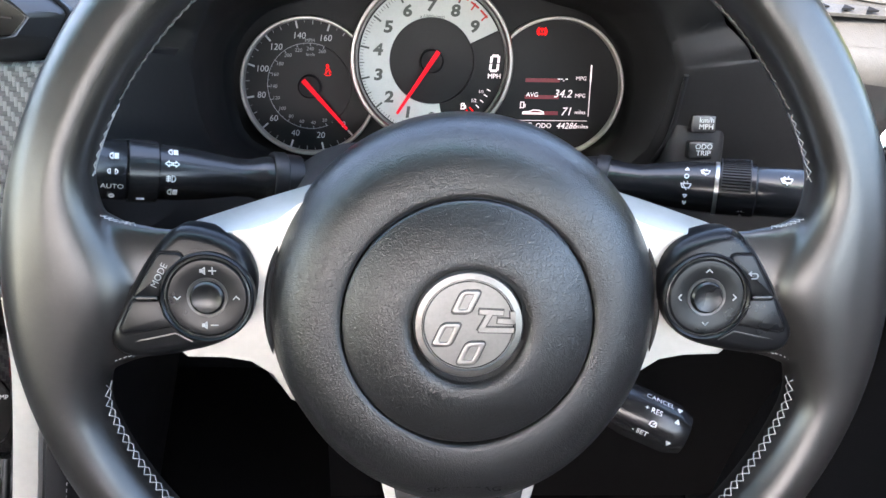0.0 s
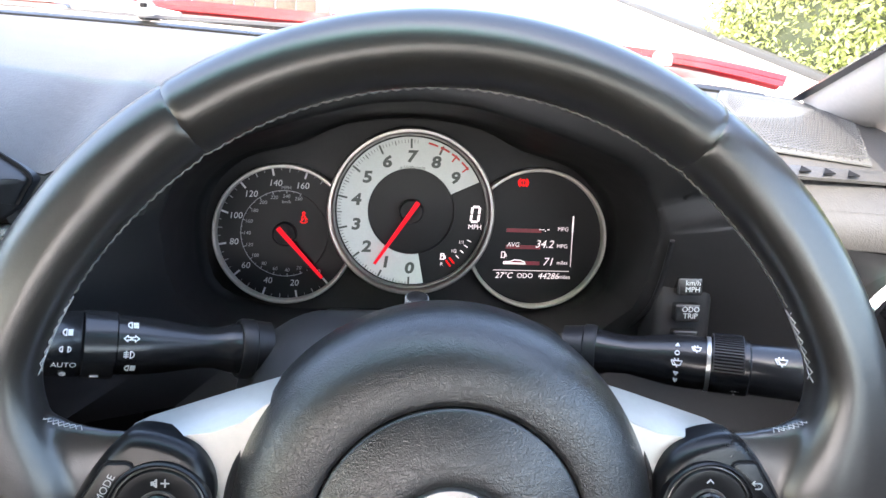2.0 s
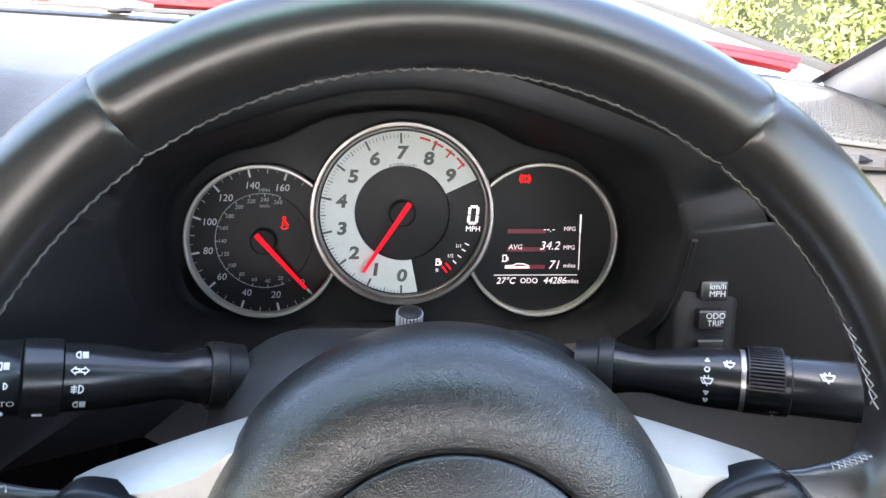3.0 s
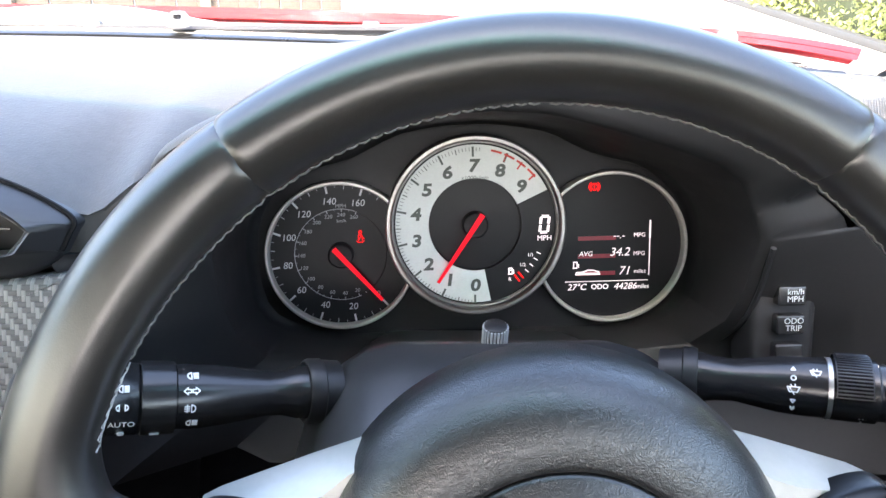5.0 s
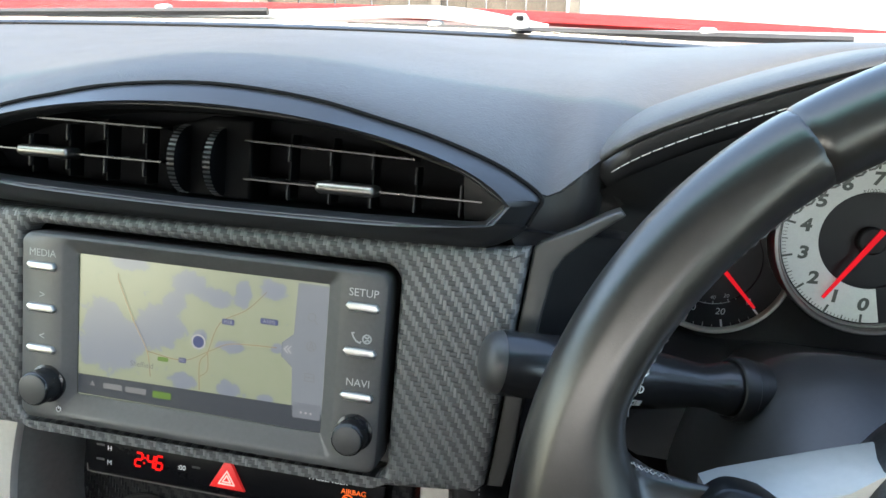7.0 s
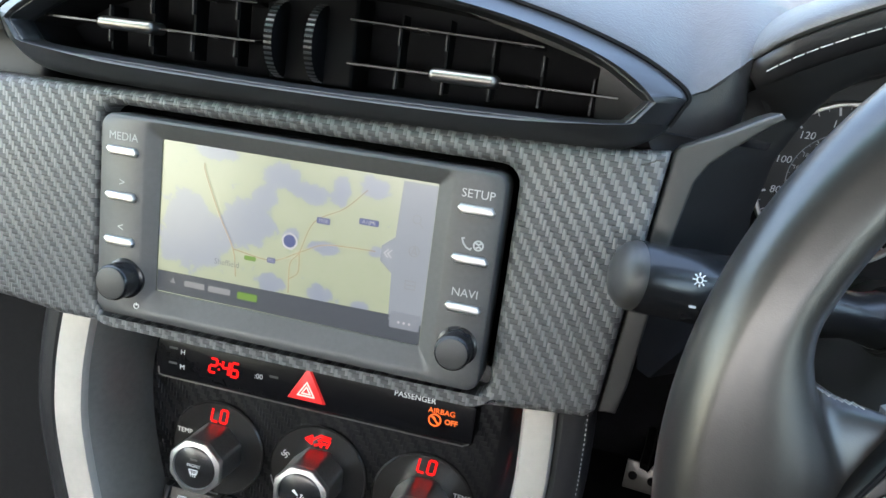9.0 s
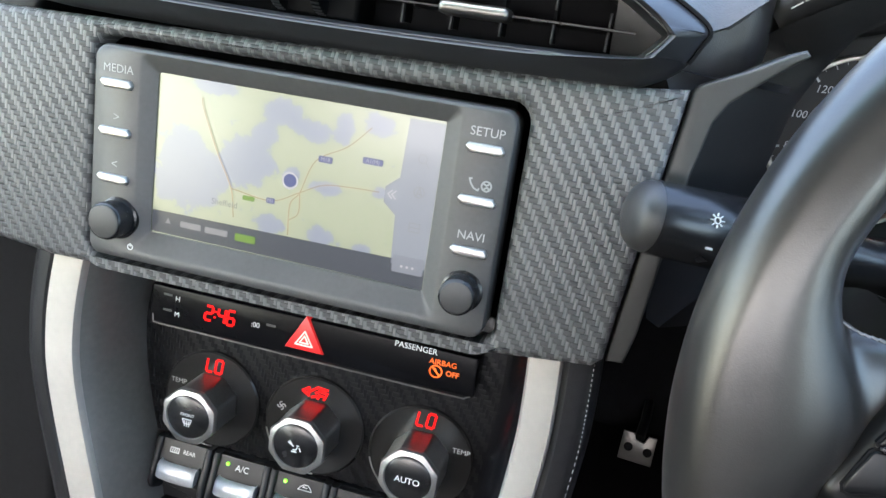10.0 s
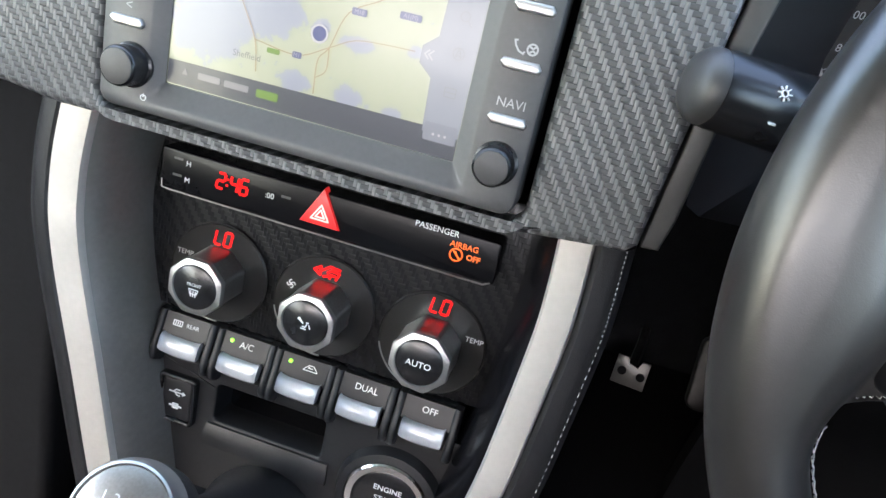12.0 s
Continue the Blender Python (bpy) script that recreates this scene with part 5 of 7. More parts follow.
    part("power_sign", strokes([arc(1, 120, 420, 12), [(0, 0.3), (0, 1.3)]], 0.0004, 0.0050, 0.0054, (-0.0765, -0.0462), 0.0013), PRINT_WHITE, hu)


def lit(name, col, strength, rough=0.25):
    m = mat(name, (0.02, 0.02, 0.02), rough, var=0.04, scale=300, emit=strength, coat=0.12, rvar=0.01, spec=0.3)
    m.node_tree.nodes["Principled BSDF"].inputs["Emission Color"].default_value = (*col, 1)
    return m


# centre and half widths of the built-up areas on the map
BUILT_UP = ((-0.022, 0.005, 0.016, 0.013), (-0.050, -0.008, 0.022, 0.017), (-0.006, 0.030, 0.012, 0.007), (0.010, 0.024, 0.012, 0.005), (-0.014, 0.019, 0.007, 0.006), (-0.055, 0.006, 0.012, 0.012), (-0.040, 0.036, 0.014, 0.004),
            (0.024, 0.027, 0.005, 0.009), (0.039, 0.031, 0.008, 0.006), (0.018, 0.0, 0.008, 0.0035), (0.017, -0.023, 0.007, 0.005), (-0.008, -0.022, 0.008, 0.005), (0.038, -0.025, 0.005, 0.003), (0.001, 0.003, 0.005, 0.004), (0.043, 0.002, 0.004, 0.003))


def map_material():
    m = bpy.data.materials.new("lit_map")
    m.use_nodes = True
    nt = m.node_tree
    b = nt.nodes["Principled BSDF"]
    tc = nt.nodes.new("ShaderNodeTexCoord")
    fine = _node(nt, "ShaderNodeTexNoise", Scale=150.0, Detail=5.0, Roughness=0.65, Distortion=0.4)
    broad = _node(nt, "ShaderNodeTexNoise", Scale=24.0, Detail=2.0)
    for n in (fine, broad):
        nt.links.new(tc.outputs["Object"], n.inputs["Vector"])
    # built-up areas: soft mounds with ragged edges
    total = maths(nt, "MULTIPLY", maths(nt, "SUBTRACT", fine.outputs[0], 0.5), 1.7)
    for x, y, rx, ry in BUILT_UP:
        off = nt.nodes.new("ShaderNodeVectorMath")
        off.operation = "SUBTRACT"
        off.inputs[1].default_value = (x, y, 0)
        nt.links.new(tc.outputs["Object"], off.inputs[0])
        sc = nt.nodes.new("ShaderNodeVectorMath")
        sc.operation = "MULTIPLY"
        sc.inputs[1].default_value = (1 / rx, 1 / ry, 0)
        nt.links.new(off.outputs[0], sc.inputs[0])
        ln = nt.nodes.new("ShaderNodeVectorMath")
        ln.operation = "LENGTH"
        nt.links.new(sc.outputs[0], ln.inputs[0])
        total = maths(nt, "ADD", total, maths(nt, "MAXIMUM", 0.0, maths(nt, "SUBTRACT", 1.15, ln.outputs["Value"])))
    r = nt.nodes.new("ShaderNodeValToRGB")
    els = r.color_ramp.elements
    els[0].position, els[0].color = 0.30, (0.53, 0.61, 0.41, 1)
    els[1].position, els[1].color = 0.37, (0.38, 0.43, 0.56, 1)
    e = els.new(0.10)
    e.color = (0.57, 0.63, 0.44, 1)
    nt.links.new(maths(nt, "ADD", total, maths(nt, "MULTIPLY", broad.outputs[0], 0.10)), r.inputs[0])
    nt.links.new(r.outputs[0], b.inputs["Emission Color"])
    b.inputs["Emission Strength"].default_value = 0.58 * GLOW
    b.inputs["Base Color"].default_value = (0.02, 0.02, 0.02, 1)
    b.inputs["Roughness"].default_value = 0.30
    b.inputs["Specular IOR Level"].default_value = 0.5
    b.inputs["Coat Weight"].default_value = 0.25
    b.inputs["Coat Roughness"].default_value = 0.16
    return m


MAP_SCREEN = map_material()
MAP_BAR = lit("map_bar", (0.10, 0.115, 0.15), 0.5)
# menu colour raised to stand for glare over the screen's right side
MAP_MENU = lit("map_menu", (0.42, 0.46, 0.54), 0.6)
MAP_KEY = lit("map_key", (0.34, 0.37, 0.44), 0.6)
MAP_ROAD = lit("map_road", (0.72, 0.55, 0.33), 0.62)
MAP_BLUE = lit("map_blue", (0.10, 0.13, 0.36), 0.6)
MAP_GREEN = lit("map_green", (0.22, 0.42, 0.05), 0.6)
MAP_FAINT = lit("map_faint", (0.46, 0.47, 0.50), 0.50)
PRINT_PALE = mat("printed_pale_grey", (0.38, 0.38, 0.38), 0.5, var=0.05, scale=200)
PRINT_LIT = lit("map_white", (0.72, 0.72, 0.76), 0.7)
CHROME_SOFT = mat("soft_silver", (0.47, 0.47, 0.458), 0.36, 0.9, var=0.05, scale=80)
build_centre()


# ---- climate controls ----
def octagon(profile, cx, cy, n=64):
    """Radius, height and squareness of an eight-sided turned form with eased corners."""
    loops = []
    for r, h, e in profile:
        lp = []
        for k in range(n):
            a = 2 * math.pi * k / n
            f = (a + math.pi / 8) % (math.pi / 4) - math.pi / 8
            flat = min(math.cos(math.pi / 8) / math.cos(f) * 1.012, 1.0)
            q = r * (1 + e * (flat - 1))
            lp.append((cx + q * math.cos(a), cy + q * math.sin(a), h))
        loops.append(lp)
    return loft(loops, cap1=False)


PADDLE = ((-0.0122, 0.0016), (-0.0112, 0.0006), (-0.006, -0.0002), (0, -0.0004), (0.006, -0.0002), (0.0112, 0.0006), (0.0122, 0.0016))


def build_climate():
    st = thing("clock_strip", DASH, "gloss black strip with red clock and hazard switch", "clock panel")
    body = part("panel", slab(rrect(0.1865, 0.0225, 0.0022, 4, 0.0020, -0.0895), -0.055, -0.0365, 0.0012), GLOSS_BLACK, st)
    # thin metal tube stands for the highlight along the panel's lower edge
    part("lower_edge_glint", tube([(-0.0895, -0.0960, -0.0368), (-0.0890, -0.1006, -0.0366), (-0.086, -0.1010, -0.0366), (0.090, -0.1014, -0.0366), (0.0935, -0.0995, -0.0368)], 0.0005, 6), BRUSHED, st)
    h = -0.0363
    part("clock_figures", seven("2:46", 0.0082, -0.0578, -0.0922, h, h + 0.0003), LED_RED, st, "glowing red clock figures")
    for t, x, y in (("H", -0.0745, -0.0845), ("M", -0.0745, -0.0935), (":00", -0.0275, -0.0886)):
        lettering(t, 0.0042, x, y, h + 0.0001, PRINT_WHITE, st)
    for x, y in ((-0.0805, -0.0830), (-0.0805, -0.0920), (-0.0185, -0.0868)):
        part("key_mark", box(x - 0.0026, x + 0.0026, y - 0.0006, y + 0.0006, h, h + 0.0002), GREY_PLASTIC, st)
    tri = [(0.0018, -0.0782), (-0.0092, -0.0982), (0.0128, -0.0982)]
    hz = part("hazard_switch", slab([(x, y + 0.0024) for x, y in tri], -0.04, -0.0345, 0.0012), HAZARD_RED, st, "red triangular hazard switch")
    part("triangle_sign", strokes([[(0, 2.2), (-2.2, -1.4), (2.2, -1.4), (0, 2.2)], [(0, 1.0), (-1.1, -0.8), (1.1, -0.8), (0, 1.0)]], 0.0007, -0.0345, -0.0341, (0.0018, -0.0896), 0.0022), LED_PALE, hz)
    lettering("PASSENGER", 0.0044, 0.0618, -0.0802, h, PRINT_WHITE, st)
    lettering("AIRBAG", 0.0042, 0.0770, -0.0852, h, LED_ORANGE, st)
    part("airbag_sign", strokes([arc(1.0, 0, 360, 16), [(-0.7, 0.7), (0.7, -0.7)], [(-0.2, 0.5), (0.3, -0.3), (0.6, -0.4)]], 0.0006, h, h + 0.0003, (0.0738, -0.0902), 0.0032), LED_ORANGE, st)
    lettering("OFF", 0.0040, 0.0826, -0.0901, h, LED_ORANGE_DIM, st, bold=0.00015)

    cp = thing("climate_panel", DASH, "dark carbon-look climate panel with three rotary dials", "climate panel")
    part("panel", slab([(-0.108, -0.060), (-0.112, -0.10), (-0.100, -0.176), (0.104, -0.178), (0.113, -0.12), (0.115, -0.060)], -0.075, -0.052, 0.002), CARBON_DARK, cp)
    for k, (cx, cy) in enumerate(((-0.0568, -0.1462), (0.0072, -0.1462), (0.0702, -0.1476))):
        d = part("dial", lathe([(0.0298, -0.054), (0.0298, -0.0500), (0.0290, -0.0492), (0.0285, -0.0498), (0, -0.0498)], 72, cx, cy), GLOSS_GREY, cp, "smoky gloss dial with red figures")
        # silver arc painted as a glint on the dial's lower left edge
        part("glint_arc", sector(0.0288, 0.0296, 195, 275, -0.0500, -0.0490, 24, cx, cy), CHROME_SOFT, d)
        r = 0.0164
        skirt = [(r * 1.02, -0.0495), (r * 1.0, -0.036), (r, -0.0285)]
        kn = part("knob", octagon([(q, h, 1.0) for q, h in skirt] + [(r, -0.0272, 1.0), (r * 0.96, -0.0258, 0.9), (r * 0.80, -0.0256, 0)], cx, cy), KNOB_METAL, d, "faceted dark metal knob")
        part("rim", octagon([(r * 1.0, -0.0290, 1.0), (r * 1.03, -0.0282, 1.0), (r * 1.03, -0.0265, 1.0), (r * 0.99, -0.0252, 0.9), (r * 0.80, -0.0246, 0), (r * 0.765, -0.0260, 0)], cx, cy), CHROME_SOFT, kn, "bright octagonal rim")
        part("cap", lathe([(r * 0.78, -0.0265), (r * 0.765, -0.0252), (r * 0.71, -0.0246), (0, -0.0244)], 40, cx, cy), SATIN_BLACK, kn)
        hh = -0.0243
        if k == 0:
            part("temperature_figure", seven("L0", 0.0082, cx - 0.0050, cy + 0.0172, -0.0498, -0.0494), LED_RED, d, "glowing red figures")
            lettering("TEMP", 0.0042, cx - 0.0215, cy + 0.0070, -0.0494, PRINT_WHITE, d)
            lettering("FRONT", 0.0026, cx, cy + 0.0015, hh, PRINT_WHITE, kn)
            part("demist_sign", strokes([[(-1.4, 1), (1.4, 1), (1.0, -0.4), (-1.0, -0.4), (-1.4, 1)], [(-0.7, 0.6), (-0.7, -1.2)], [(0, 0.6), (0, -1.2)], [(0.7, 0.6), (0.7, -1.2)]], 0.0004, hh, hh + 0.0002, (cx, cy - 0.0028), 0.0019), PRINT_WHITE, kn)
            part("key_light", box(cx - 0.002, cx + 0.002, cy + 0.0048, cy + 0.0058, hh, hh + 0.0002), GREY_PLASTIC, kn)
        elif k == 1:
            part("airflow_figure", strokes([[(-3, 0.2), (-1.6, 1.1), (-1.6, -0.7), (-3, 0.2)], [(-1.2, 0.4), (0.4, 1.6), (2.6, 1.4)], [(0, 0.2), (0.8, 0.8), (2.0, 0.7)], [(0.6, -1.0), (0.8, -0.2), (1.6, -0.2)], [(-0.8, -0.9), (0.2, -0.5)], [(2.0, -0.9), (2.6, 0.6)]], 0.0013, -0.0498, -0.0494, (cx - 0.001, cy + 0.0200), 0.0026), LED_RED, d, "glowing red airflow sign")
            part("fan_sign", strokes([arc(0.7, a, a + 200, 6, 0.7 * math.cos(radians(a)), 0.7 * math.sin(radians(a))) for a in (0, 90, 180, 270)], 0.0005, -0.0498, -0.0494, (cx - 0.0205, cy + 0.0078), 0.0017), PRINT_WHITE, d)
            part("airflow_sign", strokes([[(-2, 1.2), (-0.4, 0.2), (-1.6, 1.6), (-2, 1.2)], [(0.6, 0.6), (1.2, 0.6)], [(-0.4, -0.8), (0.4, -0.8), (0.8, 0.2)], [(-0.8, -1.4), (0.6, -1.4)], [(1.4, 0.0), (1.8, -0.9)]], 0.0006, hh, hh + 0.0002, (cx, cy), 0.0019), PRINT_WHITE, kn)
        else:
            part("temperature_figure", seven("L0", 0.0082, cx - 0.0050, cy + 0.0185, -0.0498, -0.0494), LED_RED, d, "glowing red figures")
            lettering("TEMP", 0.0042, cx + 0.0220, cy + 0.0092, -0.0494, PRINT_WHITE, d)
            lettering("AUTO", 0.0049, cx, cy - 0.0006, hh, PRINT_WHITE, kn)

    # row of five rocker keys
    for k, (cx, word) in enumerate(((-0.0695, "REAR"), (-0.0322, "A/C"), (0.0043, ""), (0.0410, "DUAL"), (0.0782, "OFF"))):
        tk = thing("rocker_key", DASH @ Matrix.Translation((cx, -0.1915 - 0.0006 * k, -0.048)), "black rocker key with a silver paddle", "switch", "climate rocker keys")
        part("housing", slab([(-0.0175, -0.013), (0.0175, -0.013), (0.0175, 0.0130), (0.0165, 0.0150), (-0.0165, 0.0150), (-0.0175, 0.0130)], -0.02, -0.001, 0.002), SATIN_BLACK, tk)
        for s in (-1, 1):
            lp = [[(s * 0.0138, y, -0.004), (s * 0.0140, y, hh - 0.0012), (s * 0.0150, y, hh), (s * 0.0170, y, hh), (s * 0.0182, y, hh - 0.0012), (s * 0.0183, y, -0.004)] for y, hh in ((0.0155, 0.0020), (0.0120, 0.0042), (0.005, 0.0062), (-0.003, 0.0098), (-0.0100, 0.0112), (-0.0140, 0.0098), (-0.0165, 0.0050), (-0.0172, -0.002))]
            part("ear", loft(lp), BLACK_PLASTIC, tk, angle=50)
        part("brow", loft([[(-0.0140, y, -0.004), (-0.0140, y, hh), (0.0140, y, hh), (0.0140, y, -0.004)] for y, hh in ((0.0148, 0.0008), (0.0050, 0.0045), (0.0022, 0.0050))]), BLACK_PLASTIC, tk)
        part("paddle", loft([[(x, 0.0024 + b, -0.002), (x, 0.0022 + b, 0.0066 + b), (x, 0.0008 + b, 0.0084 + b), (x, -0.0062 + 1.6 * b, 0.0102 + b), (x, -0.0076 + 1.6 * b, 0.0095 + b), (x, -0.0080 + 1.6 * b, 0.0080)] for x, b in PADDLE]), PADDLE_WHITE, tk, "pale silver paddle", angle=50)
        # the wedge's underside in dark grey, standing for the shade below the face
        part("paddle_foot", loft([[(x, -0.0070, -0.002), (x, -0.0076 + 1.6 * b, 0.0080), (x, -0.0118 + b, 0.0040), (x, -0.0124, -0.002)] for x, b in PADDLE]), PADDLE_SHADE, tk)
        m = Matrix.Translation((0, 0.0098, 0.0030)) @ Matrix.Rotation(radians(-20.5), 4, "X")
        if word:
            lt = lettering(word, 0.0052 if k else 0.0034, 0.001 if k else 0.004, 0, 0.0004, PRINT_WHITE, tk)
            lt.matrix_local = m
        if k == 0:
            part("heater_sign", strokes([[(-1.6, -0.8), (-1.6, 0.8), (1.6, 0.8), (1.6, -0.8), (-1.6, -0.8)], [(-0.8, -0.4), (-0.8, 0.4)], [(0, -0.4), (0, 0.4)], [(0.8, -0.4), (0.8, 0.4)]], 0.0005, 0.0003, 0.0005, (-0.0055, 0), 0.0017), PRINT_WHITE, tk).matrix_local = m
        if k == 2:
            part("recirculation_sign", strokes([[(-2.2, -0.6), (-1.6, 0.2), (-0.6, 1.0), (0.8, 1.0), (1.8, 0), (2.2, -0.6), (-2.2, -0.6)], [(0.6, 0.2), (-0.8, 0.2), (-0.4, 0.6)]], 0.0004, 0.0003, 0.0005, (0.004, 0), 0.0019), PRINT_WHITE, tk).matrix_local = m
        if k in (1, 2):
            part("indicator", lathe([(0.0012, 0.0), (0.0012, 0.0004), (0.0008, 0.0008), (0, 0.0009)], 12, -0.0085, 0.0012), LED_GREEN, tk, "lit green indicator").matrix_local = m

    # lower panel with socket, pocket and start button
    lp = thing("lower_console_panel", DASH, "black lower console panel with an open pocket", "console panel")
    outer = [(0.112, -0.200), (0.100, -0.330), (-0.092, -0.330), (-0.106, -0.200)]
    hole = rrect(0.0690, 0.0250, 0.003, 4, -0.0125, -0.2265)
    oo, ii = matched(outer, hole, -0.0125, -0.2265)
    part("panel", frame_bm(oo, ii, -0.075, -0.0480, 0.0015, -0.07), BLACK_PLASTIC, lp)
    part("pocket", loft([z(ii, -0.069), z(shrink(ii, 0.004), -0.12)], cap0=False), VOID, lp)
    part("shelf", loft([[(-0.050, -0.2405, -0.052), (-0.050, -0.2405, -0.0462), (-0.051, -0.247, -0.0436), (-0.051, -0.254, -0.0440), (-0.051, -0.254, -0.052)], [(0.028, -0.2405, -0.052), (0.028, -0.2405, -0.0462), (0.029, -0.247, -0.0436), (0.029, -0.254, -0.0440), (0.029, -0.254, -0.052)]]), BLACK_PLASTIC, lp)
    us = thing("usb_socket", DASH, "small black socket cover with white signs", "socket")
    part("frame", frame_bm(rrect(0.0245, 0.0320, 0.0025, 4, -0.0705, -0.2310), rrect(0.0195, 0.0270, 0.0018, 4, -0.0705, -0.2310), -0.05, -0.0432, 0.0012), SATIN_BLACK, us)
    part("flap", slab(rrect(0.0190, 0.0265, 0.0018, 4, -0.0705, -0.2310), -0.05, -0.0445, 0.001), BLACK_PLASTIC, us)
    part("usb_sign", strokes([[(-2, 0), (2, 0)], [(-1, 0), (-0.2, 0.8), (0.8, 0.8)], [(-0.6, 0), (0.2, -0.8), (0.8, -0.8)], [(1.6, 0.4), (2.2, 0), (1.6, -0.4)]], 0.0007, -0.0445, -0.0442, (-0.0705, -0.2262), 0.0024), PRINT_WHITE, us)
    part("plug_sign", strokes([[(-1.8, 0), (-0.8, 0)], [(-0.8, 0.6), (0.6, 0.6), (0.6, -0.6), (-0.8, -0.6), (-0.8, 0.6)], [(-0.8, 0), (1.6, 0)]], 0.0010, -0.0445, -0.0442, (-0.0705, -0.2356), 0.0022), PRINT_WHITE, us)
    eb = thing("start_button", DASH @ Matrix.Translation((0.0670, -0.2475, -0.046)), "round black start button with a bright ring", "start button")
    part("collar", lathe([(0.0330, -0.01), (0.0325, -0.002), (0.0300, 0.004), (0.0255, 0.005), (0.0245, 0.002)], 64), BLACK_PLASTIC, eb)
    part("ring", lathe([(0.0250, 0.001), (0.0250, 0.0052), (0.0240, 0.0062), (0.0205, 0.0058), (0.0195, 0.0040)], 64), CHROME, eb, "bright metal ring")
    part("button", lathe([(0.0200, 0.0030), (0.0195, 0.0044), (0.0180, 0.0050), (0, 0.0046)], 48), SATIN_BLACK, eb)
    lettering("ENGINE", 0.0048, 0, 0.0085, 0.0051, PRINT_WHITE, eb)
    lettering("START", 0.0048, 0, 0.0015, 0.0050, PRINT_WHITE, eb)
    # blocking faces that close the console in the dark
    solo("console_core", box(-0.085, 0.085, -0.36, 0.05, -0.30, -0.09), VOID, DASH, label="dark core of the console", category="console", kind="structure")


PADDLE_SHADE = mat("paddle_underside_shade", (0.030, 0.029, 0.028), 0.4, var=0.1, scale=60)
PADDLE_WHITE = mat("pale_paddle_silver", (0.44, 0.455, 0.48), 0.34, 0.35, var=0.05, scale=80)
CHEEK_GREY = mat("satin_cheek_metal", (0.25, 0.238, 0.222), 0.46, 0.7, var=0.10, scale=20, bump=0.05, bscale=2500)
HAZARD_RED = mat("hazard_red", (0.60, 0.02, 0.02), 0.35, var=0.05, scale=200, emit=0.55)
LED_PALE = mat("pale_pink_light", (1.0, 0.55, 0.5), 0.4, var=0.02, scale=60, emit=0.8)
LED_ORANGE_DIM = mat("dim_orange_display", (0.75, 0.13, 0.02), 0.4, var=0.3, scale=900, emit=0.5)
GLOSS_GREY = mat("smoky_gloss", (0.024, 0.0233, 0.0225), 0.17, var=0.1, scale=40, rvar=0.05)
build_climate()


# ---- console sides, gear lever ----
def rail(path, section, s, name, material, parent, label="", angle=40):
    P = smooth_line(path, 6)
    loops = []
    for i, p in enumerate(P):
        a, b = Vector(P[max(i - 1, 0)]), Vector(P[min(i + 1, len(P) - 1)])
        t = (b - a).normalized()
        nrm = Vector((-t.y, t.x)) * s
        if nrm.x * s < 0:
            nrm = -nrm
        loops.append([(p[0] + nrm.x * d, p[1] + nrm.y * d, p[2] + h) for d, h in section])
    return part(name, loft(loops), material, parent, label, angle=angle)


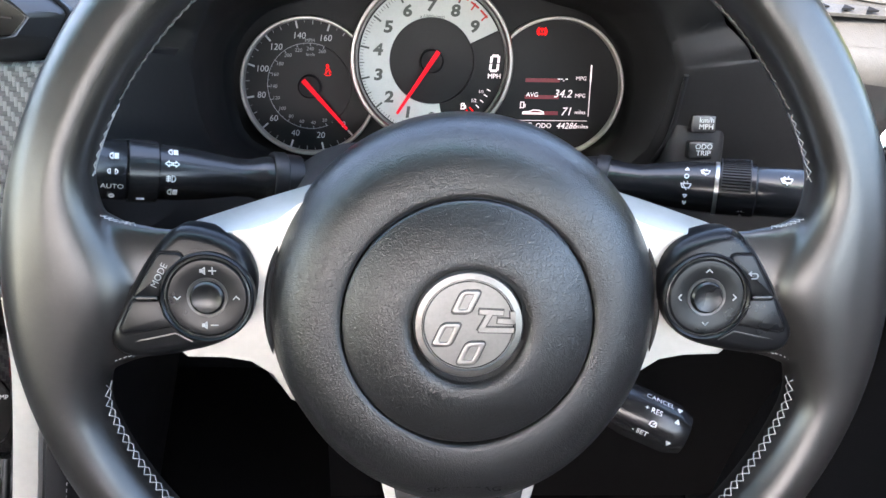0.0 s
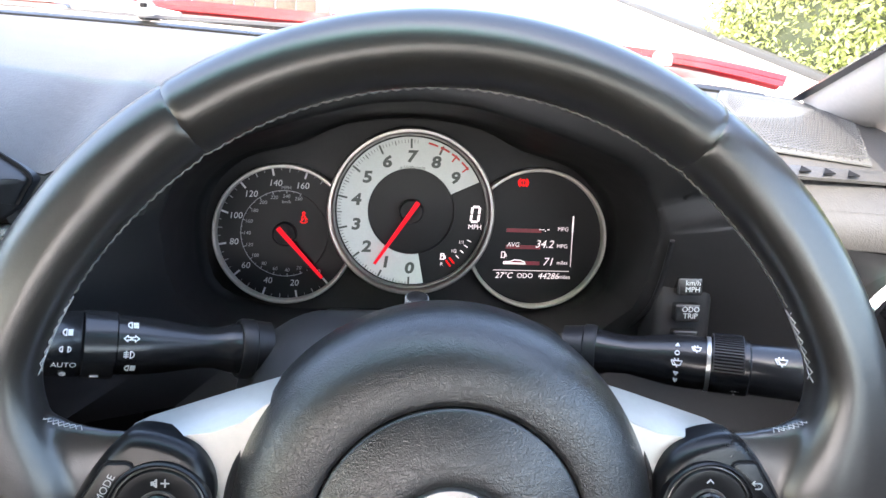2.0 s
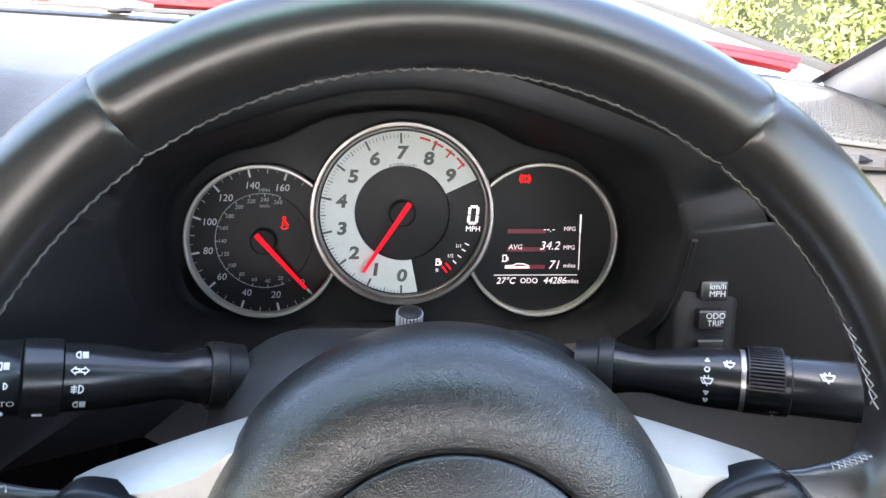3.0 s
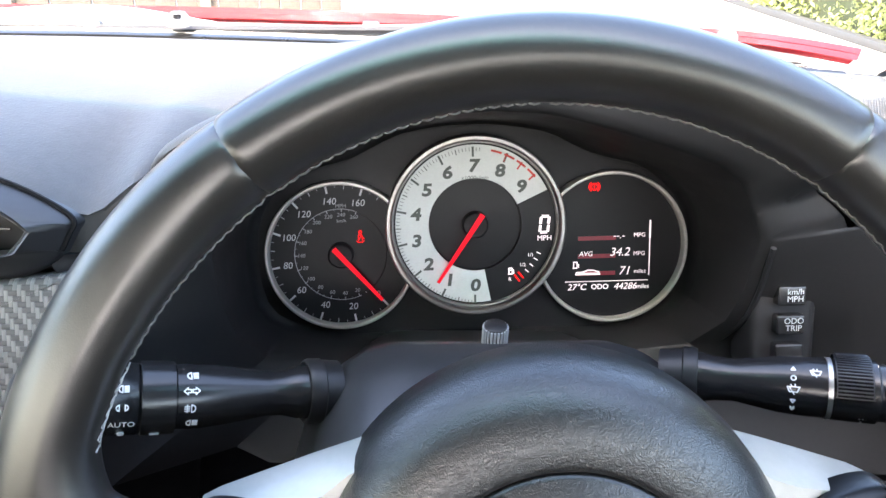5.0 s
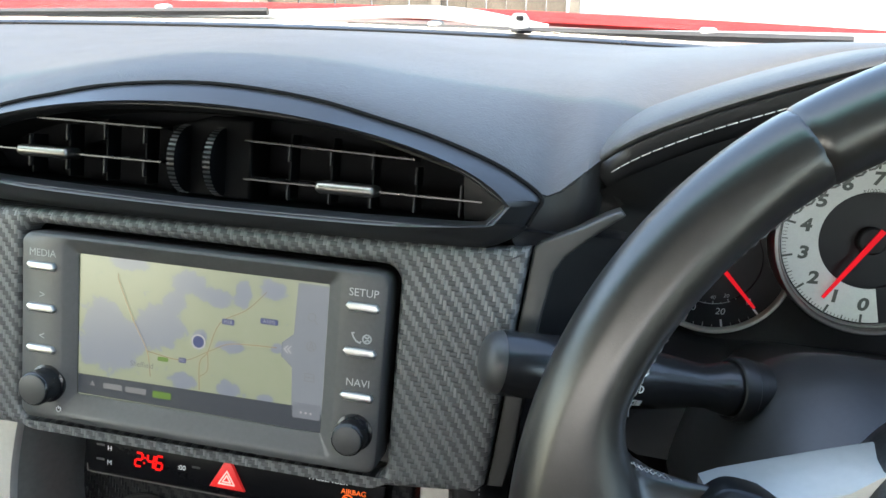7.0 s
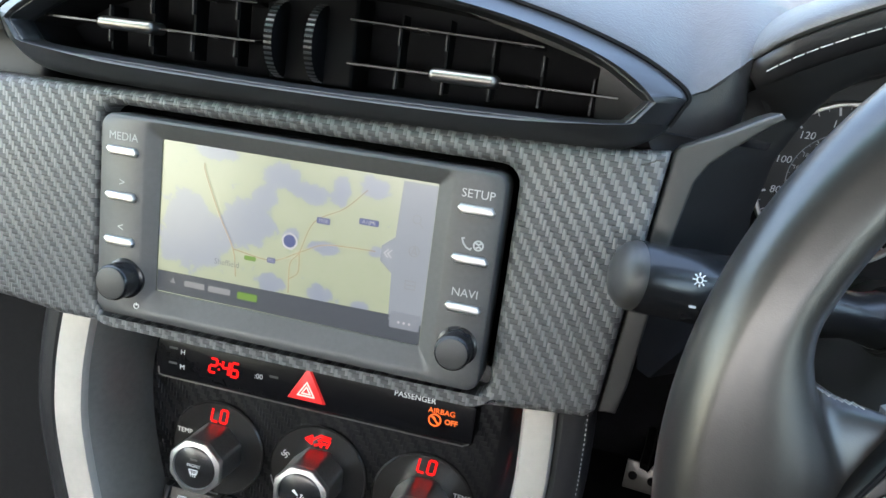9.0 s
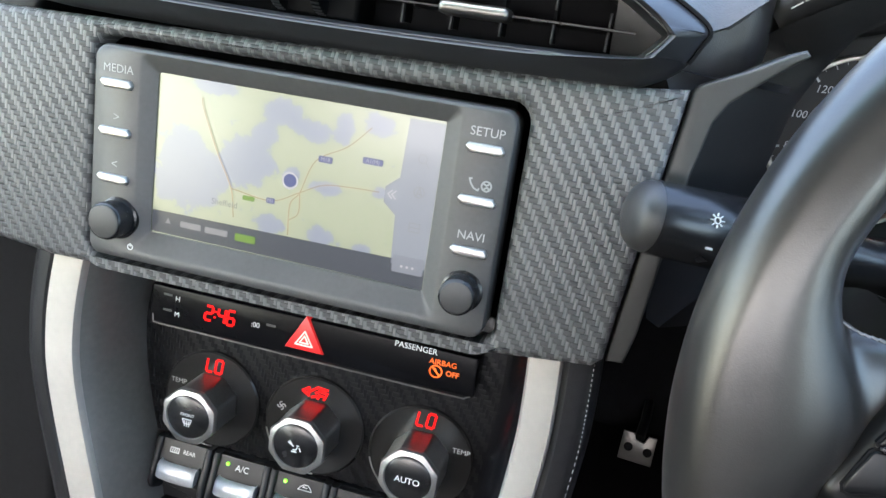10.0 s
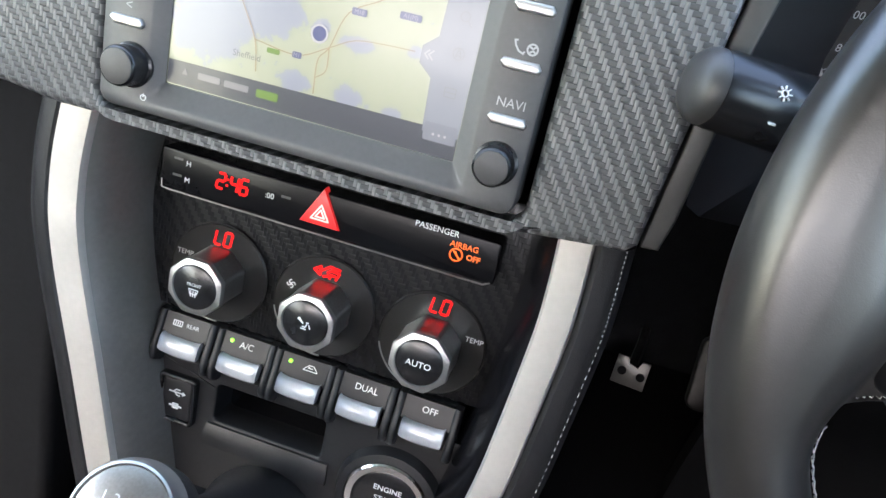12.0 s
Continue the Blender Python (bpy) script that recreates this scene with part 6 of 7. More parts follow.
def build_console():
    paths = {1: [(0.1280, -0.0575, -0.004), (0.1290, -0.082, -0.005), (0.1289, -0.1055, -0.006), (0.1255, -0.150, -0.007), (0.1213, -0.1918, -0.007), (0.112, -0.245, -0.008), (0.100, -0.31, -0.010)],
             -1: [(-0.1180, -0.0600, -0.004), (-0.1224, -0.083, -0.005), (-0.1247, -0.103, -0.006), (-0.1240, -0.125, -0.006), (-0.1192, -0.155, -0.007), (-0.1066, -0.2045, -0.007), (-0.0921, -0.2677, -0.008), (-0.080, -0.32, -0.010)]}
    for s in (1, -1):
        co = thing("console_side", DASH, "satin silver console rail with a stitched leather flank", "console", "console sides")
        P = [(x, y, h) for x, y, h in paths[s]]
        q = 0.0095 if s < 0 else 0.0080
        rail(P, [(-q, -0.012), (-q, -0.003), (0.0012 - q, -0.0005), (0, 0.0008), (q - 0.0012, -0.0005), (q, -0.003), (q, -0.012)], s, "rail", RAIL_SILVER, co, "satin silver rail")
        # cheek colour carries the light: pale metal on the left, black on the right
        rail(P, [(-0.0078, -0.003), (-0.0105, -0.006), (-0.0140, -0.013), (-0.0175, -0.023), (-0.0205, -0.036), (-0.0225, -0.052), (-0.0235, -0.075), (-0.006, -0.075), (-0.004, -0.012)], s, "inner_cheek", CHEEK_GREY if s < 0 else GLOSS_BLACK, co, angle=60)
        rail(P, [(0.0078, -0.008), (0.0082, -0.0035), (0.0110, -0.0010), (0.0170, -0.0016), (0.0220, -0.0045), (0.0250, -0.0110), (0.0258, -0.020), (0.0230, -0.24), (0.004, -0.24), (0.004, -0.02)], s, "flank", LEATHER, co, "black stitched leather flank")
        line = smooth_line([(x, y, h) for x, y, h in P], 40)
        bm = bmesh.new()
        for i in range(0, len(line) - 5, 4):
            a, b = Vector(line[i]), Vector(line[i + 3])
            t = (b - a).normalized()
            nrm = Vector((-t.y, t.x)) * s
            if nrm.x * s < 0:
                nrm = -nrm
            o = Vector((nrm.x, nrm.y, 0)) * 0.0216 + Vector((0, 0, -0.0038))
            tube([tuple(a + o), tuple(a.lerp(b, 0.5) + o + Vector((0, 0, 0.0004))), tuple(b + o - t * 0.0010)], 0.00024, 5, bm=bm)
        if s > 0:
            tagged(part("stitching", bm, THREAD, co, "white stitches"), kind="stuff")
    gl = thing("gear_lever", DASH @ Matrix.Translation((-0.0065, -0.191, 0.090)) @ pose(0, 0, 0, -38, 0, 0) @ Matrix.Scale(1.0, 4), "round gear knob with a bright ring and shift pattern", "gear lever")
    part("ball", lathe([(0.0100, -0.060), (0.0115, -0.035), (0.0170, -0.026), (0.0225, -0.012), (0.0235, 0.0), (0.0215, 0.010), (0.0200, 0.0125)], 48), LEATHER, gl, "black leather grip")
    part("ring", lathe([(0.0236, 0.0040), (0.0234, 0.0085), (0.0227, 0.0122), (0.0217, 0.0144), (0.0207, 0.0148), (0.0203, 0.0135)], 48), CHROME_SOFT, gl, "brushed metal ring")
    cap = part("cap", lathe([(0.0205, 0.0128), (0.0198, 0.0140), (0.0140, 0.0157), (0, 0.0165)], 48), KNOB_METAL, gl, "dark cap with shift pattern")
    lettering("1 3 5 R", 0.0068, 0, 0.0060, 0.0166, PRINT_WHITE, cap)
    lettering("2 4 6", 0.0068, -0.002, -0.0035, 0.0166, PRINT_WHITE, cap)
    part("boot", lathe([(0.0105, -0.056), (0.013, -0.075), (0.017, -0.10), (0.028, -0.14), (0.040, -0.17)], 32), LEATHER, gl, "leather gaiter")
    solo("console_top", slab(rrect(0.19, 0.25, 0.03, 5, 0, 0), -0.10, 0.0, 0.01), BLACK_PLASTIC, Matrix.Translation((0.0, 0.235, 0.49)), label="black console top round the gear lever", category="console", kind="structure")
    br = thing("metal_bracket", Matrix.Translation((0.2335, 0.8100, 0.2750)) @ pose(0, 0, 0, 62, 0, -6) @ Matrix.Scale(1.05, 4), "small bare metal bracket with bolt holes in the footwell", "bracket")
    pl = [(-0.019, -0.016), (0.019, -0.016), (0.019, 0.017), (0.010, 0.017), (0.006, 0.008), (-0.004, 0.010), (-0.006, 0.017), (-0.019, 0.017)]
    part("plate", slab(pl, -0.002, 0.0015, 0.0005), KEY_EDGE, br)
    part("stem", tube([(0, 0.012, -0.002), (0.002, 0.03, -0.030), (0.002, 0.05, -0.060)], 0.006, 8), BLACK_PLASTIC, br)
    for x, y in ((-0.010, 0.000), (0.012, -0.001)):
        part("bolt_hole", lathe([(0.0052, 0.0010), (0.0050, 0.0022), (0, 0.0020)], 20, x, y), VOID, br)
    pd = thing("pedal", Matrix.Translation((0.30, 0.70, 0.40)) @ pose(0, 0, 0, 60, 0, 0), "dark pedal in the footwell", "pedal")
    part("pad", slab(rrect(0.055, 0.075, 0.01, 4), -0.006, 0.006, 0.003), BLACK_PLASTIC, pd)
    part("arm", tube([(0, 0.03, -0.004), (0, 0.12, -0.03), (0, 0.24, -0.02)], 0.008, 8), BLACK_PLASTIC, pd)


build_console()
# near-black sheet put where the footwell is only dark
solo("knee_panel", sheet(lambda u, v: (lerp(0.27, 0.70, u), lerp(0.52, 0.62, v) + 0.02 * math.sin(v * 3), lerp(0.66, 0.30, v)), 6, 8, 0.02), CARPET, kind="structure", label="near-black panel added for the dark under the column", category="panel")


# ---- column and stalks ----
def build_column():
    col = thing("steering_column", None, "matt black steering column shroud with a ribbed reset knob", "steering column")
    loops = []
    for y, zc, w, h in ((0.325, 0.725, 0.070, 0.045), (0.345, 0.730, 0.086, 0.050), (0.375, 0.733, 0.090, 0.056), (0.40, 0.736, 0.093, 0.060), (0.42, 0.737, 0.097, 0.061), (0.445, 0.726, 0.099, 0.058), (0.47, 0.708, 0.099, 0.052), (0.54, 0.690, 0.096, 0.042)):
        loops.append([(0.355 + px * lerp(1.20, 0.87, (py + h) / (2 * h)), y, zc + py) for px, py in rrect(2 * w, 2 * h, 0.042, 8)])
    part("shroud", loft(loops), SHROUD_PLASTIC, col, angle=50)
    kn = part("reset_knob", lathe([(0, 0.0010), (0.0042, 0.0009), (0.0054, 0.0003), (0.0058, -0.0010), (0.0058, -0.012)], 32), BLACK_PLASTIC, col)
    kn.matrix_local = Matrix.Translation((0.3508, 0.4265, 0.8042)) @ pose(0, 0, 0, 4, 0, 0)
    bm = bmesh.new()
    for k in range(22):
        a = 2 * math.pi * k / 22
        tube([(0.0058 * math.cos(a), 0.0058 * math.sin(a), -0.0100), (0.0058 * math.cos(a), 0.0058 * math.sin(a), -0.0004)], 0.0006, 5, bm=bm)
    # ribs in a paler grey than the knob
    tagged(part("ribs", bm, PRINT_GREY, kn, "pale grey ribs"), kind="stuff")

    def stalk(name_label, base, tip, group):
        b, t = Vector(base), Vector(tip)
        d = (t - b).normalized()
        q = d.to_track_quat("Z", "Y").to_matrix().to_4x4()
        st = thing("column_stalk", Matrix.Translation(b) @ q, name_label, "stalk", group)
        return st, (t - b).length
    # sign facing: angle round the stalk that looks back at the driver
    lb, ltip = (0.262, 0.4130, 0.7775), (0.1512, 0.3740, 0.8020)
    st, n = stalk("black indicator and light stalk with white signs", lb, ltip, "column stalks")
    part("socket", lathe([(0.0140, -0.014), (0.0146, -0.0058), (0.0152, -0.0052), (0.0152, 0.0002), (0.0146, 0.0016), (0.0138, 0.0019), (0.0130, 0.0004), (0.0090, 0.0)], 48), BLACK_PLASTIC, st, angle=30)
    part("arm", lathe([(0.0124, -0.002), (0.0124, 0.0045), (0.0116, 0.0075), (0.0102, 0.013), (0.0102, 0.020), (0.0128, 0.037), (0.0140, 0.049), (0.0142, 0.0590)], 40), SATIN_BLACK, st)
    part("collar", lathe([(0.0142, 0.0595), (0.0158, 0.0597), (0.0160, 0.0730), (0.0150, 0.0735)], 40), SATIN_BLACK, st)
    part("end_knob", lathe([(0.0145, 0.0739), (0.0152, 0.0743), (0.0146, n - 0.022), (0.0143, n - 0.0080), (0.0140, n - 0.0055)], 40), SATIN_BLACK, st, angle=70)
    # end face in a lighter grey that stands for the window's light on it
    part("end_cap", lathe([(0.0139, n - 0.0058), (0.0138, n - 0.0045), (0.0130, n - 0.0018), (0.0112, n + 0.0004), (0.0085, n + 0.0018), (0.0045, n + 0.0026), (0, n + 0.0028)], 40), BEZEL_DARK, st, "matt stalk end painted lighter for window light", angle=70)
    inv = (Matrix.Translation(Vector(lb)) @ (Vector(ltip) - Vector(lb)).to_track_quat("Z", "Y").to_matrix().to_4x4()).inverted()

    def sign(parent, frame_inv, r, zz, ang, lines=None, word=None, k=0.0015, w=0.00045, size=0.0042, s=1.0):
        """A sign on the round of a stalk at zz along it, turned so that it reads from the driver's seat."""
        eye = frame_inv @ Vector((0.32, 0.05, 0.96))
        a = math.atan2(eye.y, eye.x) + radians(ang)
        right = frame_inv.to_3x3() @ Vector((1, 0, 0))
        e1 = Vector((0, 0, 1 if right.z > 0 else -1))
        out = Vector((math.cos(a), math.sin(a), 0))
        e2 = out.cross(e1)
        m = Matrix.Translation(out * (r + 0.0003) + Vector((0, 0, zz))) @ Matrix((e1, e2, out)).transposed().to_4x4()
        bm = strokes(lines, w, -0.0006, 0.0002, (0, 0), k) if lines else text_bm(word, size)
        bmesh.ops.transform(bm, matrix=m, verts=bm.verts)
        part("sign", bm, PRINT_WHITE, parent, raw=True)
    lamp = [arc(1.0, 90, 270, 8), [(0, 1), (0, -1)], [(0.5, 0.8), (1.7, 0.8)], [(0.5, 0.27), (1.7, 0.27)], [(0.5, -0.27), (1.7, -0.27)], [(0.5, -0.8), (1.7, -0.8)]]
    fog = [arc(1.0, -90, 90, 8), [(0, 1), (0, -1)], [(-0.5, 0.6), (-1.7, 0.6)], [(-0.5, 0), (-1.7, 0)], [(-0.5, -0.6), (-1.7, -0.6)], [(-1.1, 1.0), (-1.1, -1.0)]]
    arrows = [[(-2, 0), (-1, 0.9), (-1, 0.4), (-0.2, 0.4), (-0.2, -0.4), (-1, -0.4), (-1, -0.9), (-2, 0)], [(2, 0), (1, 0.9), (1, 0.4), (0.2, 0.4), (0.2, -0.4), (1, -0.4), (1, -0.9), (2, 0)]]
    bulb = [arc(0.8, 0, 360, 12)] + [[(1.2 * math.cos(k * math.pi / 4), 1.2 * math.sin(k * math.pi / 4)), (1.8 * math.cos(k * math.pi / 4), 1.8 * math.sin(k * math.pi / 4))] for k in range(8)]
    side = [arc(0.8, 90, 270, 6, -0.8, 0), [(-0.8, 0.8), (-0.8, -0.8)], arc(0.8, -90, 90, 6, 0.8, 0), [(0.8, 0.8), (0.8, -0.8)]]
    for ang, ln in ((46, lamp), (18, arrows), (-12, fog), (-42, lamp)):
        sign(st, inv, 0.0139, 0.0535, ang, ln, k=0.0016)
    for ang, ln in ((24, lamp), (-4, side)):
        sign(st, inv, 0.0154, 0.0805, ang, ln, k=0.0014)
    sign(st, inv, 0.0154, 0.0805, -32, word="AUTO", size=0.0037)
    sign(st, inv, 0.0154, 0.0805, -56, [arc(1, 0, 360, 10)], k=0.0011)
    sign(st, inv, 0.0149, n - 0.0255, 14, bulb, k=0.0015, w=0.00028)
    sign(st, inv, 0.0149, n - 0.0255, -28, [[(-1, 0), (1, 0)]], k=0.0011, w=0.0007)
    sign(st, inv, 0.0160, 0.0675, -58, [[(-1, 0), (1, 0)]], k=0.0015, w=0.0008)
    # wiper stalk
    rb, rtip = (0.438, 0.4150, 0.7830), (0.553, 0.3700, 0.7990)
    st, n = stalk("black wiper stalk with a ribbed ring and white signs", rb, rtip, "column stalks")
    part("socket", lathe([(0.0118, -0.008), (0.0130, 0.0026), (0.0138, 0.0033), (0.0138, 0.0080), (0.0134, 0.0094), (0.0128, 0.0097), (0.0122, 0.0082), (0.0090, 0.0078)], 48), BLACK_PLASTIC, st, angle=30)
    part("arm", lathe([(0.0120, 0.006), (0.0118, 0.012), (0.0106, 0.017), (0.0100, 0.026), (0.0130, 0.045), (0.0136, 0.055), (0.0136, 0.064)], 40), SATIN_BLACK, st)
    part("bright_band", lathe([(0.0134, 0.0640), (0.0139, 0.0642), (0.0139, 0.0660), (0.0134, 0.0662)], 40), CHROME_SOFT, st)
    part("end_knob", lathe([(0.0136, 0.0660), (0.0140, 0.0663), (0.0140, 0.084), (0.0128, 0.085), (0.0132, n - 0.008), (0.0118, n - 0.002), (0, n)], 40), SATIN_BLACK, st)
    inv = (Matrix.Translation(Vector(rb)) @ (Vector(rtip) - Vector(rb)).to_track_quat("Z", "Y").to_matrix().to_4x4()).inverted()
    up = inv.to_3x3() @ Vector((0, 0, 1))
    eye = inv @ Vector((0.32, 0.05, 0.96))
    facing = math.degrees(math.atan2(eye.y, eye.x))
    turn = 1 if (math.degrees(math.atan2(up.y, up.x)) - facing + 540) % 360 > 180 else -1
    top = facing + 82 * turn
    rg = part("ring", sector(0.0138, 0.0158, top - 88, top + 88, 0.0668, 0.0815, 40), BLACK_PLASTIC, st, "ribbed half ring")
    bm = bmesh.new()
    for k in range(30):
        a = radians(top - 84 + 168 * k / 29)
        tube([(0.0158 * math.cos(a), 0.0158 * math.sin(a), 0.0674), (0.0158 * math.cos(a), 0.0158 * math.sin(a), 0.0809)], 0.0005, 4, bm=bm)
    tagged(part("ribs", bm, SATIN_BLACK, rg), kind="stuff")
    wipe = [[(-1.6, 0.8), (1.6, 0.8), (1.0, -0.6), (-1.0, -0.6), (-1.6, 0.8)], [(-0.9, 0.5), (0.2, -1.2)], [(0.4, 0.9), (0.4, 1.5)], [(-0.4, 0.9), (-0.7, 1.4)]]
    for zz, ang, ln, k in ((0.0500, -40, [[(-0.7, -0.4), (0, 0.7), (0.7, -0.4), (-0.7, -0.4)]], 0.0013), (0.0500, -22, [arc(0.8, 0, 360, 10)], 0.0013), (0.0500, 0, wipe, 0.0016),
                           (0.0500, 22, [[(-0.7, 0.4), (0, -0.7), (0.7, 0.4), (-0.7, 0.4)]], 0.0013), (0.0500, 38, [[(-0.7, 0.4), (0, -0.7), (0.7, 0.4)], [(-0.7, -0.4), (0, -1.4), (0.7, -0.4)]], 0.0010),
                           (0.0590, -34, wipe, 0.0014), (0.0980, -26, wipe, 0.0017), (0.0780, 60, wipe, 0.0014)):
        sign(st, inv, 0.0134, zz, ang, ln, k=k)
    # cruise lever under the spoke
    cb, ct = (0.4250, 0.330, 0.7060), (0.4770, 0.3090, 0.6930)
    st, n = stalk("stubby black cruise control lever with white lettering", cb, ct, "column stalks")
    part("lever", lathe([(0.006, -0.03), (0.0075, 0.0), (0.0120, 0.012), (0.0136, 0.028), (0.0132, n - 0.008), (0.0105, n - 0.001), (0, n)], 32), SATIN_BLACK, st)
    inv = (Matrix.Translation(Vector(cb)) @ (Vector(ct) - Vector(cb)).to_track_quat("Z", "Y").to_matrix().to_4x4()).inverted()
    for zz, ang, word in ((0.038, -46, "CANCEL"), (0.036, -18, "+ RES"), (0.034, 34, "- SET")):
        sign(st, inv, 0.0137, zz, ang, word=word, size=0.0038)
    sign(st, inv, 0.0137, 0.038, 8, [arc(1.0, -30, 210, 10), [(0, 0), (0.8, 0.9)], [(-0.4, -0.6), (0.4, -0.6)]], k=0.0016)
    for ang, d in ((-46, 1), (-18, -1), (34, 1)):
        sign(st, inv, 0.0130, 0.0485, ang, [[(-0.6, 0.5 * d), (0, -0.6 * d), (0.6, 0.5 * d), (-0.6, 0.5 * d), (0, 0)]], k=0.0014, w=0.0008)


build_column()


# ---- steering wheel ----
RIM_R = 0.1701
HUB = (0.0023, -0.0092)
SEAM = 34.8


def rim_section(a):
    """Radial and axial half widths of the rim at an angle from straight up."""
    side = math.exp(-((abs(a) - 90) / 34) ** 2)
    bulge = math.exp(-((abs(a) - SEAM - 10) / 12) ** 2)
    groove = math.exp(-((abs(a) - SEAM) / 0.55) ** 2)
    return 0.0143 + 0.0006 * side + 0.0005 * bulge - 0.0011 * groove, 0.0158 + 0.0004 * side + 0.0005 * bulge - 0.0011 * groove


def rim_point(a, q, extra=0.0):
    ra, ax = rim_section(a)
    t = radians(90 - a)
    d = min(1.0, abs(abs(a) - 90) / 20)
    web = 0.024 * (1 - d * d * (3 - 2 * d))
    full = 0.0030 * math.exp(-((abs(a) - 72) / 30) ** 4) * max(0.0, math.sin(2 * q - math.pi)) if math.pi / 2 < q < math.pi else 0.0
    rr = RIM_R + (ra + extra + (web if math.cos(q) < 0 else 0.0)) * math.cos(q) - full
    ax = ax + full
    return (rr * math.cos(t), rr * math.sin(t), (ax + extra) * math.sin(q))


def build_wheel():
    wh = thing("steering_wheel", WHEEL, "black leather three-spoke steering wheel with white stitching", "steering wheel")

    def cover_list(angles, name, label):
        return part(name, loft([[rim_point(a, 2 * math.pi * j / 28) for j in range(28)] for a in angles]), RIM_LEATHER, wh, label, angle=70)
    fine = [0, 0.35, 0.8, 1.4, 2.2]
    cover_list([-SEAM + f for f in fine] + [-SEAM + 4 + (2 * SEAM - 8) * k / 40 for k in range(41)] + [SEAM - f for f in fine[::-1]], "rim_top", "smooth black leather rim section")
    cover_list([150 + 60 * k / 24 for k in range(25)], "rim_base", "black leather rim base")
    # cross stitching along the inner edge
    for s, (first, last, thread) in itertools.product((1, -1), ((0.6, 60, THREAD_GREY), (61, 178, THREAD))):
        bm = bmesh.new()
        a, step = first, 1.05
        while a < last:
            skip = 72 < a < 104
            q0 = math.pi * (0.975 if a < 72 else 0.95)
            if not skip:
                lo, hi = (0.035, 0.035) if a < 60 else (0.15, 0.15)
                wire = 0.00042 if a < 60 else 0.00026
                if a < 60:
                    p = [rim_point(s * a, q0 + hi, 0.0003), rim_point(s * (a + step * 0.65), q0, 0.0008), rim_point(s * (a + step * 1.3), q0 - lo, 0.0003)]
                    tube(p, wire, 4, bm=bm)
                else:
                    for d, e in ((hi, -lo), (-lo, hi)):
                        tube([rim_point(s * a, q0 + d, 0.0006), rim_point(s * (a + step * 0.75), q0 + (d + e) / 2, 0.0010), rim_point(s * (a + step * 1.5), q0 + e, 0.0006)], wire, 4, bm=bm)
            a += step * 1.5
        tagged(part("stitching", bm, thread, wh, "pale cross stitching"), kind="stuff")
    for s in (1, -1):
        # leather that swells from the rim to the switch pad
        loops = []
        for u, hi, lo, up, dn in ((0.1700, 0.030, -0.028, 0.0100, -0.0100), (0.1660, 0.044, -0.042, 0.0118, -0.0126), (0.1600, 0.056, -0.052, 0.0116, -0.0120), (0.1560, 0.0500, -0.047, 0.0122, -0.0116), (0.1520, 0.0445, -0.0415, 0.0122, -0.0112), (0.1450, 0.0345, -0.0330, 0.0106, -0.0110), (0.1360, 0.0298, -0.0293, 0.0080, -0.0105), (0.1250, 0.0275, -0.0270, 0.0055, -0.010), (0.1120, 0.0262, -0.0255, 0.0030, -0.009)):
            lp = []
            for k in range(28):
                t = 2 * math.pi * k / 28
                c, sn = math.cos(t), math.sin(t)
                y = (hi + lo) / 2 + (hi - lo) / 2 * math.copysign(abs(c) ** 0.75, c)
                lp.append((s * u, y - 0.001, (up if sn > 0 else -dn) * sn if sn > 0 else dn * -sn))
            loops.append(lp)
        skin = loft([[rim_point(s * (SEAM - 0.7 + (151 - SEAM) * k / 76), 2 * math.pi * j / 28) for j in range(28)] for k in range(77)])
        grip = part("rim_grip", loft(loops, bm=skin), RIM_LEATHER, wh, "worn black leather rim grip running into the spoke", angle=70)
        weld = grip.modifiers.new("weld", "REMESH")
        weld.mode, weld.voxel_size, weld.use_smooth_shade = "VOXEL", 0.0014, True
        soften = grip.modifiers.new("soften", "SMOOTH")
        soften.factor, soften.iterations = 0.5, 14
        line = [(0.1580, 0.053), (0.1535, 0.0445), (0.1475, 0.0360), (0.1400, 0.0310), (0.1300, 0.0288)]
        for sign_y in (1, -1):
            bm = bmesh.new()
            P = smooth_line([(s * x, (y - 0.001) * (1 if sign_y > 0 else 0.93) * sign_y, 0.0035) for x, y in line], 5)
            for i in range(0, len(P) - 2, 1):
                a, b = Vector(P[i]), Vector(P[i + 1])
                dn = Vector((0, 0, 0.0022))
                tube([tuple(a + dn), tuple(b - dn), tuple(Vector(P[i + 2]) + dn)], 0.00024, 4, bm=bm)
            tagged(part("stitching", bm, THREAD, wh, "white cross stitching"), kind="stuff")

    # silver spokes
    for s in (1, -1):
        back = [(0.050, 0.0465), (0.066, 0.0415), (0.080, 0.0372), (0.094, 0.0326), (0.1120, 0.0266), (0.1185, 0.0235), (0.1185, -0.0260), (0.1140, -0.0295), (0.098, -0.0300), (0.0880, -0.0318), (0.0800, -0.0370), (0.0735, -0.0470), (0.050, -0.056)]
        crease = [(0.050, 0.0440), (0.066, 0.0365), (0.0745, 0.0300), (0.0850, 0.0262), (0.1030, 0.0240), (0.1165, 0.0220), (0.1165, -0.0245), (0.1130, -0.0277), (0.0975, -0.0281), (0.0870, -0.0300), (0.0780, -0.0360), (0.0710, -0.0470), (0.050, -0.056)]
        order = slice(None, None, -1 if s > 0 else 1)
        ring = lambda q, h: [(s * x, y, h) for x, y in q][order]
        soft = [(lerp(x, u, 0.93), lerp(y, v, 0.93)) for (x, y), (u, v) in zip(back, crease)]
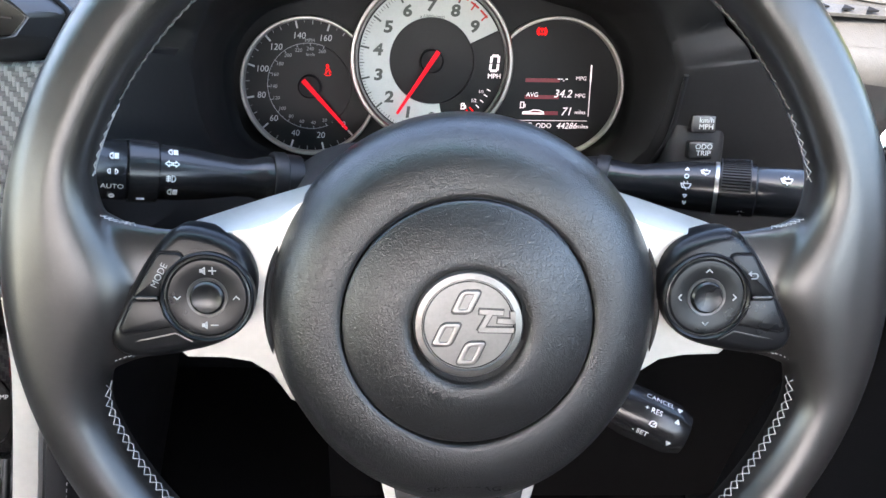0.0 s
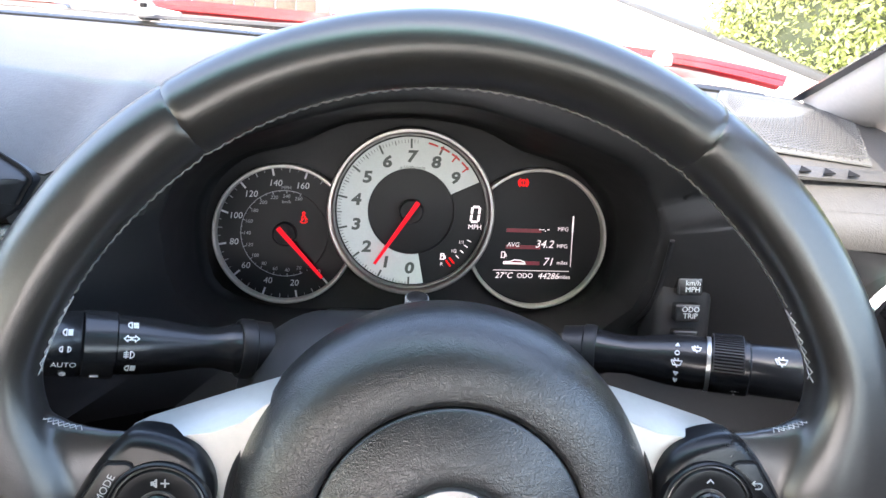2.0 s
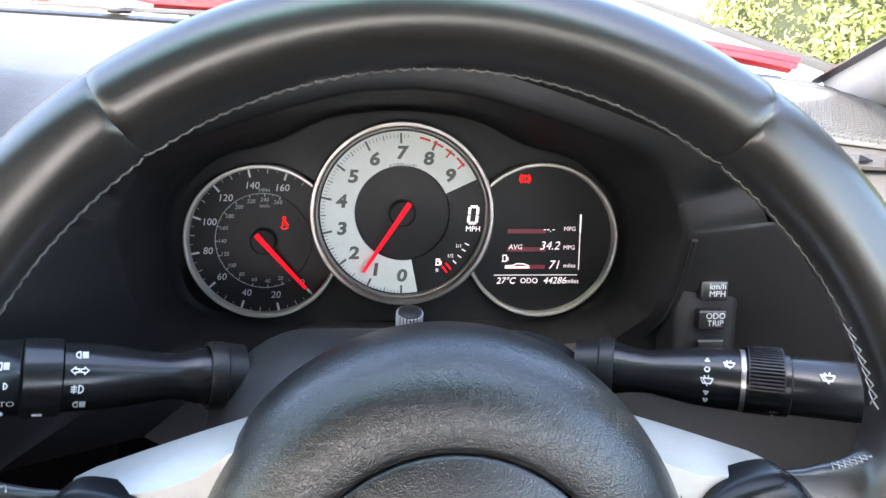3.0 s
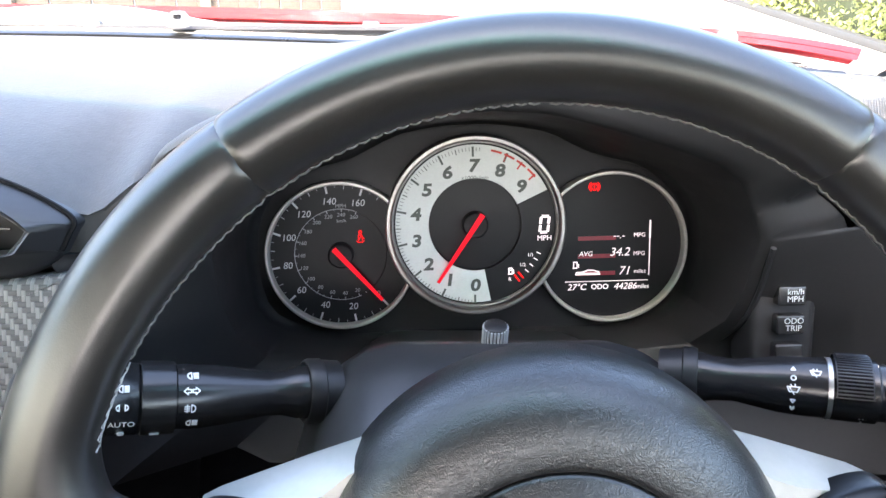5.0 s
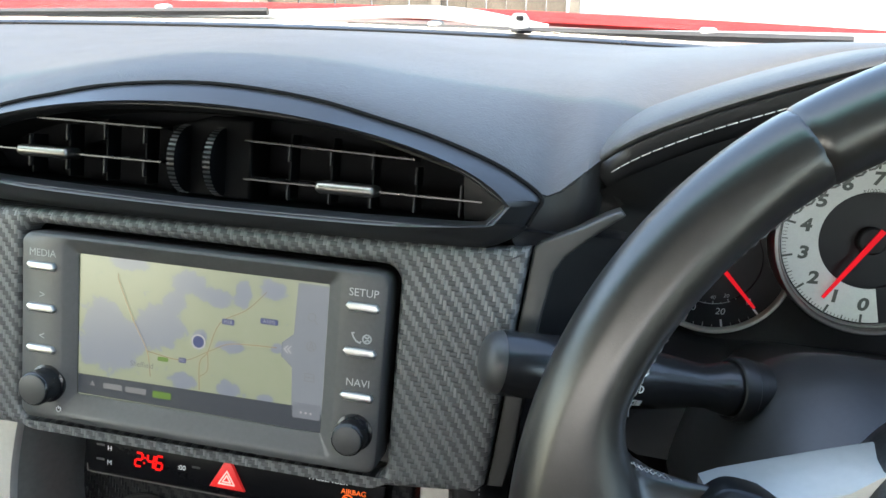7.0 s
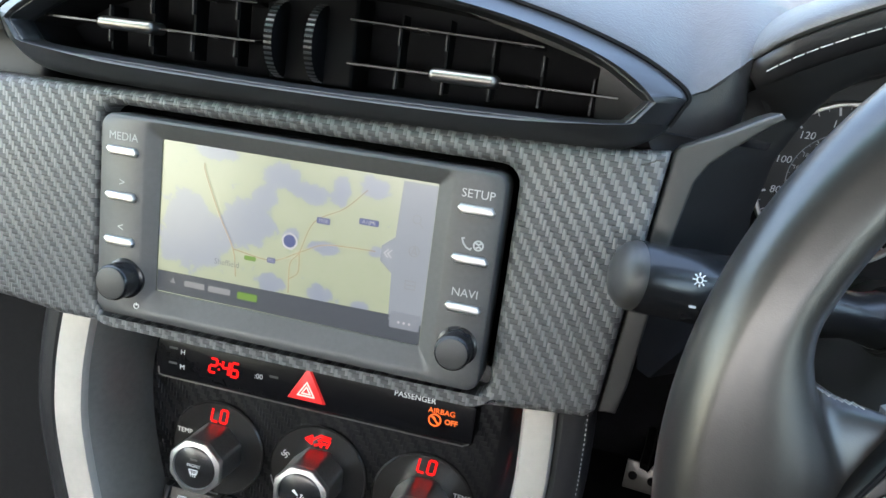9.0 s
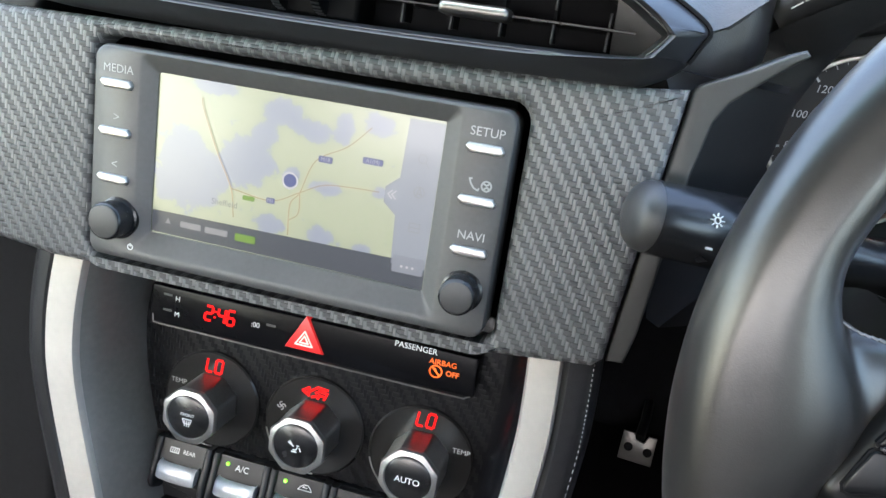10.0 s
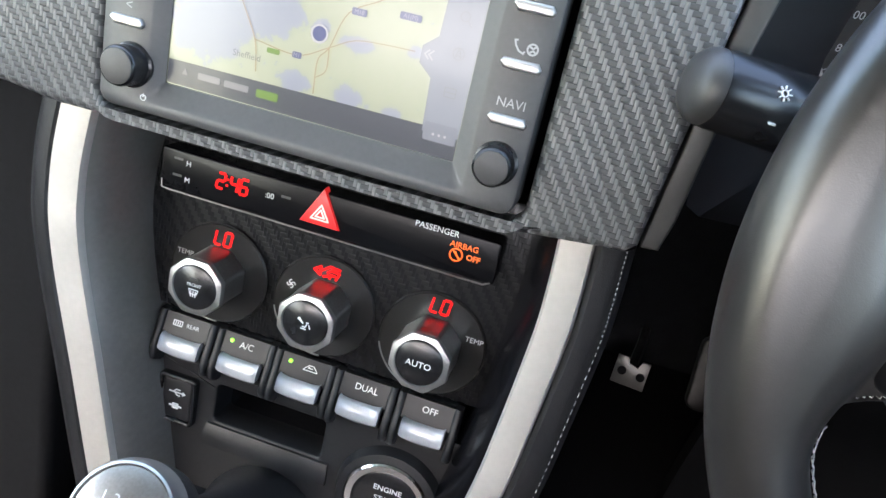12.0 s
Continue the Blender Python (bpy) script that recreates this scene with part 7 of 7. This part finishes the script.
        part("spoke", loft([ring(back, -0.0165), ring(back, -0.0152), ring(soft, 0.0022), ring(crease, 0.0032)]), SILVER, wh, "satin silver spoke with a bevelled upper edge", angle=22)
    low = [(-0.034, -0.089), (0.038, -0.089), (0.030, -0.125), (0.034, -0.160), (-0.030, -0.160), (-0.026, -0.125)]
    part("spoke", slab(low[::-1], -0.016, -0.0060, 0.002), SILVER, wh, "satin silver lower spoke")
    part("spoke_inlay", slab([(-0.0290, -0.084), (0.0330, -0.084), (0.0262, -0.125), (0.0295, -0.158), (-0.0255, -0.158), (-0.0222, -0.125)][::-1], -0.012, -0.0030, 0.002), BLACK_PLASTIC, wh)

    # hub cover: soft dome, shut line, centre pad, emblem
    hx, hy = HUB
    skirt = lathe([(0.0600, -0.046), (0.0740, -0.036), (0.0812, -0.026), (0.0832, -0.018), (0.0826, -0.006), (0.0812, 0.0030), (0.0785, 0.0090), (0.0745, 0.0145), (0.0690, 0.0185), (0.0625, 0.0205), (0.0570, 0.0211), (0.0530, 0.0209), (0.0512, 0.0206), (0.05075, 0.0198), (0.0506, 0.0170)], 128, hx, hy)
    for v in skirt.verts:  # the cover hangs lower below the pad
        low = max(0.0, hy - v.co.y - 0.045) / 0.038
        v.co.y -= 0.0055 * min(1.0, low)
    part("hub_skirt", skirt, HUB_LEATHER, wh, "grained black hub cover", angle=70)
    part("centre_pad", lathe([(0.0503, 0.0170), (0.0502, 0.0200), (0.0498, 0.0209), (0.0488, 0.0214), (0.043, 0.0238), (0.036, 0.0258), (0.030, 0.0268), (0.0262, 0.0270), (0.0240, 0.0264), (0.0226, 0.0250), (0.0222, 0.0240), (0, 0.0240)], 128, hx, hy), HUB_LEATHER, wh, "grained black centre pad", angle=70)
    # dark tapering strips added for the shaded gap between hub and spokes
    for mid, half, wide in ((4, 29, 0.0012), (176, 29, 0.0018)):
        loops = []
        for k in range(29):
            f = 2 * k / 28 - 1
            a, w, sink = radians(mid + half * f), wide * (1 - f * f), 0.013 * f ** 4
            sec = [(0.0790, -0.022), (0.0829 + w, -0.022), (0.0829 + w, -0.0005 - sink), (0.0825 + 0.8 * w, 0.0030 - sink), (0.0817 + 0.4 * w, 0.0046 - sink), (0.0790, 0.0030 - sink)]
            loops.append([(hx + r * math.cos(a), hy + r * math.sin(a), h) for r, h in sec])
        part("hub_gap_shade", loft(loops), BLACK_PLASTIC, wh, "dark rounded strip added for the shaded gap at the hub", angle=50)
    ex, ey = hx - 0.0006, hy + 0.0022
    em = part("emblem", lathe([(0.0216, 0.024), (0.0216, 0.0266), (0.0208, 0.0282), (0.0184, 0.0285), (0.0180, 0.0279), (0, 0.0280)], 96, ex, ey), BRUSHED, wh, "round brushed silver emblem")
    lean = 0.46
    for cx, cy in ((-0.0012, 0.0094), (-0.0086, -0.0036), (0.0010, -0.0112)):
        tilted = lambda w, h, r: [(ex + cx + x + lean * y, ey + cy + y) for x, y in rrect(w, h, r, 3)]
        frame_bm(tilted(0.0078, 0.0092, 0.0018), tilted(0.0034, 0.0058, 0.0006), 0.0278, 0.0289, 0.0004, bm=(bm := bmesh.new()))
        part("raised_ring", bm, EMBLEM_METAL, em)
        part("recess", slab(tilted(0.0088, 0.0102, 0.0022), 0.0276, 0.02815), SUNK_METAL, em, "dark sunk outline")
        part("inlay", slab(tilted(0.0034, 0.0058, 0.0006), 0.0276, 0.0284), BRUSHED, em)
    bars = [[(0.0046, 0.0056), (0.0126, 0.0052)], [(0.0084, 0.0054), (0.0046, -0.0016), (0.0168, -0.0019)], [(0.0170, 0.0050), (0.0172, 0.0016), (0.0118, 0.0020)]]
    part("recess", strokes(bars, 0.0030, 0.0276, 0.02815, (ex, ey)), SUNK_METAL, em)
    for ln in bars:
        part("raised_bar", strokes([ln], 0.0019, 0.0278, 0.0288, (ex, ey)), EMBLEM_METAL, em)
    part("groove", lathe([(0.0177, 0.0278), (0.0176, 0.0282), (0.0173, 0.0282), (0.0172, 0.0278)], 96, ex, ey), VOID, em)
    # flat near-black letters stand for the shade of the embossing
    lettering("SRS AIRBAG", 0.0060, hx, hy - 0.0728, 0.0178, VOID, wh, name="emboss_shade_lettering").matrix_local = Matrix.Translation((hx, hy - 0.0728, 0.0178)) @ Matrix.Rotation(radians(36), 4, "X") @ Matrix.Translation((-hx, -hy + 0.0728, -0.0178))

    # switch pads
    padp = [(0.1075, 0.0282), (0.1155, 0.0264), (0.1255, 0.0150), (0.1372, -0.0048), (0.1422, -0.0155), (0.1388, -0.0238), (0.1290, -0.0264), (0.1093, -0.0236), (0.0960, -0.0192), (0.0872, -0.0110), (0.0833, 0.0000), (0.0831, 0.0105), (0.0876, 0.0198), (0.0957, 0.0252)]
    for s in (1, -1):
        loop = smooth_loop([(s * x, y) for x, y in padp], 4)
        if s < 0:
            loop = loop[::-1]
        loops = [z(loop, -0.004), z(loop, 0.0065), z(shrink(loop, 0.0006), 0.0082), z(shrink(loop, 0.0022), 0.0106), z(shrink(loop, 0.0036), 0.0118), z(shrink(loop, 0.0052), 0.0122)]
        sp = part("switch_pad", loft(loops), PAD_BLACK, wh, "satin black switch pad", angle=60)
        cx, cy = s * 0.1012, 0.0004
        part("well", lathe([(0.0185, 0.0100), (0.0184, 0.0138), (0.0177, 0.0146), (0.0170, 0.0140), (0.0168, 0.0110)], 56, cx, cy), PAD_BLACK, sp)
        # ring in a paler grey than the pad
        part("well_edge", lathe([(0.0167, 0.0120), (0.0167, 0.0136), (0.0163, 0.0138), (0.0161, 0.0132)], 56, cx, cy), KEY_EDGE, sp, "thin paler edge round the rocker")
        pd = part("rocker", lathe([(0.0160, 0.011), (0.0160, 0.0132), (0.0152, 0.0141), (0.0120, 0.0143), (0.0085, 0.0134), (0, 0.0134)], 56, cx, cy), PAD_BLACK, sp, "satin black four-way button")
        part("centre_button", lathe([(0.0066, 0.012), (0.0066, 0.0146), (0.0058, 0.0154), (0.0040, 0.0149), (0, 0.0146)], 40, cx, cy), SATIN_BLACK, pd)
        part("bright_ring", lathe([(0.0082, 0.0131), (0.0079, 0.0140), (0.0070, 0.0138), (0.0067, 0.0131)], 40, cx, cy), KEY_EDGE, pd)
        hh = 0.0142
        ch = [[(-1, -0.5), (0, 0.5), (1, -0.5)]]
        rot = lambda ln, a: [[(p[0] * math.cos(a) - p[1] * math.sin(a), p[0] * math.sin(a) + p[1] * math.cos(a)) for p in q] for q in ln]
        if s > 0:
            marks = [((0, 0.0112), rot(ch, 0)), ((0, -0.0112), rot(ch, math.pi)), ((-0.0115, 0), rot(ch, math.pi / 2)), ((0.0115, 0), rot(ch, -math.pi / 2))]
        else:
            spk = [[(-2.6, -0.4), (-2.6, 0.4), (-2.0, 0.4), (-1.2, 1.1), (-1.2, -1.1), (-2.0, -0.4), (-2.6, -0.4)], [(-2.2, 0.0), (-1.3, 0.0)]]
            marks = [((0.001, 0.0110), spk + [[(0.2, 0), (2.4, 0)], [(1.3, 1.1), (1.3, -1.1)]]), ((0.001, -0.0112), spk + [[(0.2, 0), (2.4, 0)]]), ((-0.0115, 0), rot(ch, math.pi)), ((0.0115, 0), rot(ch, 0))]
        for (dx, dy), ln in marks:
            part("sign", strokes(ln, 0.00045, hh, hh + 0.0003, (cx + dx, cy + dy), 0.0012), PRINT_PALE, pd, raw=True)
        # two flat keys with their shut lines, a small bar between them and a moulded edge below
        up = [(0.1094, 0.0150), (0.1110, 0.0178), (0.1128, 0.0185), (0.1190, 0.0183), (0.1206, 0.0172), (0.1300, 0.0014), (0.1296, 0.0006), (0.1196, 0.0006), (0.1192, 0.0042), (0.1166, 0.0098)]
        dn = [(0.1198, -0.0008), (0.1302, -0.0007), (0.1312, -0.0016), (0.1364, -0.0126), (0.1358, -0.0146), (0.1342, -0.0152), (0.1152, -0.0116), (0.1180, -0.0074)]
        for q in (up, dn):
            q = [(s * x, y) for x, y in q]
            if s > 0:
                q = q[::-1]
            part("shut_line", slab(shrink(q, -0.0006), 0.009, 0.0124, 0.0002), VOID, sp)
            part("key", slab(shrink(q, 0.0003), 0.009, 0.0131, 0.0007), PAD_BLACK, sp)
        part("key_bar", slab(rrect(0.0090, 0.0022, 0.0010, 4, s * 0.1250, -0.0001), 0.010, 0.0138, 0.0006), SATIN_BLACK, sp)
        part("key_edge", tube([(s * 0.1356, -0.0191, 0.0117), (s * 0.1250, -0.0170, 0.0120), (s * 0.1148, -0.0148, 0.0121), (s * 0.1082, -0.0184, 0.0120)], 0.00042, 5), KEY_EDGE, sp)
        if s < 0:
            lettering("MODE", 0.0038, -0.1195, 0.0092, 0.0133, PRINT_GREY, sp, turn=62)
        else:
            part("sign", strokes([[(-0.6, 0.9), (-1.2, 0.4), (-0.6, -0.1)], [(-1.2, 0.4), (0.4, 0.4)], arc(0.6, 90, -90, 6, 0.4, -0.2), [(0.4, -0.8), (-0.4, -0.8)]], 0.00045, 0.0131, 0.0134, (0.1205, 0.0095), 0.0018), PRINT_GREY, sp)


build_wheel()
